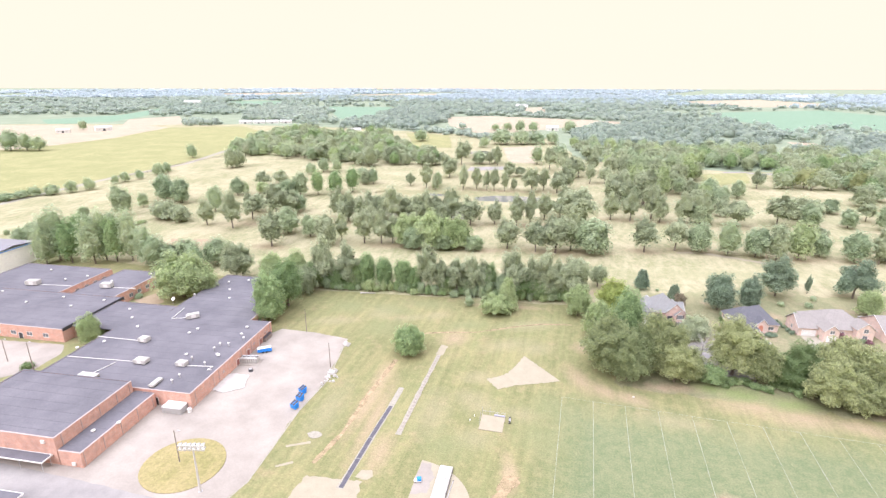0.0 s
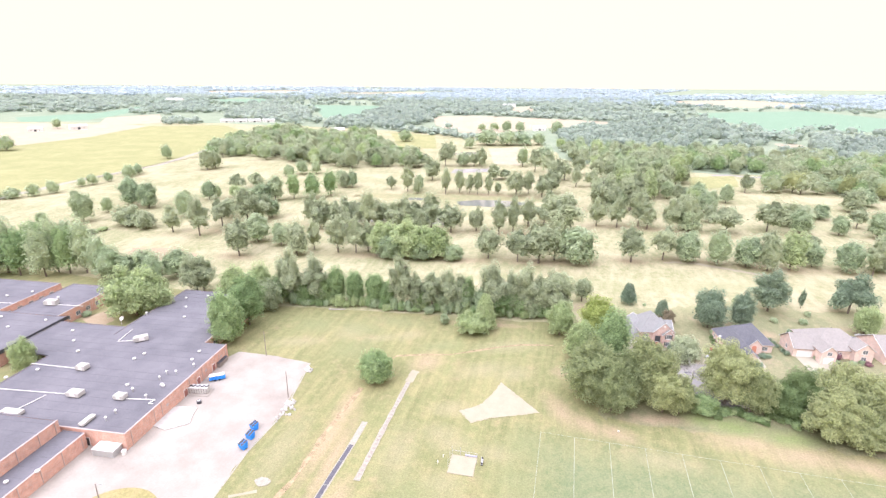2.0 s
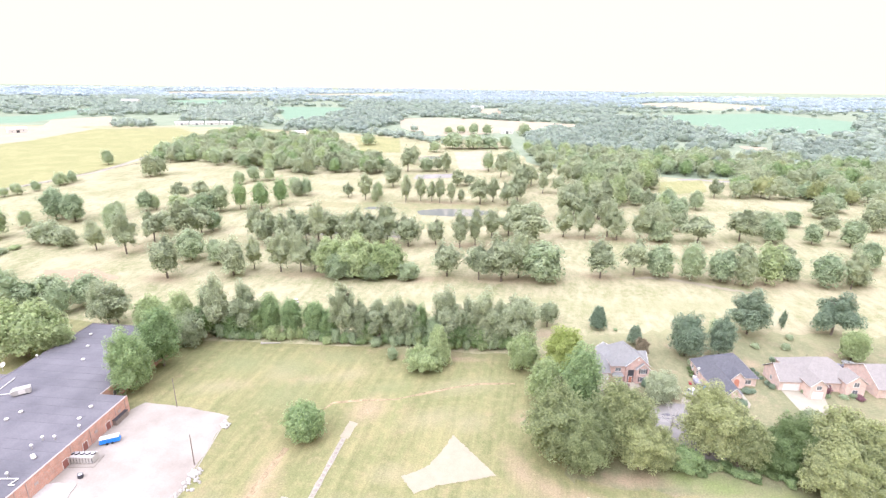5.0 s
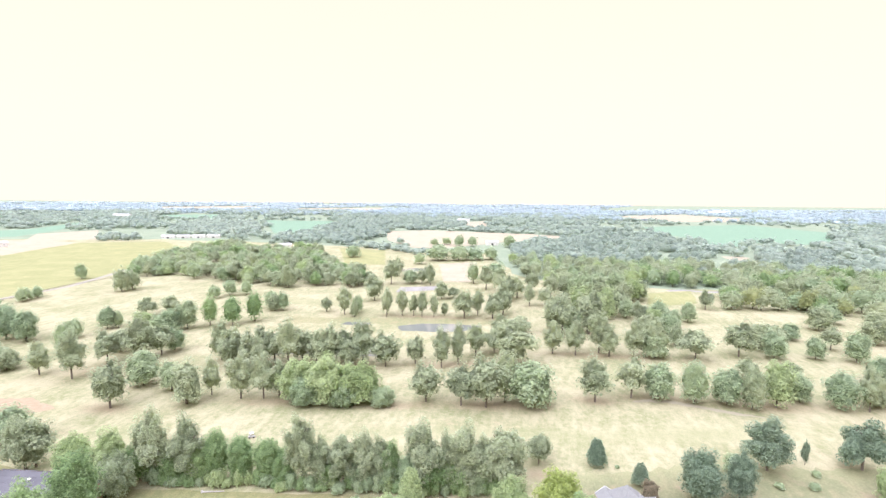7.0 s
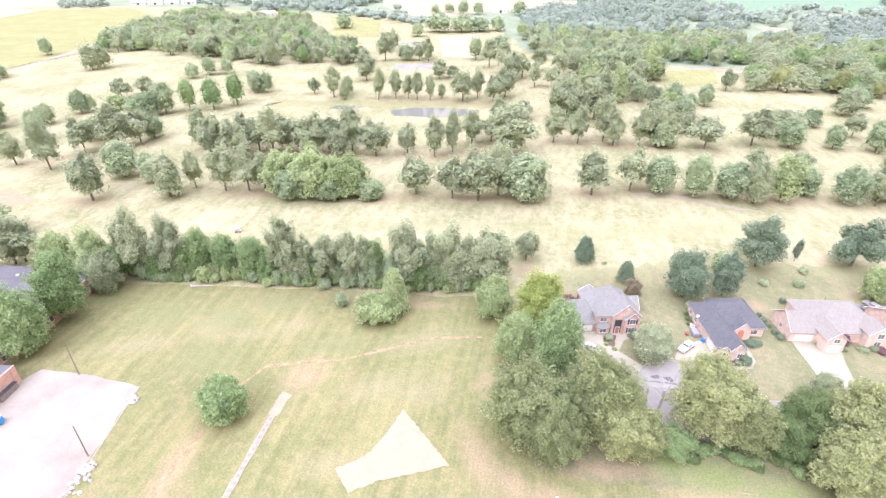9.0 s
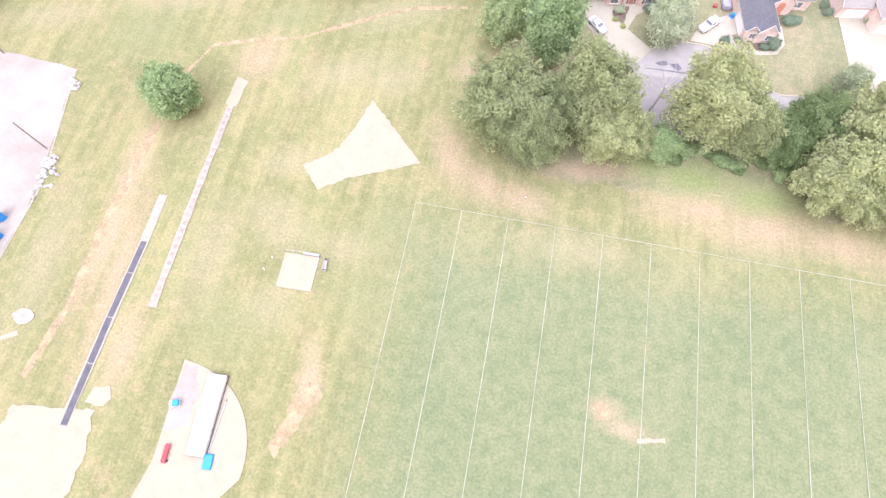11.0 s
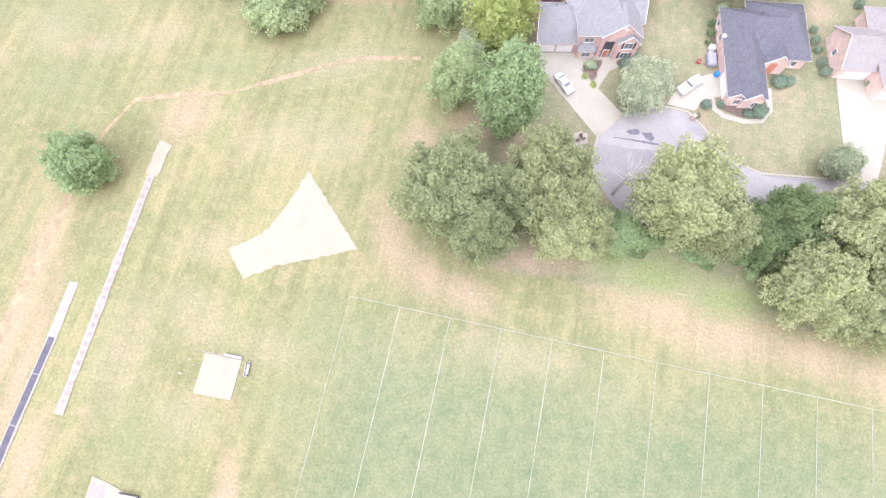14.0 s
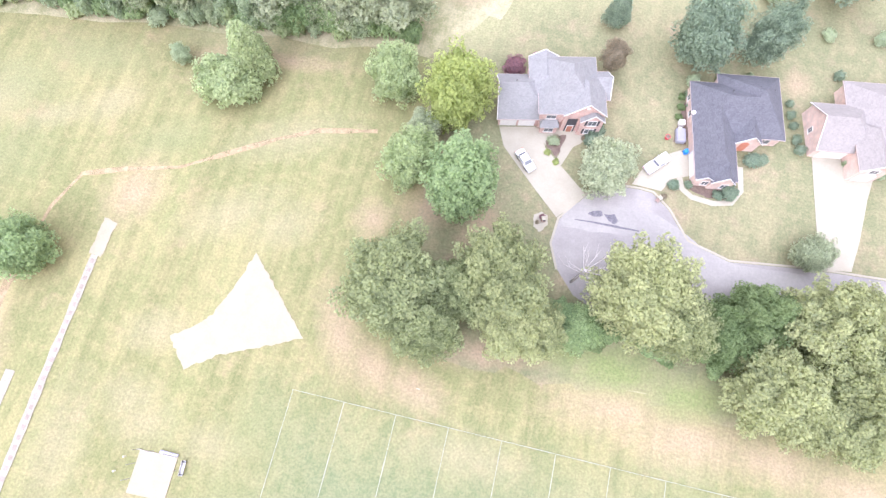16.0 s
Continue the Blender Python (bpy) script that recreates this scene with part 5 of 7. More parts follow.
MAROON = plain("maroon_door_paint", (0.300, 0.130, 0.105), 0.5)
for yy in (-3.5, -12.5, -31.5):
    part("wall_vent", box(0.0, 0.12, yy - 0.5, yy + 0.5, 2.2, 3.0, 0.02), COPING, main_wing if yy < -16 else hall_wing, "pale louvred wall vent")
for yy in (-8.2, -16.6, -23.2):
    wall_door(main_wing if yy < -16.5 else hall_wing, 0.0, yy, 1.6, 2.3, 1, 0, MAROON)
wall_door(main_wing, -11.6, -48.0, 1.4, 2.4, 0, -1)
for yy in (6, 11, 16, 21, 26, 31, 36):
    wall_window(north_wing, -8.0, yy, 1.4, 2.6, 1.8, 1, 0)
for xx in (-135, -128, -121, -114, -107, -100, -93, -86, -79):
    wall_window(west_wing, xx, -20.0, 1.5, 2.4, 1.6, 0, -1)
wall_door(west_wing, -90, -20.0, 1.8, 2.3, 0, -1)
for yy in (14, 19, 24, 29, 34):
    wall_window(west_a, -97.0, yy, 1.4, 2.2, 1.7, -1, 0)
    wall_window(west_a, -76.0, yy, 1.4, 2.2, 1.7, 1, 0)
    wall_window(west_b, -103.0, yy, 1.4, 2.2, 1.7, 1, 0)
# brick piers, downpipes and a sign box on the tall gymnasium
for yy in (-73, -67, -61, -55, -50.2):
    part("downpipe", tube((-17.9, yy, 4.4), (-17.9, yy, 7.8), 0.09, None, 8), COPING, gym_wing)
for yy in (-74.2, -68, -62, -56, -50):
    part("downpipe", tube((-11.1, yy, 0), (-11.1, yy, 4.3), 0.09, None, 8), COPING, side_wing)
for xx, zz in ((-21.3, 6.1), (-13.6, 0.6)):
    part("utility_box", box(xx - 0.5, xx + 0.5, -75.35, -75.0, zz, zz + 0.9, 0.03), WHITE, gym_wing if zz > 3 else side_wing, "white wall box")
for yy in (-46, -37, -34, -21, -14.5, -5, -1):
    part("downpipe", tube((0.1, yy, 0), (0.1, yy, 4.9), 0.08, None, 8), COPING, main_wing if yy < -16 else hall_wing)
# parapet where the west wing steps up
part("parapet", box(-71.38, -71.04, -19.9, 9.9, 4.5, 5.75), DARK, west_wing, "dark metal parapet along the roof step")


def canopy(x0, x1, y0, y1, z, posts, label):
    c = thing("covered_walkway", label, "canopy", SCHOOL.copy())
    part("roof", box(x0, x1, y0, y1, z, z + 0.22, 0.03), ROOF_TAR, c)
    bm = bmesh.new()
    for a, b, d, e in ((x0 - 0.12, x1 + 0.12, y0 - 0.12, y0), (x0 - 0.12, x1 + 0.12, y1, y1 + 0.12), (x0 - 0.12, x0, y0, y1), (x1, x1 + 0.12, y0, y1)):
        add_box(bm, a, b, d, e, z - 0.05, z + 0.3)
    part("fascia", bm, WHITE, c, "white metal fascia")
    for i in range(posts):
        x = x0 + 0.5 + (x1 - x0 - 1) * i / (posts - 1)
        part("post", tube((x, y0 + 0.3, 0), (x, y0 + 0.3, z), 0.07, None, 8), GALV, c)
        part("post", tube((x, y1 - 0.3, 0), (x, y1 - 0.3, z), 0.07, None, 8), GALV, c)


canopy(-60, -19.4, -78.2, -75.3, 2.9, 7, "flat covered walkway along the gymnasium wall")
canopy(-30, -14.5, -96, -87.5, 3.0, 4, "dark flat-roofed shelter with white edging by the road")

# white metal hall beyond the wings
hall = thing("metal_hall", "white ribbed metal hall with a low grey roof", "building", SCHOOL.copy())
bm = bmesh.new()
add_box(bm, -215, -164, 33, 58, -0.1, 10.0)
for i in range(60):
    add_box(bm, -164.0, -163.94, 33.2 + i * 0.41, 33.4 + i * 0.41, 0.0, 9.9)
part("wall", bm, plain("white_ribbed_metal", (0.900, 0.900, 0.860), 0.6), hall)
roof_v = [(-215.4, 32.6, 10.0), (-163.6, 32.6, 10.0), (-163.6, 45.5, 11.6), (-215.4, 45.5, 11.6), (-215.4, 58.4, 10.0), (-163.6, 58.4, 10.0)]
link_mesh("roof", roof_v + [(x, y, z - 0.12) for x, y, z in roof_v], [(0, 1, 2, 3), (3, 2, 5, 4), (7, 6, 9, 8), (8, 9, 10, 11), (0, 6, 7, 1), (4, 5, 11, 10), (1, 7, 8, 2), (2, 8, 11, 5), (0, 3, 9, 6), (3, 4, 10, 9)],
          plain("grey_metal_roof", (0.224, 0.224, 0.248), 0.5), hall)
part("gutter", box(-163.7, -163.4, 32.7, 58.3, 9.75, 10.0), BLUE, hall, "blue edge trim")


def on_school(x, y, z, turn=0.0):
    """A pose from world x, y on the school's roofs, turned with the school."""
    return pose(x, y, z, 0, 0, 5 + turn)


def roof_unit(x, y, w, d, h, turn=0.0, base=4.92):
    u = thing("rooftop_unit", "boxy beige rooftop air handler on a flat roof", "air handler", on_school(x, y, base, turn), "rooftop units")
    part("curb", box(-w / 2 + 0.1, w / 2 - 0.1, -d / 2 + 0.1, d / 2 - 0.1, 0, 0.3), DARK, u)
    part("casing", box(-w / 2, w / 2, -d / 2, d / 2, 0.3, h, 0.05), HVAC_M, u)
    part("hood", box(-w / 2 - 0.5, -w / 2, -d / 2 + 0.2, d / 2 - 0.2, 0.5, h - 0.3, 0.05), HVAC_M, u)
    part("fan", tube((w * 0.22, 0, h), (w * 0.22, 0, h + 0.12), min(w, d) * 0.28, None, 16), GALV, u)
    part("panel", box(-w * 0.2, w * 0.2, -d / 2 - 0.03, -d / 2, 0.5, h - 0.2), WHITE, u)
    return u


for ux, uy, uw, ud, uh, ut in [(-148.4, 8.4, 4.2, 2.2, 1.9, 40), (-151.6, -12, 3.0, 2.4, 1.8, 0), (-141.2, -24, 4.0, 2.6, 1.6, 0), (-127.4, -22, 3.0, 2.2, 1.6, 0),
                               (-127.4, -33, 1.5, 4.4, 1.0, 0), (-150.2, -35.4, 6.0, 2.2, 1.2, 0), (-240.7, 18.2, 5.0, 3.0, 2.2, 10), (-206.4, 24.3, 4.5, 2.6, 2.2, 10)]:
    roof_unit(ux, uy, uw, ud, uh, ut)


def conduit(pts, z=5.05):
    c = thing("roof_conduit", "white pipe run lying on the roof", "pipe", pose(0, 0, z), "roof pipes")
    bm = bmesh.new()
    for a, b in zip(pts, pts[1:]):
        add_tube(bm, (*a, 0.1), (*b, 0.1), 0.13, None, 8)
    part("pipe", bm, WHITE, c)
    for a, b in zip(pts, pts[1:]):
        n = max(2, int(math.hypot(b[0] - a[0], b[1] - a[1]) / 3))
        for i in range(n):
            f = (i + 0.5) / n
            x, y = a[0] + (b[0] - a[0]) * f, a[1] + (b[1] - a[1]) * f
            part("block", box(x - 0.18, x + 0.18, y - 0.18, y + 0.18, -0.13, 0.0), DARK, c)


conduit([(-150.6, 7.6), (-155.8, 5.4), (-158, 14.5)])
conduit([(-153.4, -12.3), (-170.5, -13.6)])
conduit([(-143.4, -24.2), (-168, -27.4)])
conduit([(-151, -34.2), (-149.5, -26.2)])
conduit([(-125.8, -21.9), (-117.4, -20.2), (-117.8, -22.3), (-116.5, -22.0)])
conduit([(-204, 24.6), (-193, 26)])
conduit([(-238, 18.6), (-223, 21)])


def roof_vent(x, y, kind, base=4.9):
    if kind == "dome":
        v = thing("roof_vent", "white domed roof vent", "vent", pose(x, y, base), "roof vents")
        bm = bmesh.new()
        bmesh.ops.create_uvsphere(bm, u_segments=14, v_segments=8, radius=0.55)
        bmesh.ops.transform(bm, matrix=Matrix.Translation((0, 0, 0.4)) @ Matrix.Diagonal((1, 1, 0.5, 1)), verts=bm.verts)
        part("dome", bm, WHITE, v)
        part("collar", tube((0, 0, 0), (0, 0, 0.4), 0.38, None, 12), GALV, v)
    else:
        v = thing("roof_stack", "upright white roof exhaust with a cap", "vent", pose(x, y, base), "roof vents")
        part("pipe", tube((0, 0, 0), (0, 0, 1.2), 0.2, None, 10), GALV, v)
        part("cap", tube((0, 0, 1.15), (0, 0, 1.5), 0.42, 0.12, 12), WHITE, v)


for vx, vy in [(-122.4, 1.5), (-123.7, 6.7), (-140.3, 0.7), (-141, -2.8), (-120.3, -13.7), (-121.2, -13.2), (-158.8, 43.5), (-151.4, 47.6), (-165.1, 38.2), (-152.8, 36), (-147, 28),
               (-171, 2), (-178, 8), (-163, -3.5), (-165, -16), (-170, -22), (-131, -16), (-136, -40)]:
    roof_vent(vx, vy, "dome")
for vx, vy in [(-124.0, -10.9), (-124.2, -7.7), (-121.4, -6.9), (-123.2, -28.1), (-123.1, -31.3), (-126.9, -18.2), (-118.9, -2.0), (-162.3, 25.9), (-120.6, -20)]:
    roof_vent(vx, vy, "stack")
for vx, vy in [(-195, 12), (-203, 4), (-214, 10), (-224, 2), (-210, 30), (-200, 42), (-232, 26), (-226, 32), (-250, 34), (-245, 8)]:
    roof_vent(vx, vy, "dome", 5.1)
roof_vent(-123.4, -50.5, "dome", 4.3)
roof_vent(-127, -55.0, "dome", 4.3)

dish = thing("satellite_dish", "white satellite dish on a roof mast", "satellite dish", pose(-165.6, 17.2, 4.9))
part("mast", tube((0, 0, 0), (0, 0, 1.4), 0.07), GALV, dish)
bm = bmesh.new()
bmesh.ops.create_uvsphere(bm, u_segments=16, v_segments=10, radius=1.0)
bmesh.ops.delete(bm, geom=[v for v in bm.verts if v.co.z > -0.45], context="VERTS")
bmesh.ops.transform(bm, matrix=pose(0, 0.1, 2.4, 50) @ Matrix.Diagonal((1, 1, 0.6, 1)), verts=bm.verts)
part("reflector", bm, WHITE, dish)

# planted courts between the wings
sheet("court_earth", [(-194.2, 24.6), (-190.5, 33.4), (-179.8, 26.7), (-180.5, 18.6)], 0.06, DIRT, "bare sandy earth in the school court", "earth", 1.5, 0.5, 91)
sheet("court_earth", [(-237, 16), (-232, 15.5), (-227, 34), (-231, 50), (-236, 50)], 0.06, DIRT, "worn sandy earth between the classroom wings", "earth", 1.5, 0.5, 92)

# service yard
chiller = thing("chiller", "grey chiller with a row of fans on a slab", "chiller", pose(-114.3, -7.4, 0.05, 0, 0, 12))
part("slab", box(-5.2, 4.6, -2.4, 1.9, 0, 0.15), CONCRETE, chiller)
part("casing", box(-4.2, 3.8, -1.2, 1.2, 0.15, 2.0, 0.06), HVAC_M, chiller)
for i in range(6):
    fan = part("fan", tube((-3.5 + i * 1.35, 0.25, 2.0), (-3.5 + i * 1.35, 0.25, 2.3), 0.58, None, 16), DARK, chiller)
    part("guard", tube((-3.5 + i * 1.35, 0.25, 2.3), (-3.5 + i * 1.35, 0.25, 2.34), 0.5, None, 16), GALV, fan)
bm = bmesh.new()
for i in range(11):
    add_box(bm, -4.0 + i * 0.75, -3.9 + i * 0.75, -1.24, -1.2, 0.3, 1.9)
part("louvre", bm, DARK, chiller)


def blue_bin(x, y, turn):
    d = thing("dumpster", "blue steel waste bin with a dark lid on concrete", "dumpster", pose(x, y, 0.06, 0, 0, turn), "waste bins")
    bm = box(-0.95, 0.95, -0.9, 0.9, 0.15, 1.55)
    for v in bm.verts:
        if v.co.z < 0.5:
            v.co.y *= 0.72
        elif v.co.y > 0:
            v.co.z += 0.55
    part("body", bm, BLUE, d)
    for s in (-1, 1):
        bm = box(s * 0.47 - 0.36, s * 0.47 + 0.36, -0.9, 0.92, 1.57, 1.63)
        for v in bm.verts:
            v.co.z += (v.co.y + 0.9) * 0.306
        part("lid", bm, DARK, d)
        part("pocket", box(s * 0.95 - 0.08, s * 0.95 + 0.08, -0.35, 0.35, 0.7, 0.95), BLUE, d)
        part("top_rail", box(s * 0.95 - 0.05, s * 0.95 + 0.05, -0.92, -0.82, 1.50, 1.60), BLUE, d)
        for k in (-0.4, 0.4):
            part("wheel", tube((s * 0.7 - 0.05, k, 0.08), (s * 0.7 + 0.05, k, 0.08), 0.08), RUBBER, d)


blue_bin(-85.0, -26.6, -18)
blue_bin(-85.5, -22.6, -14)
blue_bin(-86.7, -18.9, -24)

rack = thing("blue_trailer", "blue trailer with a row of white-topped compartments", "trailer", pose(-112.6, 0.2, 0.05, 0, 0, 35))
part("bed", box(-2.4, 2.4, -0.9, 0.9, 0.45, 0.8, 0.03), BLUE, rack)
for i in range(5):
    bay = part("compartment", box(-2.3 + i * 0.92, -1.5 + i * 0.92, -0.85, 0.85, 0.8, 1.7, 0.04), BLUE, rack)
    part("top", box(-2.32 + i * 0.92, -1.48 + i * 0.92, -0.87, 0.87, 1.7, 1.85, 0.03), WHITE, bay)
for s in (-1, 1):
    for k in (-0.6, 0.6):
        part("wheel", tube((k, s * 0.85, 0.32), (k, s * 1.0, 0.32), 0.32, None, 14), RUBBER, rack)

bunker = thing("covered_bin", "large white covered storage bin with ribbed grey sides", "storage bin", pose(-118.0, -36.8, 0.05, 0, 0, 5))
part("body", box(-3.0, 3.0, -1.7, 1.5, 0, 1.9, 0.04), GALV, bunker)
for i in range(13):
    part("rib", box(-2.98 + i * 0.49, -2.88 + i * 0.49, -1.78, -1.7, 0.1, 1.85), HVAC_M, bunker)
cover_bin = box(-3.12, 3.12, -1.82, 1.62, 1.9, 2.2, 0.06)
for v in cover_bin.verts:
    if v.co.z > 2.05:
        v.co.x *= 0.94
        v.co.y *= 0.9
part("cover", cover_bin, WHITE, bunker, "white sheet cover")
drum = thing("small_tank", "small white drum by the wall", "tank", pose(-113.6, -36.2, 0.05))
part("shell", tube((0, 0, 0), (0, 0, 1.1), 0.6, None, 16), WHITE, drum)
part("lid", tube((0, 0, 1.1), (0, 0, 1.2), 0.5, 0.2, 16), GALV, drum)
for bx, by, bw in ((-117.3, 10.2, 1.4), (-117.0, 7.6, 1.1)):
    b = thing("crate", "weathered brown crate against the brick wall", "crate", pose(bx, by, 0.05, 0, 0, 5), "crates")
    part("box", box(-0.6, 0.6, -bw, bw, 0, 1.6, 0.04), WOODPOLE, b)
    part("lid", box(-0.65, 0.65, -bw - 0.05, bw + 0.05, 1.6, 1.7), DARK, b)
pot = thing("bollard", "short dark bollard beside the chiller", "bollard", pose(-109.7, -12.3, 0.05))
part("drum", tube((0, 0, 0), (0, 0, 0.9), 0.7, 0.65, 14), DARK, pot)
part("cap", tube((0, 0, 0.9), (0, 0, 1.0), 0.5, 0.3, 14), GALV, pot)


def rubble(x, y, w, d, seed):
    rng = random.Random(seed)
    bm = bmesh.new()
    for _ in range(26):
        s = rng.uniform(0.25, 0.8)
        r = bmesh.ops.create_icosphere(bm, subdivisions=1, radius=s)
        m = pose(rng.gauss(0, w / 3), rng.gauss(0, d / 3), s * 0.25, rng.uniform(0, 90), rng.uniform(0, 90), rng.uniform(0, 90)) @ Matrix.Diagonal((1, rng.uniform(0.6, 1), 0.6, 1))
        bmesh.ops.transform(bm, matrix=m, verts=r["verts"])
    tagged(part("rubble_heap", bm, SLAB, None, "", pose(x, y, 0.05)), "heap of pale broken concrete at the lot's edge", "rubble", "", "stuff")


rubble(-82.6, -10.0, 2.6, 6.0, 5)
rubble(-83.4, -6.5, 1.6, 3.0, 9)
rubble(-87.0, 12.8, 2.0, 2.5, 6)
ring_pts = [(-73.4 + 1.9 * math.cos(k * 0.52) * (1 + 0.12 * math.sin(k * 2.3)), -36.0 + 1.5 * math.sin(k * 0.52)) for k in range(12)]
sheet("concrete_cover", ring_pts, 0.06, GRAVEL, "round cracked concrete cover in the grass", "concrete", 0.6, 0.12, 23, 0.1)


def pole(x, y, h, label, lamp=False):
    p = thing("utility_pole", label, "pole", pose(x, y, 0), "poles")
    part("shaft", tube((0, 0, -0.2), (0, 0, h), 0.16, 0.10, 10), WOODPOLE, p)
    part("base", tube((0, 0, 0), (0, 0, 0.2), 0.28, 0.24, 10), CONCRETE, p)
    if lamp:
        part("arm", tube((0, 0, h - 0.3), (1.2, 0.2, h), 0.05), GALV, p)
        part("lamp_head", box(0.9, 1.7, 0.05, 0.35, h - 0.05, h + 0.15, 0.03), GALV, p)
    else:
        part("cap", tube((0, 0, h), (0, 0, h + 0.1), 0.13, 0.05), DARK, p)


pole(-101.3, -54.5, 9.5, "slim lamp pole on the grass island", True)
pole(-105.9, 17.9, 9.5, "slim wooden pole by the concrete lot")
pole(-85.4, -2.9, 9.0, "slim wooden pole at the lot's edge")
pole(-193.8, -28.8, 8.6, "slim lamp pole on the court", True)
pole(-179.8, -30.7, 10.5, "tall pale pole beside the court", True)

LAMP_FACE = plain("white_lamp_glass", (0.72, 0.71, 0.68), 0.2)
tower = thing("floodlight_tower", "tall pale pole with two rows of white floodlights", "floodlight", pose(-89.4, -61.5, 0, 0, 0, 15))
part("mast", tube((0, 0, -0.2), (0, 0, 13.2), 0.28, 0.17, 14), plain("pale_galvanised_mast", (0.540, 0.524, 0.480), 0.5), tower)
part("base_plate", tube((0, 0, 0), (0, 0, 0.15), 0.5, None, 14), GALV, tower)
for rowz in (12.3, 13.3):
    part("crossarm", box(-2.9, 2.9, -0.09, 0.09, rowz - 0.09, rowz + 0.09), GALV, tower)
    for i in range(6):
        x = -2.6 + i * 1.04
        lamp = part("floodlight", tube((x, -0.12, rowz + 0.30), (x, -0.75, rowz + 0.0), 0.20, 0.50, 14), WHITE, tower)
        part("lens", tube((x, -0.75, rowz + 0.0), (x, -0.78, rowz - 0.015), 0.47, None, 14), LAMP_FACE, lamp)
        part("ballast_box", box(x - 0.2, x + 0.2, 0.1, 0.4, rowz - 0.15, rowz + 0.2, 0.03), GALV, lamp)

# ---- throwing pad and jump mats ----
pad = thing("throwing_pad", "white square throwing pad with a low cage frame", "concrete pad", pose(-27.6, -18.4, 0.04, 0, 0, 2))
part("slab", box(-3.3, 3.3, -3.4, 3.4, 0, 0.14, 0.02), SAND, pad)
for px, py in ((-3.3, 3.5), (-1.1, 3.6), (1.1, 3.6), (3.3, 3.5), (-3.45, 1.2), (-3.45, -1.2), (3.5, 1.4)):
    part("cage_post", tube((px, py, 0), (px, py, 2.6 if px < 0 else 1.4), 0.05, None, 8), GALV, pad)
part("rail", tube((-3.3, 3.55, 1.35), (3.3, 3.55, 1.35), 0.035, None, 6), GALV, pad)
part("net_bundle", tube((0.2, 3.75, 0.25), (3.3, 3.7, 0.25), 0.28, 0.22, 10), plain("bundled_dark_net", (0.400, 0.400, 0.480), 0.95), pad, "bundled dark net")
bench = thing("bench", "small dark bench beside the throwing pad", "bench", pose(-22.9, -16.2, 0.04, 0, 0, 95))
part("seat", box(-1.2, 1.2, -0.25, 0.25, 0.42, 0.48), GALV, bench)
part("backrest", box(-1.2, 1.2, 0.22, 0.28, 0.55, 0.95), GALV, bench)
for s in (-1, 1):
    part("leg", box(s * 1.0 - 0.04, s * 1.0 + 0.04, -0.22, 0.26, 0, 0.9), DARK, bench)
for px, py in ((-33.0, -16.7), (-33.8, -19.2)):
    m = thing("marker_post", "short white marker post in the grass", "post", pose(px, py, 0.03), "marker posts")
    part("shaft", tube((0, 0, 0), (0, 0, 0.7), 0.09, 0.07, 8), WHITE, m)
    part("knob", tube((0, 0, 0.7), (0, 0, 0.85), 0.16, 0.1, 10), WHITE, m)
cart_b = thing("equipment_trolley", "blue and white equipment trolley on concrete", "trolley", pose(-41.0, -45.0, 0.09, 0, 0, 20))
part("deck", box(-0.9, 0.9, -0.6, 0.6, 0.3, 0.4), WHITE, cart_b)
part("bundle", box(-0.2, 0.85, -0.55, 0.55, 0.4, 1.0, 0.08), BLUE, cart_b, "blue bundled cover")
for s in (-1, 1):
    for k in (-0.5, 0.5):
        part("wheel", tube((s * 0.7, k - 0.05, 0.16), (s * 0.7, k + 0.05, 0.16), 0.16, None, 12), RUBBER, cart_b)
red = thing("hurdle_cart", "red steel hurdle cart on concrete", "cart", pose(-39.5, -52.6, 0.09, 0, 0, 4))
part("frame", box(-0.35, 0.35, -1.6, 1.4, 0.25, 0.5, 0.05), RED, red)
for s in (-1, 1):
    part("wheel", tube((s * 0.45 - 0.05, -1.2, 0.2), (s * 0.45 + 0.05, -1.2, 0.2), 0.2, None, 12), RUBBER, red)
    part("rail", tube((s * 0.3, -1.4, 0.5), (s * 0.3, 1.3, 0.9), 0.04, None, 6), RED, red)
mat = thing("landing_mat", "long white covered landing mat on the concrete apron", "mat", pose(-35.0, -45.6, 0.13, 0, 0, 3))
for i in range(3):
    pad_part = part("cushion", box(-1.6, 1.6, -6.6 + i * 4.4, -2.3 + i * 4.4, 0.02, 0.85, 0.10), SLAB, mat)
    part("seam", box(-1.62, 1.62, -2.34 + i * 4.4, -2.22 + i * 4.4, 0.05, 0.80, 0.02), GALV, pad_part)
part("base_sheet", box(-1.7, 1.7, -6.7, 6.7, 0, 0.03), DARK, mat, "dark ground sheet")
bar = thing("crossbar", "long grey vault crossbar lying on concrete", "bar", pose(0, 0, 0))
part("tube", tube((-32.7, -43.0, 0.24), (-32.85, -51.2, 0.24), 0.1, None, 8), GALV, bar)
part("tip", tube((-32.7, -43.0, 0.24), (-32.69, -42.6, 0.24), 0.1, 0.05, 8), DARK, bar)
folded = thing("folded_mat", "blue folded gym mat at the end of the apron", "mat", pose(-32.4, -52.6, 0.13, 0, 0, 6))
part("lower_fold", box(-0.75, 0.75, -1.2, 1.2, 0, 0.22, 0.04), BLUE, folded)
part("upper_fold", box(-0.7, 0.72, -1.15, 1.1, 0.222, 0.44, 0.05), BLUE, folded)
sign = thing("small_sign", "small white sign post in the grass", "sign", pose(11.8, 4.9, 0.03))
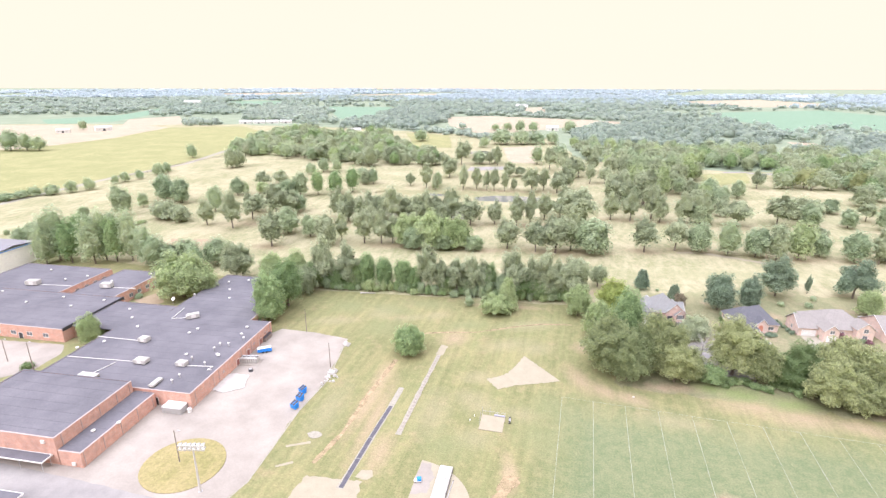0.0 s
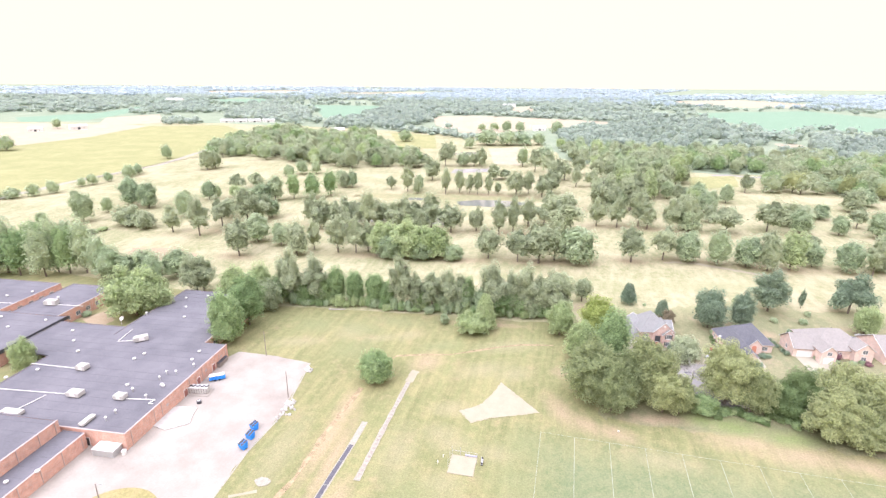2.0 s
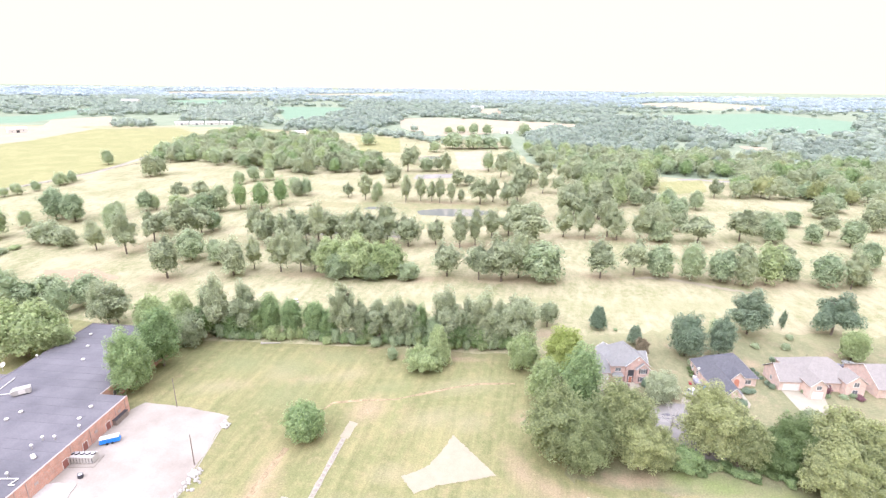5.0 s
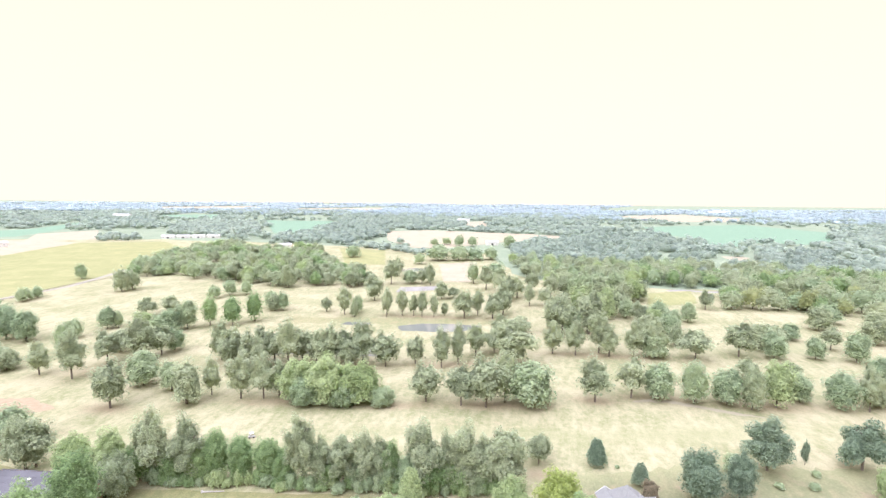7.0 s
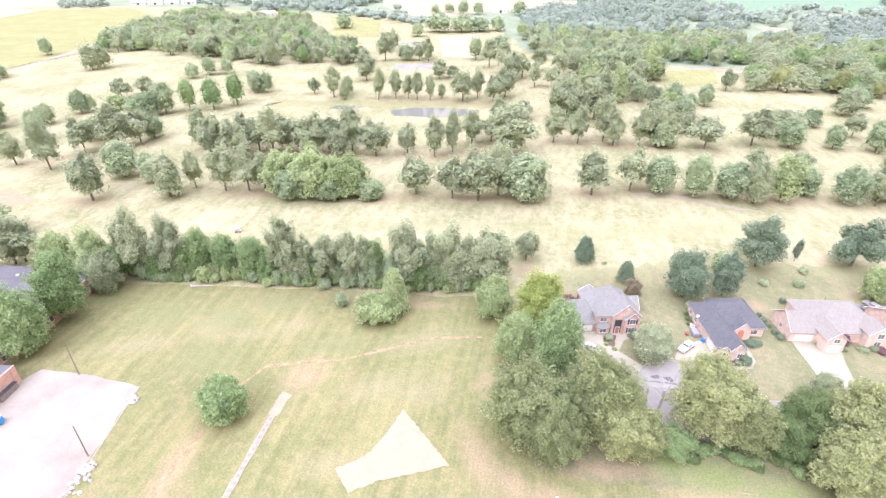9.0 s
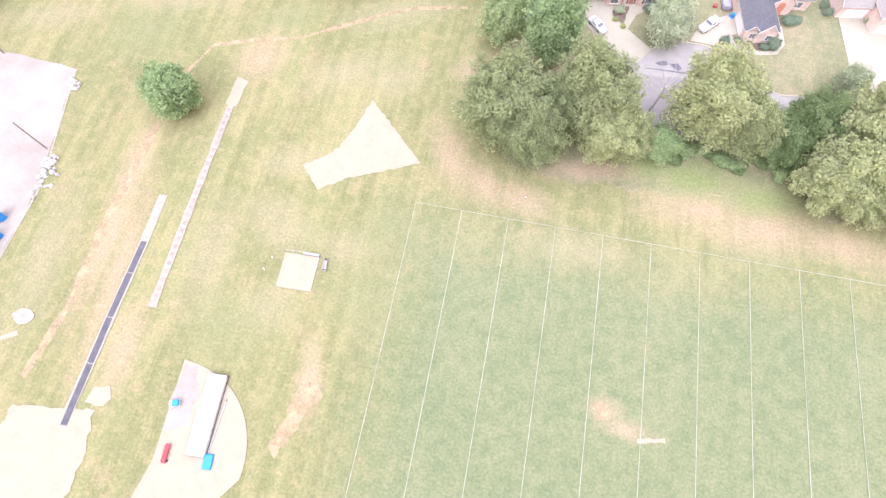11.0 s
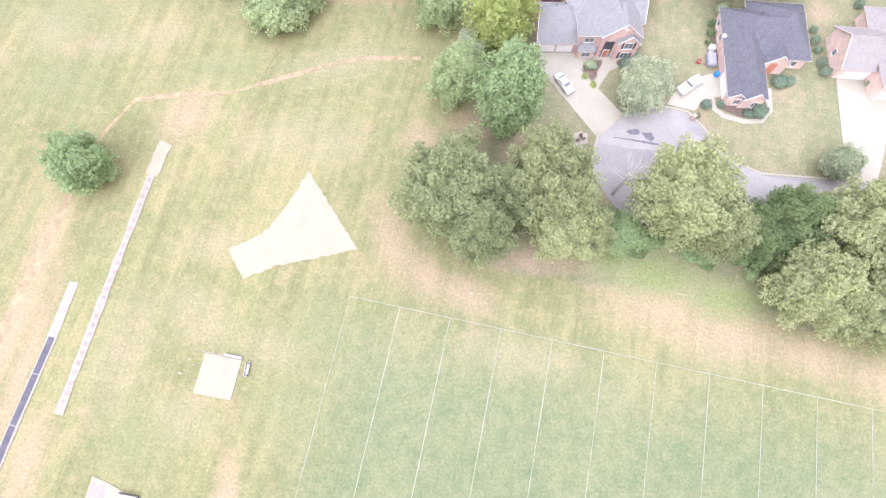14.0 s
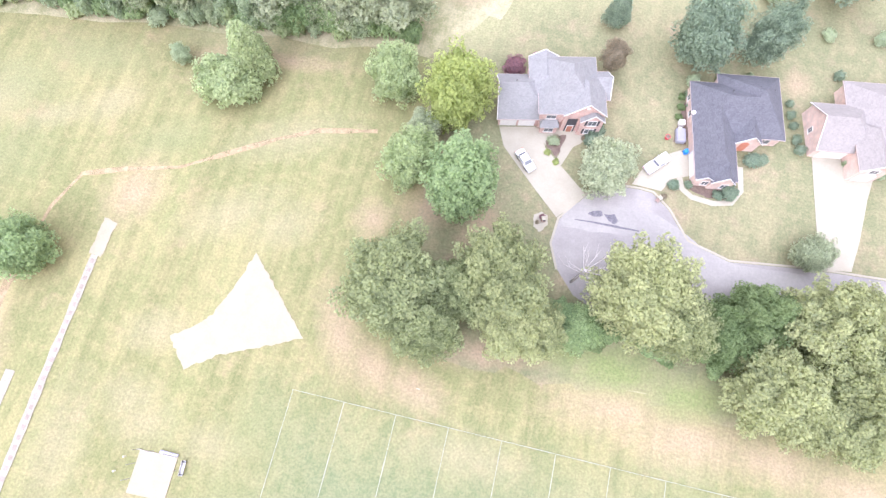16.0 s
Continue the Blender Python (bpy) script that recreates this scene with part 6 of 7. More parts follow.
part("stake", tube((0, 0, 0), (0, 0, 0.8), 0.04, None, 6), GALV, sign)
part("plate", box(-0.3, 0.3, -0.03, 0.03, 0.4, 0.85, 0.02), WHITE, sign)
log = thing("fallen_log", "pale fallen log at the lawn's edge", "log", pose(-98, 59.0, 0.03, 0, 0, 12))
part("stem", tube((-3, 0, 0.25), (3.5, 0.3, 0.2), 0.28, 0.14, 10), DEAD, log)
part("stump", tube((-3.2, 0, 0), (-3.2, 0.1, 0.7), 0.4, 0.3, 10), DEAD, log)


# ---- houses ----
def roof_shell(name, x0, x1, y0, y1, z, rise, mat, parent, ends="hh", along=None, over=0.45):
    """A hipped or gabled roof over a rectangle. ends: h hip or g gable at the low and high end of the ridge."""
    x0, x1, y0, y1 = x0 - over, x1 + over, y0 - over, y1 + over
    along = along or ("x" if x1 - x0 >= y1 - y0 else "y")
    lo, hi, s0, s1 = (x0, x1, y0, y1) if along == "x" else (y0, y1, x0, x1)
    half = (s1 - s0) / 2
    mid = (s0 + s1) / 2
    a = lo + (half * 0.95 if ends[0] == "h" else 0)
    b = hi - (half * 0.95 if ends[1] == "h" else 0)
    if a > b:
        a = b = (lo + hi) / 2
    if abs(a - b) < 0.05:
        b = a + 0.05
    flat = [(lo, s0, z), (hi, s0, z), (hi, s1, z), (lo, s1, z), (a, mid, z + rise), (b, mid, z + rise)]
    top = [(p, q, r) if along == "x" else (q, p, r) for p, q, r in flat]
    t = 0.18
    low = [(p, q, r - t) for p, q, r in top]
    fs = [(0, 1, 5, 4), (2, 3, 4, 5)] + ([(3, 0, 4)] if ends[0] == "h" else []) + ([(1, 2, 5)] if ends[1] == "h" else [])
    fs += [tuple(i + 6 for i in reversed(f)) for f in fs]
    fs += [(0, 6, 7, 1), (2, 8, 9, 3)] + ([(3, 9, 6, 0)] if ends[0] == "h" else [(0, 4, 10, 6), (4, 3, 9, 10)]) + ([(1, 7, 8, 2)] if ends[1] == "h" else [(1, 7, 11, 5), (5, 11, 8, 2)])
    bm = bmesh.new()
    vs = [bm.verts.new(p) for p in top + low]
    for f in fs:
        bm.faces.new([vs[i] for i in f])
    bmesh.ops.recalc_face_normals(bm, faces=bm.faces[:])
    ob = part("roof", bm, mat, parent)
    bm = bmesh.new()
    w = 0.06
    eaves = {"s": (x0 - w, x1 + w, y0 - w, y0), "n": (x0 - w, x1 + w, y1, y1 + w), "w": (x0 - w, x0, y0, y1), "e": (x1, x1 + w, y0, y1)}
    low_side, high_side = ("w", "e") if along == "x" else ("s", "n")
    for side, (p, q, r, s) in eaves.items():
        if (side == low_side and ends[0] == "g") or (side == high_side and ends[1] == "g"):
            continue
        add_box(bm, p, q, r, s, z - 0.2, z + 0.0)
    part("gutter", bm, COPING, ob, "pale gutter")
    # white barge boards on gable ends
    for end, at in ((ends[0], lo), (ends[1], hi)):
        if end == "g":
            bm = bmesh.new()
            for s in (s0, s1):
                p0, p1 = (at, s, z), (at, mid, z + rise)
                if along == "y":
                    p0, p1 = (s, at, z), (mid, at, z + rise)
                add_tube(bm, p0, p1, 0.07, None, 6)
            part("barge_board", bm, WHITE, ob, "white barge boards")
    return ob


def gable_wall(x0, x1, y0, y1, z0, z, rise, mat, parent, along):
    """Walls of a block whose gable ends run up to the ridge."""
    bm = bmesh.new()
    if along == "y":
        prof = [(x0, z0), (x1, z0), (x1, z), ((x0 + x1) / 2, z + rise), (x0, z)]
        a = [bm.verts.new((p, y0, q)) for p, q in prof]
        b = [bm.verts.new((p, y1, q)) for p, q in prof]
    else:
        prof = [(y0, z0), (y1, z0), (y1, z), ((y0 + y1) / 2, z + rise), (y0, z)]
        a = [bm.verts.new((x0, p, q)) for p, q in prof]
        b = [bm.verts.new((x1, p, q)) for p, q in prof]
    bm.faces.new(a)
    bm.faces.new(b[::-1])
    for i in range(5):
        bm.faces.new([a[i], a[(i + 1) % 5], b[(i + 1) % 5], b[i]])
    bmesh.ops.recalc_face_normals(bm, faces=bm.faces[:])
    return part("wall", bm, mat, parent)


def garage_door(parent, x, y, w, h, nx, ny):
    ang = math.degrees(math.atan2(nx, -ny))
    d = part("garage_door", box(-w / 2, w / 2, -0.05, 0.02, 0, h), WHITE, parent, "white panelled garage door", pose(x, y, 0.08, 0, 0, ang))
    for i in range(4):
        for j in range(4):
            part("panel", box(-w / 2 + 0.1 + j * w / 4, -w / 2 + (j + 1) * w / 4 - 0.1, -0.08, -0.05, 0.08 + i * h / 4, (i + 1) * h / 4 - 0.06), WHITE, d)
    bm = bmesh.new()
    for a, b, c, e in ((-w / 2 - 0.14, -w / 2, 0, h + 0.14), (w / 2, w / 2 + 0.14, 0, h + 0.14), (-w / 2, w / 2, h, h + 0.14)):
        add_box(bm, a, b, -0.1, 0.02, c, e)
    part("frame", bm, WHITE, d)


def vent_pipe(parent, x, y, z):
    p = part("vent_pipe", tube((x, y, z), (x, y, z + 0.6), 0.07, None, 8), DARK, parent)
    return p


def shutters(parent, x, y, z, w, h, nx, ny):
    ang = math.degrees(math.atan2(nx, -ny))
    for s in (-1, 1):
        part("shutter", box(s * (w / 2 + 0.28) - 0.2, s * (w / 2 + 0.28) + 0.2, -0.06, 0.0, 0, h), DARK, parent, "dark shutter", pose(x, y, z, 0, 0, ang))


# two-storey brick house with grey shingles
h1 = thing("house", "two-storey brown brick house with grey hipped shingle roof", "house", pose(25, 63, 0, 0, 0, 12), "houses")
part("wall", box(-3.3, 7.2, -3.4, 8.3, -0.1, 5.9), HOUSE_BRICK, h1)
roof_shell("roof", -3.3, 7.2, -3.4, 8.3, 5.9, 5.4, SHINGLE_GREY, h1, "hh", "y")
part("wall", box(-10.9, -3.35, -3.0, 6.2, -0.1, 3.1), HOUSE_BRICK, h1)
roof_shell("roof", -10.9, -1.6, -3.0, 6.2, 3.1, 4.7, SHINGLE_GREY, h1, "gh", "x")
gable_wall(-10.9, -10.6, -3.0, 6.2, 3.0, 3.1, 4.4, HOUSE_BRICK, h1, "x")
part("wall", box(-4.9, 0.2, 8.32, 8.5, -0.1, 5.7), HOUSE_BRICK, h1)
part("wall", box(-4.9, -3.35, 6.25, 8.3, -0.1, 5.7), HOUSE_BRICK, h1)
gable_wall(-4.9, 0.2, 8.3, 8.52, 5.6, 5.7, 1.9, HOUSE_BRICK, h1, "y")
roof_shell("roof", -4.9, 0.2, 1.0, 8.5, 5.7, 2.1, SHINGLE_GREY, h1, "hg", "y")
part("wall", box(7.25, 9.7, 0.4, 5.8, -0.1, 4.9), HOUSE_BRICK, h1)
gable_wall(9.4, 9.72, 0.4, 5.8, 4.8, 4.9, 2.5, HOUSE_BRICK, h1, "x")
roof_shell("roof", 4.5, 9.7, 0.4, 5.8, 4.9, 2.8, SHINGLE_GREY, h1, "hg", "x")
gable_wall(1.2, 8.7, -4.0, -2.0, -0.1, 5.92, 3.6, HOUSE_BRICK, h1, "y")
roof_shell("roof", 1.2, 8.7, -4.0, 4.4, 5.92, 3.8, SHINGLE_GREY, h1, "gh", "y", 0.3)
gable_wall(4.4, 8.6, -4.9, -4.02, -0.1, 5.1, 2.0, HOUSE_BRICK, h1, "y")
roof_shell("roof", 4.4, 8.6, -4.9, -2.4, 5.1, 2.2, SHINGLE_GREY, h1, "gh", "y", 0.25)
for gx in (-9.0, -5.4):
    garage_door(h1, gx, -3.02, 2.9, 2.3, 0, -1)
bm = bmesh.new()
add_box(bm, -2.8, 0.4, -4.6, -3.6, -0.1, 2.6)
part("bay", bm, HOUSE_BRICK, h1)
bm = bmesh.new()
vs = [bm.verts.new(p) for p in ((-3.1, -4.9, 2.6), (0.7, -4.9, 2.6), (0.2, -3.6, 3.5), (-2.6, -3.6, 3.5), (-3.1, -3.6, 2.6), (0.7, -3.6, 2.6))]
for f in ((0, 1, 2, 3), (0, 3, 4), (1, 5, 2), (0, 4, 5, 1)):
    bm.faces.new([vs[i] for i in f])
bmesh.ops.recalc_face_normals(bm, faces=bm.faces[:])
part("bay_roof", bm, SHINGLE_GREY, h1)
wall_window(h1, -1.2, -4.62, 0.7, 1.8, 1.4, 0, -1)
wall_window(h1, -1.2, -3.62, 3.9, 1.9, 1.3, 0, -1)
for zz in (0.8, 3.7):
    wall_window(h1, 6.5, -4.92, zz, 1.7, 1.7, 0, -1)
    shutters(h1, 6.5, -4.92, zz, 1.7, 1.7, 0, -1)
# Flat dark panel paints the porch shade; the wall behind is solid.
part("porch_recess", box(2.0, 3.9, -4.12, -3.98, 0.0, 4.6), DARK, h1, "dark panel painting the shade of the front entrance")
wall_door(h1, 2.9, -4.14, 1.1, 2.2, 0, -1, plain("brown_front_door", (0.400, 0.180, 0.120), 0.5))
part("attic_vent", tube((5.0, -4.0, 8.2), (5.0, -4.12, 8.2), 0.35, None, 14), WHITE, h1)
for vx, vy, vz in ((0.6, 5.0, 8.9), (2.4, 5.4, 8.6), (-8.0, 2.2, 7.2)):
    vent_pipe(h1, vx, vy, vz)

# single-storey house with charcoal shingles
h2 = thing("house", "salmon brick house with charcoal shingle roof", "house", pose(60, 66, 0, 0, 0, 8), "houses")
part("wall", box(-2.9, 8.3, -1.7, 11.2, -0.1, 3.2), SALMON_BRICK, h2)
part("wall", box(-8.3, -2.95, 1.0, 9.0, -0.1, 3.2), SALMON_BRICK, h2)
part("wall", box(-8.2, -1.2, -11.1, 0.95, -0.1, 3.2), SALMON_BRICK, h2)
roof_shell("roof", -8.3, 8.3, -1.7, 9.0, 3.2, 4.7, SHINGLE_DARK, h2, "hh", "x")
roof_shell("roof", -2.9, 8.3, -1.65, 11.2, 3.19, 5.3, SHINGLE_DARK, h2, "hh", "x")
roof_shell("roof", -8.2, -1.2, -11.1, 5.5, 3.21, 3.5, SHINGLE_DARK, h2, "hh", "y")
gable_wall(-0.6, 4.0, -3.3, -1.5, -0.1, 3.2, 2.5, SALMON_BRICK, h2, "y")
roof_shell("roof", -0.6, 4.0, -3.3, 3.5, 3.22, 2.6, SHINGLE_DARK, h2, "gh", "y", 0.3)
gable_wall(-5.4, -1.4, -11.9, -11.0, -0.1, 3.0, 2.3, SALMON_BRICK, h2, "y")
roof_shell("roof", -5.4, -1.4, -11.9, -7.6, 3.0, 2.4, SHINGLE_DARK, h2, "gh", "y", 0.25)
gable_wall(-8.2, -5.3, -11.5, -11.0, -0.1, 3.0, 1.3, SALMON_BRICK, h2, "y")
roof_shell("roof", -8.2, -5.3, -11.5, -8.0, 3.0, 1.4, SHINGLE_DARK, h2, "gh", "y", 0.25)
# Flat panels stand for the arched opening, its shade put into the colour.
part("archway", box(0.5, 2.1, -3.34, -3.28, 0.0, 2.6), plain("shaded_archway_wood", (0.560, 0.240, 0.160), 0.7), h2, "red-brown arched entrance")
bm = tube((1.3, -3.36, 2.6), (1.3, -3.27, 2.6), 0.8, None, 20)
part("arch", bm, plain("shaded_arch_wood", (0.560, 0.240, 0.160), 0.7), h2)
wall_window(h2, 5.6, -1.72, 0.8, 2.2, 1.5, 0, -1)
for wx in (-6.2, -2.7):
    wall_window(h2, wx, -11.92 if wx > -4 else -11.52, 0.9, 1.3, 1.5, 0, -1)
for wy in (3.2, 6.8):
    wall_window(h2, -8.32, wy, 1.0, 1.2, 1.4, -1, 0)
garage_door(h2, -8.22, -7.6, 4.8, 2.3, -1, 0)
for vx, vy, vz in ((2.6, 6.5, 6.6), (6.3, 7.2, 5.0), (-2.6, 5.2, 6.8)):
    vent_pipe(h2, vx, vy, vz)
dish2 = part("satellite_dish", tube((-8.5, 2.2, 3.6), (-8.7, 2.0, 3.7), 0.45, 0.35, 16), WHITE, h2, "small white satellite dish")

# pale-roofed house with double garage
h3 = thing("house", "salmon brick house with pale grey shingle roof", "house", pose(92, 68, 0, 0, 0, 8), "houses")
part("wall", box(-10.4, 7.8, -0.6, 14.0, -0.1, 3.4), SALMON_BRICK, h3)
roof_shell("roof", -10.4, 7.8, -0.6, 14.0, 3.4, 5.0, SHINGLE_PALE, h3, "hh", "x")
part("wall", box(-17.3, -10.45, -0.8, 8.6, -0.1, 3.4), SALMON_BRICK, h3)
roof_shell("roof", -17.3, -7.5, -0.8, 8.6, 3.4, 3.8, SHINGLE_PALE, h3, "gh", "x")
gable_wall(-17.32, -17.1, -0.8, 8.6, 3.0, 3.4, 3.6, SALMON_BRICK, h3, "x")
gable_wall(-10.6, -5.6, -5.2, -0.4, -0.1, 4.4, 2.3, SALMON_BRICK, h3, "y")
roof_shell("roof", -10.6, -5.6, -5.2, 4.5, 4.4, 2.4, SHINGLE_PALE, h3, "gh", "y", 0.35)
gable_wall(1.6, 7.6, -3.0, 0.0, -0.1, 4.6, 2.6, SALMON_BRICK, h3, "y")
roof_shell("roof", 1.6, 7.6, -3.0, 5.0, 4.6, 2.7, SHINGLE_PALE, h3, "gh", "y", 0.35)
garage_door(h3, -13.6, -0.82, 4.8, 2.3, 0, -1)
garage_door(h3, -8.1, -5.22, 2.9, 2.3, 0, -1)
wall_window(h3, -8.1, -5.22, 3.3, 1.6, 1.4, 0, -1)
for zz in (0.8, 3.4):
    wall_window(h3, 4.6, -3.02, zz, 1.7, 1.6, 0, -1)
wall_window(h3, -17.34, 3.9, 1.2, 1.0, 1.4, -1, 0)
wall_window(h3, -2.0, -0.62, 0.9, 1.8, 1.6, 0, -1)
vent_pipe(h3, -3.0, 10.5, 6.5)
vent_pipe(h3, 1.0, 11.0, 6.2)

h4 = thing("house", "salmon brick house with mottled pale roof", "house", pose(113, 74, 0, 0, 0, 10), "houses")
part("wall", box(-10.5, 9, -6, 9, -0.1, 3.3), SALMON_BRICK, h4)
roof_shell("roof", -10.5, 9, -6, 9, 3.3, 4.6, SHINGLE_PALE, h4, "gh", "x")
gable_wall(-10.52, -10.3, -6, 9, 3.0, 3.3, 4.3, SALMON_BRICK, h4, "x")
for wx in (-7, -2.5, 3.5):
    wall_window(h4, wx, -6.02, 0.9, 1.8, 1.5, 0, -1)
wall_door(h4, 0.6, -6.02, 1.1, 2.2, 0, -1)
wall_window(h4, -10.54, 1.5, 1.2, 1.4, 1.5, -1, 0)


# ---- vehicles ----
def vehicle(name, label, x, y, turn, length, width, height, mat, style, category="car", group="parked cars"):
    c = thing(name, label, category, pose(x, y, 0.1, 0, 0, turn), group)
    L, W, H = length / 2, width / 2, height
    # profile along x: front at +
    if style == "pickup":
        prof = [(-L, 0.45), (-L, 1.05), (-L * 0.25, 1.08), (-L * 0.20, H), (L * 0.22, H), (L * 0.45, 1.12), (L * 0.93, 1.0), (L, 0.8), (L, 0.42)]
    elif style == "suv":
        prof = [(-L, 0.45), (-L * 0.98, 1.05), (-L * 0.85, H), (L * 0.15, H), (L * 0.42, 1.1), (L * 0.92, 0.95), (L, 0.75), (L, 0.4)]
    else:
        prof = [(-L, 0.4), (-L * 0.97, 0.95), (-L * 0.62, 1.0), (-L * 0.4, H), (L * 0.15, H), (L * 0.45, 0.98), (L * 0.92, 0.82), (L, 0.65), (L, 0.35)]
    bm = bmesh.new()
    sides = []
    for s in (-1, 1):
        sides.append([bm.verts.new((px, s * W * (0.82 if pz > 1.15 else 1.0), pz)) for px, pz in prof])
    n = len(prof)
    bm.faces.new(sides[0])
    bm.faces.new(sides[1][::-1])
    for i in range(n):
        bm.faces.new([sides[0][i], sides[0][(i + 1) % n], sides[1][(i + 1) % n], sides[1][i]])
    bmesh.ops.recalc_face_normals(bm, faces=bm.faces[:])
    bmesh.ops.bevel(bm, geom=bm.edges[:], offset=0.06, segments=2, affect="EDGES")
    body = part("body", bm, mat, c)
    # glass
    top = [p for p in prof if p[1] == H]
    xa, xb = top[0][0], top[-1][0]
    for s in (-1, 1):
        part("side_window", box(xa + 0.1, xb + 0.05, s * W * 0.9 - 0.07, s * W * 0.9 + 0.07, 1.12, H - 0.12, 0.02), GLASS, c)
    wf = prof[prof.index(top[-1]) + 1]
    for nm, (ax, az), (bx, bz) in (("windscreen", top[-1], wf), ("rear_window", top[0], prof[prof.index(top[0]) - 1])):
        bm = bmesh.new()
        o = 0.03 if nm == "windscreen" else -0.03
        q = [(ax + o + (bx - ax) * 0.12, -W * 0.72, az + 0.03 + (bz - az) * 0.12), (ax + o + (bx - ax) * 0.12, W * 0.72, az + 0.03 + (bz - az) * 0.12),
             (ax + o + (bx - ax) * 0.9, W * 0.8, az + 0.03 + (bz - az) * 0.9), (ax + o + (bx - ax) * 0.9, -W * 0.8, az + 0.03 + (bz - az) * 0.9)]
        vs = [bm.verts.new(p) for p in q] + [bm.verts.new((p[0], p[1], p[2] + 0.02)) for p in q]
        for f in ((0, 1, 2, 3), (7, 6, 5, 4), (0, 4, 5, 1), (1, 5, 6, 2), (2, 6, 7, 3), (3, 7, 4, 0)):
            bm.faces.new([vs[i] for i in f])
        bmesh.ops.recalc_face_normals(bm, faces=bm.faces[:])
        part(nm, bm, GLASS, c)
    if style == "pickup":
        part("bed_cover", box(-L * 0.95, -L * 0.30, -W * 0.85, W * 0.85, 1.06, 1.14, 0.02), plain("grey_bed_cover", (0.440, 0.440, 0.540), 0.7), c, "dark grey bed cover")
    for s in (-1, 1):
        part("headlight", box(L - 0.12, L + 0.02, s * W * 0.72 - 0.2, s * W * 0.72 + 0.2, 0.68, 0.85, 0.02), GALV, c)
        part("tail_light", box(-L - 0.02, -L + 0.08, s * W * 0.8 - 0.12, s * W * 0.8 + 0.12, 0.75, 0.98, 0.02), RED, c)
        part("mirror", box(L * 0.28, L * 0.34, s * (W + 0.12) - 0.1, s * (W + 0.12) + 0.1, 1.05, 1.22, 0.02), mat, c)
        for k in (-0.6, 0.62):
            tyre = part("wheel", tube((k * L, s * (W - 0.2), 0.34), (k * L, s * (W + 0.01), 0.34), 0.34, None, 18), RUBBER, c)
            part("rim", tube((k * L, s * (W + 0.01), 0.34), (k * L, s * (W + 0.03), 0.34), 0.2, None, 12), GALV, tyre)
    return c


vehicle("car", "white sedan with dark windows parked on a driveway", 21.7, 51.1, -47, 5.0, 1.85, 1.45, CAR_WHITE, "sedan")
vehicle("pickup_truck", "white pickup with a dark bed cover on a driveway", 46.6, 56.3, 47, 5.8, 2.0, 1.8, CAR_WHITE, "pickup", "truck")
vehicle("car", "dark grey sedan parked behind a house", 102.3, 83.6, 120, 4.8, 1.85, 1.45, plain("dark_grey_paint", (0.200, 0.200, 0.240), 0.3), "sedan")
vehicle("car", "pale silver car parked behind a house", 106.0, 86.6, 120, 4.8, 1.85, 1.5, plain("silver_paint", (0.55, 0.56, 0.58), 0.3, 0.4), "suv")
vehicle("car", "black sedan parked behind a house", 103.9, 79.6, 120, 4.8, 1.85, 1.45, plain("black_paint", (0.04, 0.04, 0.05), 0.3), "sedan")

cart = thing("golf_cart", "small golf cart with a pale roof on the fairway", "golf cart", pose(-105.2, 94.8, 0.02, 0, 0, 20))
part("body", box(-1.2, 1.2, -0.6, 0.6, 0.3, 0.8, 0.08), HVAC_M, cart)
part("roof", box(-0.9, 0.8, -0.6, 0.6, 1.85, 1.93, 0.03), WHITE, cart)
part("seat", box(-0.6, 0.0, -0.55, 0.55, 0.8, 1.25, 0.06), HVAC_M, cart)
for sx in (-0.85, 0.7):
    for sy in (-0.55, 0.55):
        part("roof_post", tube((sx, sy, 0.8), (sx, sy, 1.86), 0.03, None, 6), DARK, cart)
        part("wheel", tube((sx, sy - 0.08, 0.24), (sx, sy + 0.08, 0.24), 0.24, None, 12), RUBBER, cart)

# yard things by the houses
grill = thing("covered_grill", "grey covered grill on a patio", "grill", pose(50.3, 63.2, 0.09, 0, 0, 8))
part("cover", box(-0.9, 0.9, -1.5, 1.5, 0.1, 1.2, 0.15), plain("grey_tarp", (0.300, 0.300, 0.340), 0.9), grill)
part("shelf", box(-0.4, 0.4, 1.5, 1.9, 0.7, 0.78), GALV, grill)
acu = thing("condenser", "white air-conditioning condenser by a wall", "air conditioner", pose(50.3, 66.2, 0.09, 0, 0, 8))
part("casing", box(-0.55, 0.55, -0.55, 0.55, 0, 1.0, 0.05), WHITE, acu)
part("fan", tube((0, 0, 1.0), (0, 0, 1.06), 0.42, None, 16), GALV, acu)
tub = thing("garden_tub", "red tub beside the patio", "tub", pose(48.0, 62.5, 0.05))
part("tub", tube((0, 0, 0), (0, 0, 0.7), 0.42, 0.55, 14), RED, tub)
part("soil", tube((0, 0, 0.6), (0, 0, 0.72), 0.5, 0.45, 14), MULCH, tub)
bbin = thing("wheelie_bin", "blue wheeled bin beside the garage", "bin", pose(51.7, 60.0, 0.1, 0, 0, 20))
part("body", box(-0.35, 0.35, -0.4, 0.4, 0.1, 1.05, 0.05), BLUE, bbin)
part("lid", box(-0.38, 0.38, -0.44, 0.42, 1.05, 1.13, 0.03), BLUE, bbin)
for s in (-1, 1):
    part("wheel", tube((s * 0.3, 0.4, 0.12), (s * 0.4, 0.4, 0.12), 0.12, None, 10), RUBBER, bbin)
kbin = thing("wheelie_bin", "black wheeled bin by the garage door", "bin", pose(75.3, 65.5, 0.05, 0, 0, 8))
part("body", box(-0.35, 0.35, -0.4, 0.4, 0.1, 1.05, 0.05), DARK, kbin)
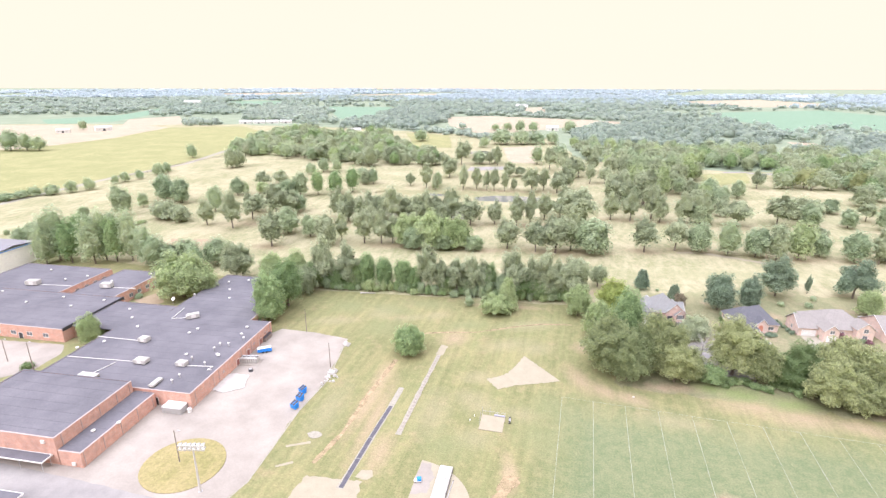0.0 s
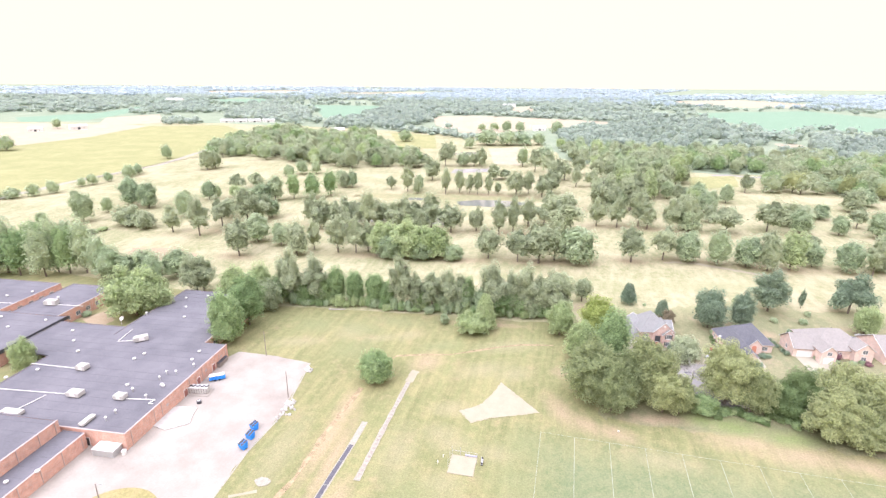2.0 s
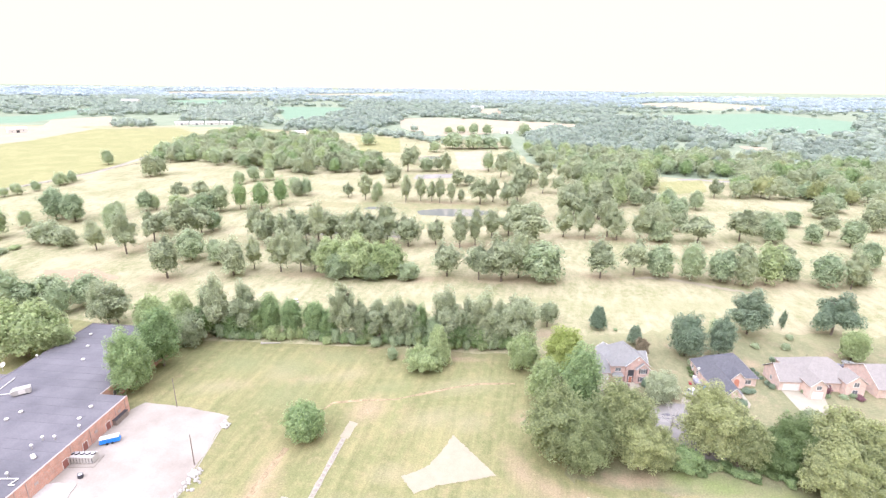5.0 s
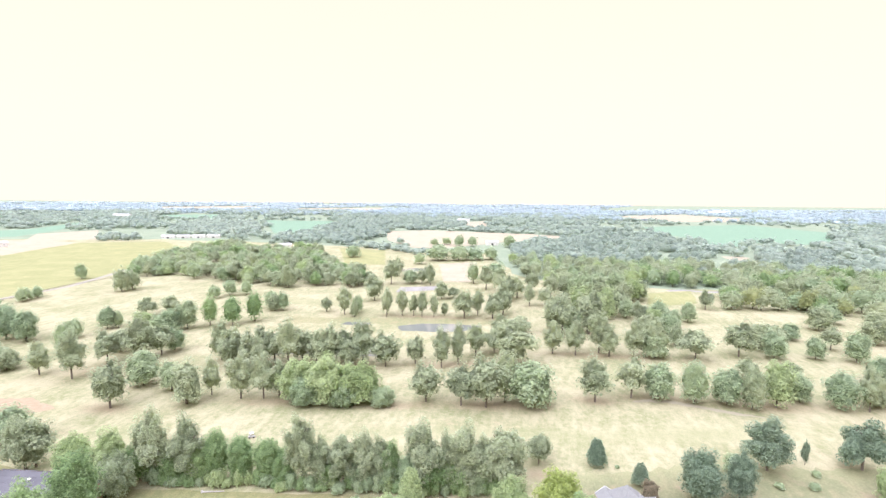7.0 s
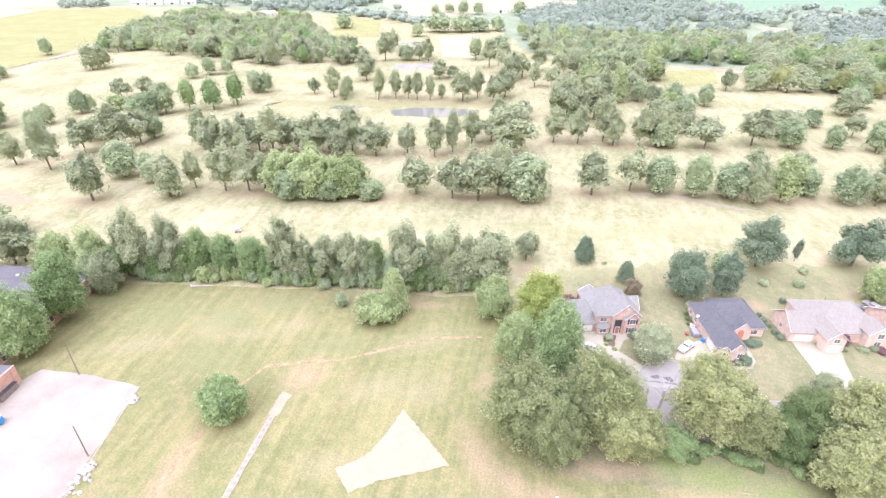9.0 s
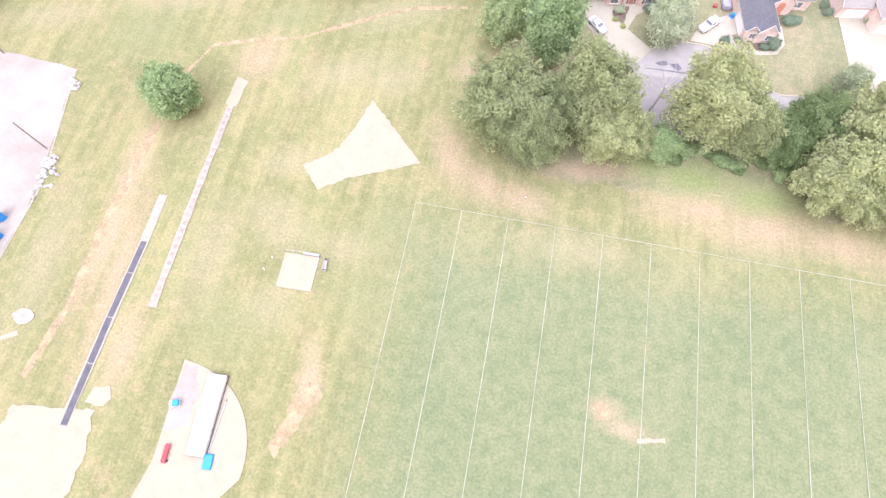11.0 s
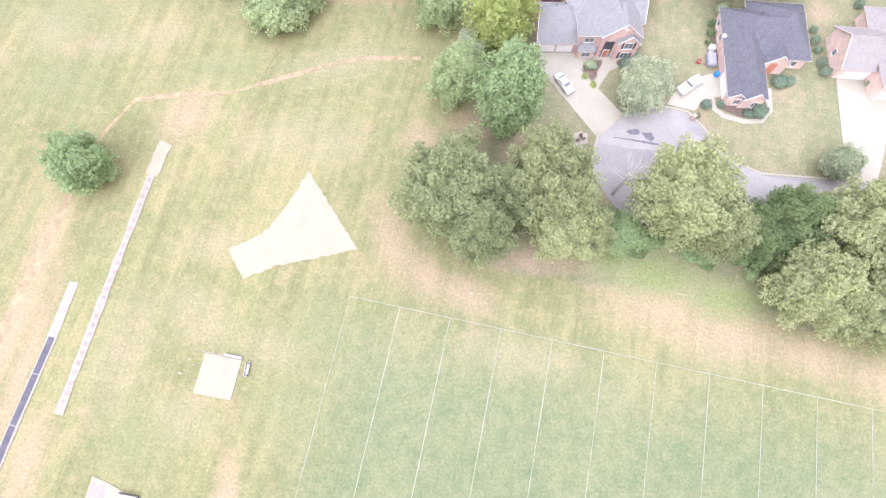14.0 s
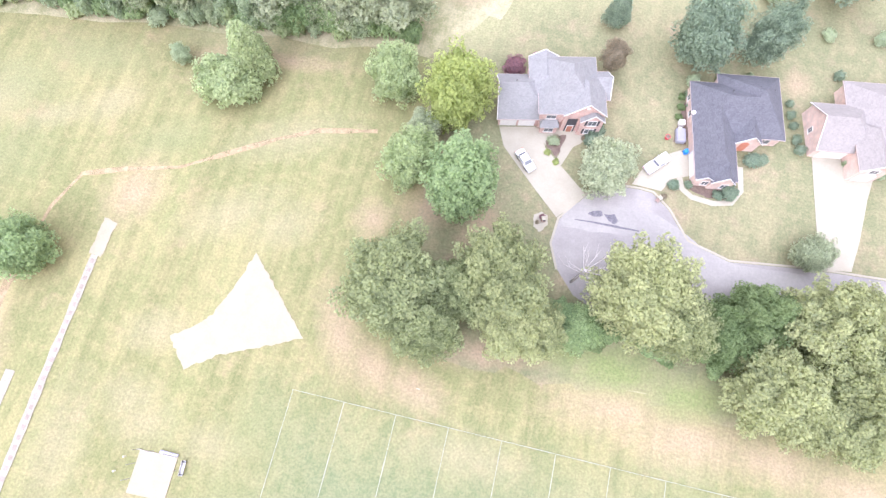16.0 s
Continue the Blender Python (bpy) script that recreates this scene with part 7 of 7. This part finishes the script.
part("lid", box(-0.38, 0.38, -0.44, 0.42, 1.05, 1.13, 0.03), DARK, kbin)
for i, (bx, by) in enumerate(((27.2, 40.0), (47.8, 49.0))):
    mb = thing("mailbox", "brick mailbox pillar at the kerb", "mailbox", pose(bx, by, 0.04, 0, 0, 20 + 30 * i), "mailboxes")
    part("pillar", box(-0.35, 0.35, -0.35, 0.35, 0, 1.3), HOUSE_BRICK, mb)
    part("cap", box(-0.42, 0.42, -0.42, 0.42, 1.3, 1.4, 0.03), PALE_PAVE, mb)
    part("box", box(-0.14, 0.14, -0.5, -0.34, 0.95, 1.2, 0.03), DARK, mb)


# ---- shrubs ----
SHRUBS = {}


def shrub(x, y, r, h, leaf="cedar", label="rounded dark green clipped shrub", group="shrubs", z=0.03):
    rng = random.Random(int(x * 91 + y * 13))
    k = (leaf, rng.randrange(2))
    if k not in SHRUBS:
        v, f = shell_crown(900 + k[1], "round", 34, 520, 0.10, 1.0, 0.30, 3)
        t = bmesh.new()
        for i in range(5):
            a = i * 1.257
            add_tube(t, (0, 0, 0), (0.4 * math.cos(a), 0.4 * math.sin(a), 0.6), 0.05, 0.02, 5)
        stem = bpy.data.meshes.new("stem")
        t.to_mesh(stem)
        t.free()
        stem.materials.append(BARK)
        SHRUBS[k] = (mesh_of("foliage", v, f, LEAF[leaf]), stem)
    s = thing("shrub", label, "shrub", pose(x, y, z, 0, 0, rng.uniform(0, 360)), group)
    for nm, me in zip(("foliage", "stem"), SHRUBS[k]):
        o = new(nm, me)
        o.parent = s
        o.matrix_basis = Matrix.Diagonal((r, r, h, 1))


for sx, sy, sr, sh in [(50.1, 52.6, 1.3, 1.7), (33.4, 58.4, 1.9, 2.4), (60.6, 53.2, 1.9, 2.4), (58.6, 52.4, 1.2, 1.2), (64.4, 61.2, 2.0, 1.6), (66.5, 61.8, 1.4, 1.1), (53.0, 53.4, 1.0, 1.0),
                       (70.9, 75.4, 0.9, 1.5), (71.3, 72.8, 1.1, 1.6), (71.9, 70.6, 1.0, 1.4), (72.6, 67.6, 1.2, 1.6), (73.4, 65.5, 1.3, 1.7), (80.2, 84.0, 1.3, 2.0), (51.4, 70.5, 0.8, 1.0), (50.8, 73.0, 0.9, 1.2)]:
    shrub(sx, sy, sr, sh)
for sx, sy, sr, sh in [(26.3, 56.6, 1.4, 1.6), (57.0, 78.5, 1.2, 1.5), (62.8, 79.6, 1.3, 1.4), (51.5, 76.2, 1.6, 2.4), (88.5, 63.6, 1.2, 1.2), (93.5, 64.0, 1.6, 1.3), (96.5, 65.2, 1.7, 1.4), (82.0, 64.6, 0.8, 1.5)]:
    shrub(sx, sy, sr, sh, "oak", "loose green garden shrub by the wall")
for sx, sy, sr, sh in [(15.6, 71.0, 2.7, 3.4), (19.6, 74.0, 1.7, 2.0), (28.6, 74.2, 2.2, 1.8), (98.0, 64.4, 1.8, 1.4)]:
    shrub(sx, sy, sr, sh, "purple", "purple-leaved shrub against the house")
for sx, sy, sr, sh in [(28.6, 97.0, 1.0, 1.3), (93.5, 103.5, 1.8, 2.4), (78.0, 93.5, 1.8, 2.2), (88.8, 94.8, 2.0, 2.6)]:
    shrub(sx, sy, sr, sh, "oak", "low green shrub on the back lawn")
rng_s = random.Random(77)
for i in range(40):
    f = i / 39
    bx, by = -122 + 116 * f, 59.5 + 12.5 * f + rng_s.uniform(-1.2, 1.2)
    shrub(bx, by + 1.2, rng_s.uniform(1.9, 3.2), rng_s.uniform(3.0, 7.0), rng_s.choice(("oak", "maple", "fresh")), "leafy undergrowth shrub below the tree belt", "belt undergrowth")
for i in range(26):
    bx, by = 32 + 30 * i / 25 + rng_s.uniform(-1, 1), 21.5 + 1.5 * math.sin(i * 0.7) + rng_s.uniform(-1.2, 1.2)
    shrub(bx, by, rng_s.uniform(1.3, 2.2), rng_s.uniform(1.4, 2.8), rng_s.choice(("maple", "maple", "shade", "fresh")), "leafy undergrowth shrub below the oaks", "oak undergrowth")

for i in range(30):
    bx, by = -352 + 66 * rng_s.random(), 84 + 46 * rng_s.random()
    shrub(bx, by, rng_s.uniform(2.0, 4.2), rng_s.uniform(1.5, 4.0), rng_s.choice(("silver", "oak", "fresh")), "pale scrub bush on rough ground", "scrub")

for i, (sx, sy, sr, sh, sl) in enumerate([(26.5, 57.0, 1.1, 1.3, "russet"), (34.6, 60.5, 1.6, 2.0, "cedar"), (25.6, 54.0, 0.8, 0.8, "lime"), (27.5, 52.4, 0.8, 0.7, "lime"), (32.0, 58.6, 0.6, 0.7, "russet"),
                                            (27.0, 40.6, 0.7, 0.8, "purple"), (26.2, 39.4, 0.5, 0.5, "russet"), (48.8, 50.0, 0.7, 0.6, "russet"), (89.0, 66.0, 2.0, 3.6, "purple")]):
    shrub(sx, sy, sr, sh, sl, "small flowering garden shrub" if sr < 1.5 else "large garden shrub by the house wall", "garden shrubs")

for sx, sy, sr, sh, sl in [(-193.8, 27.6, 2.2, 2.4, "oak"), (-231.5, 24.5, 2.4, 2.6, "fresh"), (-230.5, 28.5, 1.8, 2.0, "oak"), (-182.8, -30.6, 2.6, 2.2, "shade"), (-186.0, 17.0, 1.6, 1.5, "maple")]:
    shrub(sx, sy, sr, sh, sl, "leafy shrub beside the school wall", "school shrubs")
for sx, sy in [(49.8, 72.2), (49.9, 69.8), (49.7, 67.4)]:
    shrub(sx, sy, 0.95, 1.2, "shade", "dark green shrub in the mulched bed", "bed shrubs")

# dead limbs above the street
snag = thing("dead_tree", "bare grey dead tree among the oaks", "tree", pose(34.3, 29.6, 0))
bm = bmesh.new()
add_tube(bm, (0, 0, 0), (0.3, 0, 9), 0.3, 0.2, 10)
part("trunk", bm, DEAD, snag)
rng_d = random.Random(4)
for i in range(11):
    a = rng_d.uniform(0, 6.283)
    bm = bmesh.new()
    p = Vector((0.3, 0, rng_d.uniform(6.5, 9)))
    d = Vector((math.cos(a), math.sin(a), rng_d.uniform(0.5, 1.3)))
    q = p + d * rng_d.uniform(2.4, 4.0)
    add_tube(bm, p, q, 0.08, 0.04, 6)
    for _ in range(4):
        e = d + Vector((rng_d.uniform(-1, 1), rng_d.uniform(-1, 1), rng_d.uniform(-0.2, 0.8)))
        f = q.lerp(p, rng_d.uniform(0, 0.5))
        add_tube(bm, f, f + e * rng_d.uniform(0.6, 1.3), 0.035, 0.012, 5)
    part("limb", bm, DEAD, snag)

# ---- far farm buildings ----
def barn(x, y, w, d, h, turn, label, mat=None):
    b = thing("barn", label, "farm building", pose(x, y, 0, 0, 0, turn), "farm buildings")
    gable_wall(-w / 2, w / 2, -d / 2, d / 2, -0.1, h, d * 0.22, mat or WHITE, b, "x")
    roof_shell("roof", -w / 2, w / 2, -d / 2, d / 2, h + 0.05, d * 0.24, plain("pale_metal_roof", (0.540, 0.532, 0.518), 0.5), b, "gg", "x", 0.5)
    part("door", box(-w * 0.08, w * 0.08, -d / 2 - 0.08, -d / 2 + 0.02, 0, h * 0.7), DARK, b)
    for s in (-0.3, 0.3):
        wall_window(b, s * w, -d / 2 - 0.01, h * 0.35, 1.6, 1.4, 0, -1)


for i in range(4):
    barn(-720 + i * 26, 856 + i * 11, 24, 12, 4.0, 24, "long white farm greenhouse at the wood's edge")
barn(-1440, 1560, 60, 25, 8, 10, "white farm hall near the horizon")
barn(-414, 742, 22, 12, 5, 30, "pale farmhouse among trees")
barn(-392, 668, 20, 10, 5, 10, "pale clubhouse among trees")
barn(-225, 1660, 40, 18, 7, 0, "white barn beyond the wheat field")
barn(-72, 878, 22, 12, 6, 15, "grey barn at the field's edge")
barn(-870, 640, 26, 12, 6, 60, "white barn by the far trees")
barn(-905, 590, 20, 10, 5, 40, "white farmhouse by the far trees")
barn(980, 2900, 90, 30, 9, 0, "pale warehouse near the horizon")
fence = thing("field_fence", "dark post-and-rail fence along the meadow", "fence", pose(0, 0, 0))
fpts = [(-446, 262), (-441, 292), (-449, 351), (-440, 428)]
for (ax, ay), (bx, by) in zip(fpts, fpts[1:]):
    n = int(math.hypot(bx - ax, by - ay) / 6)
    for i in range(n):
        x, y = ax + (bx - ax) * i / n, ay + (by - ay) * i / n
        part("post", box(x - 0.12, x + 0.12, y - 0.12, y + 0.12, 0, 1.5), WOODPOLE, fence)
    for z in (0.7, 1.25):
        part("rail", tube((ax, ay, z), (bx, by, z), 0.09, None, 6), WOODPOLE, fence)
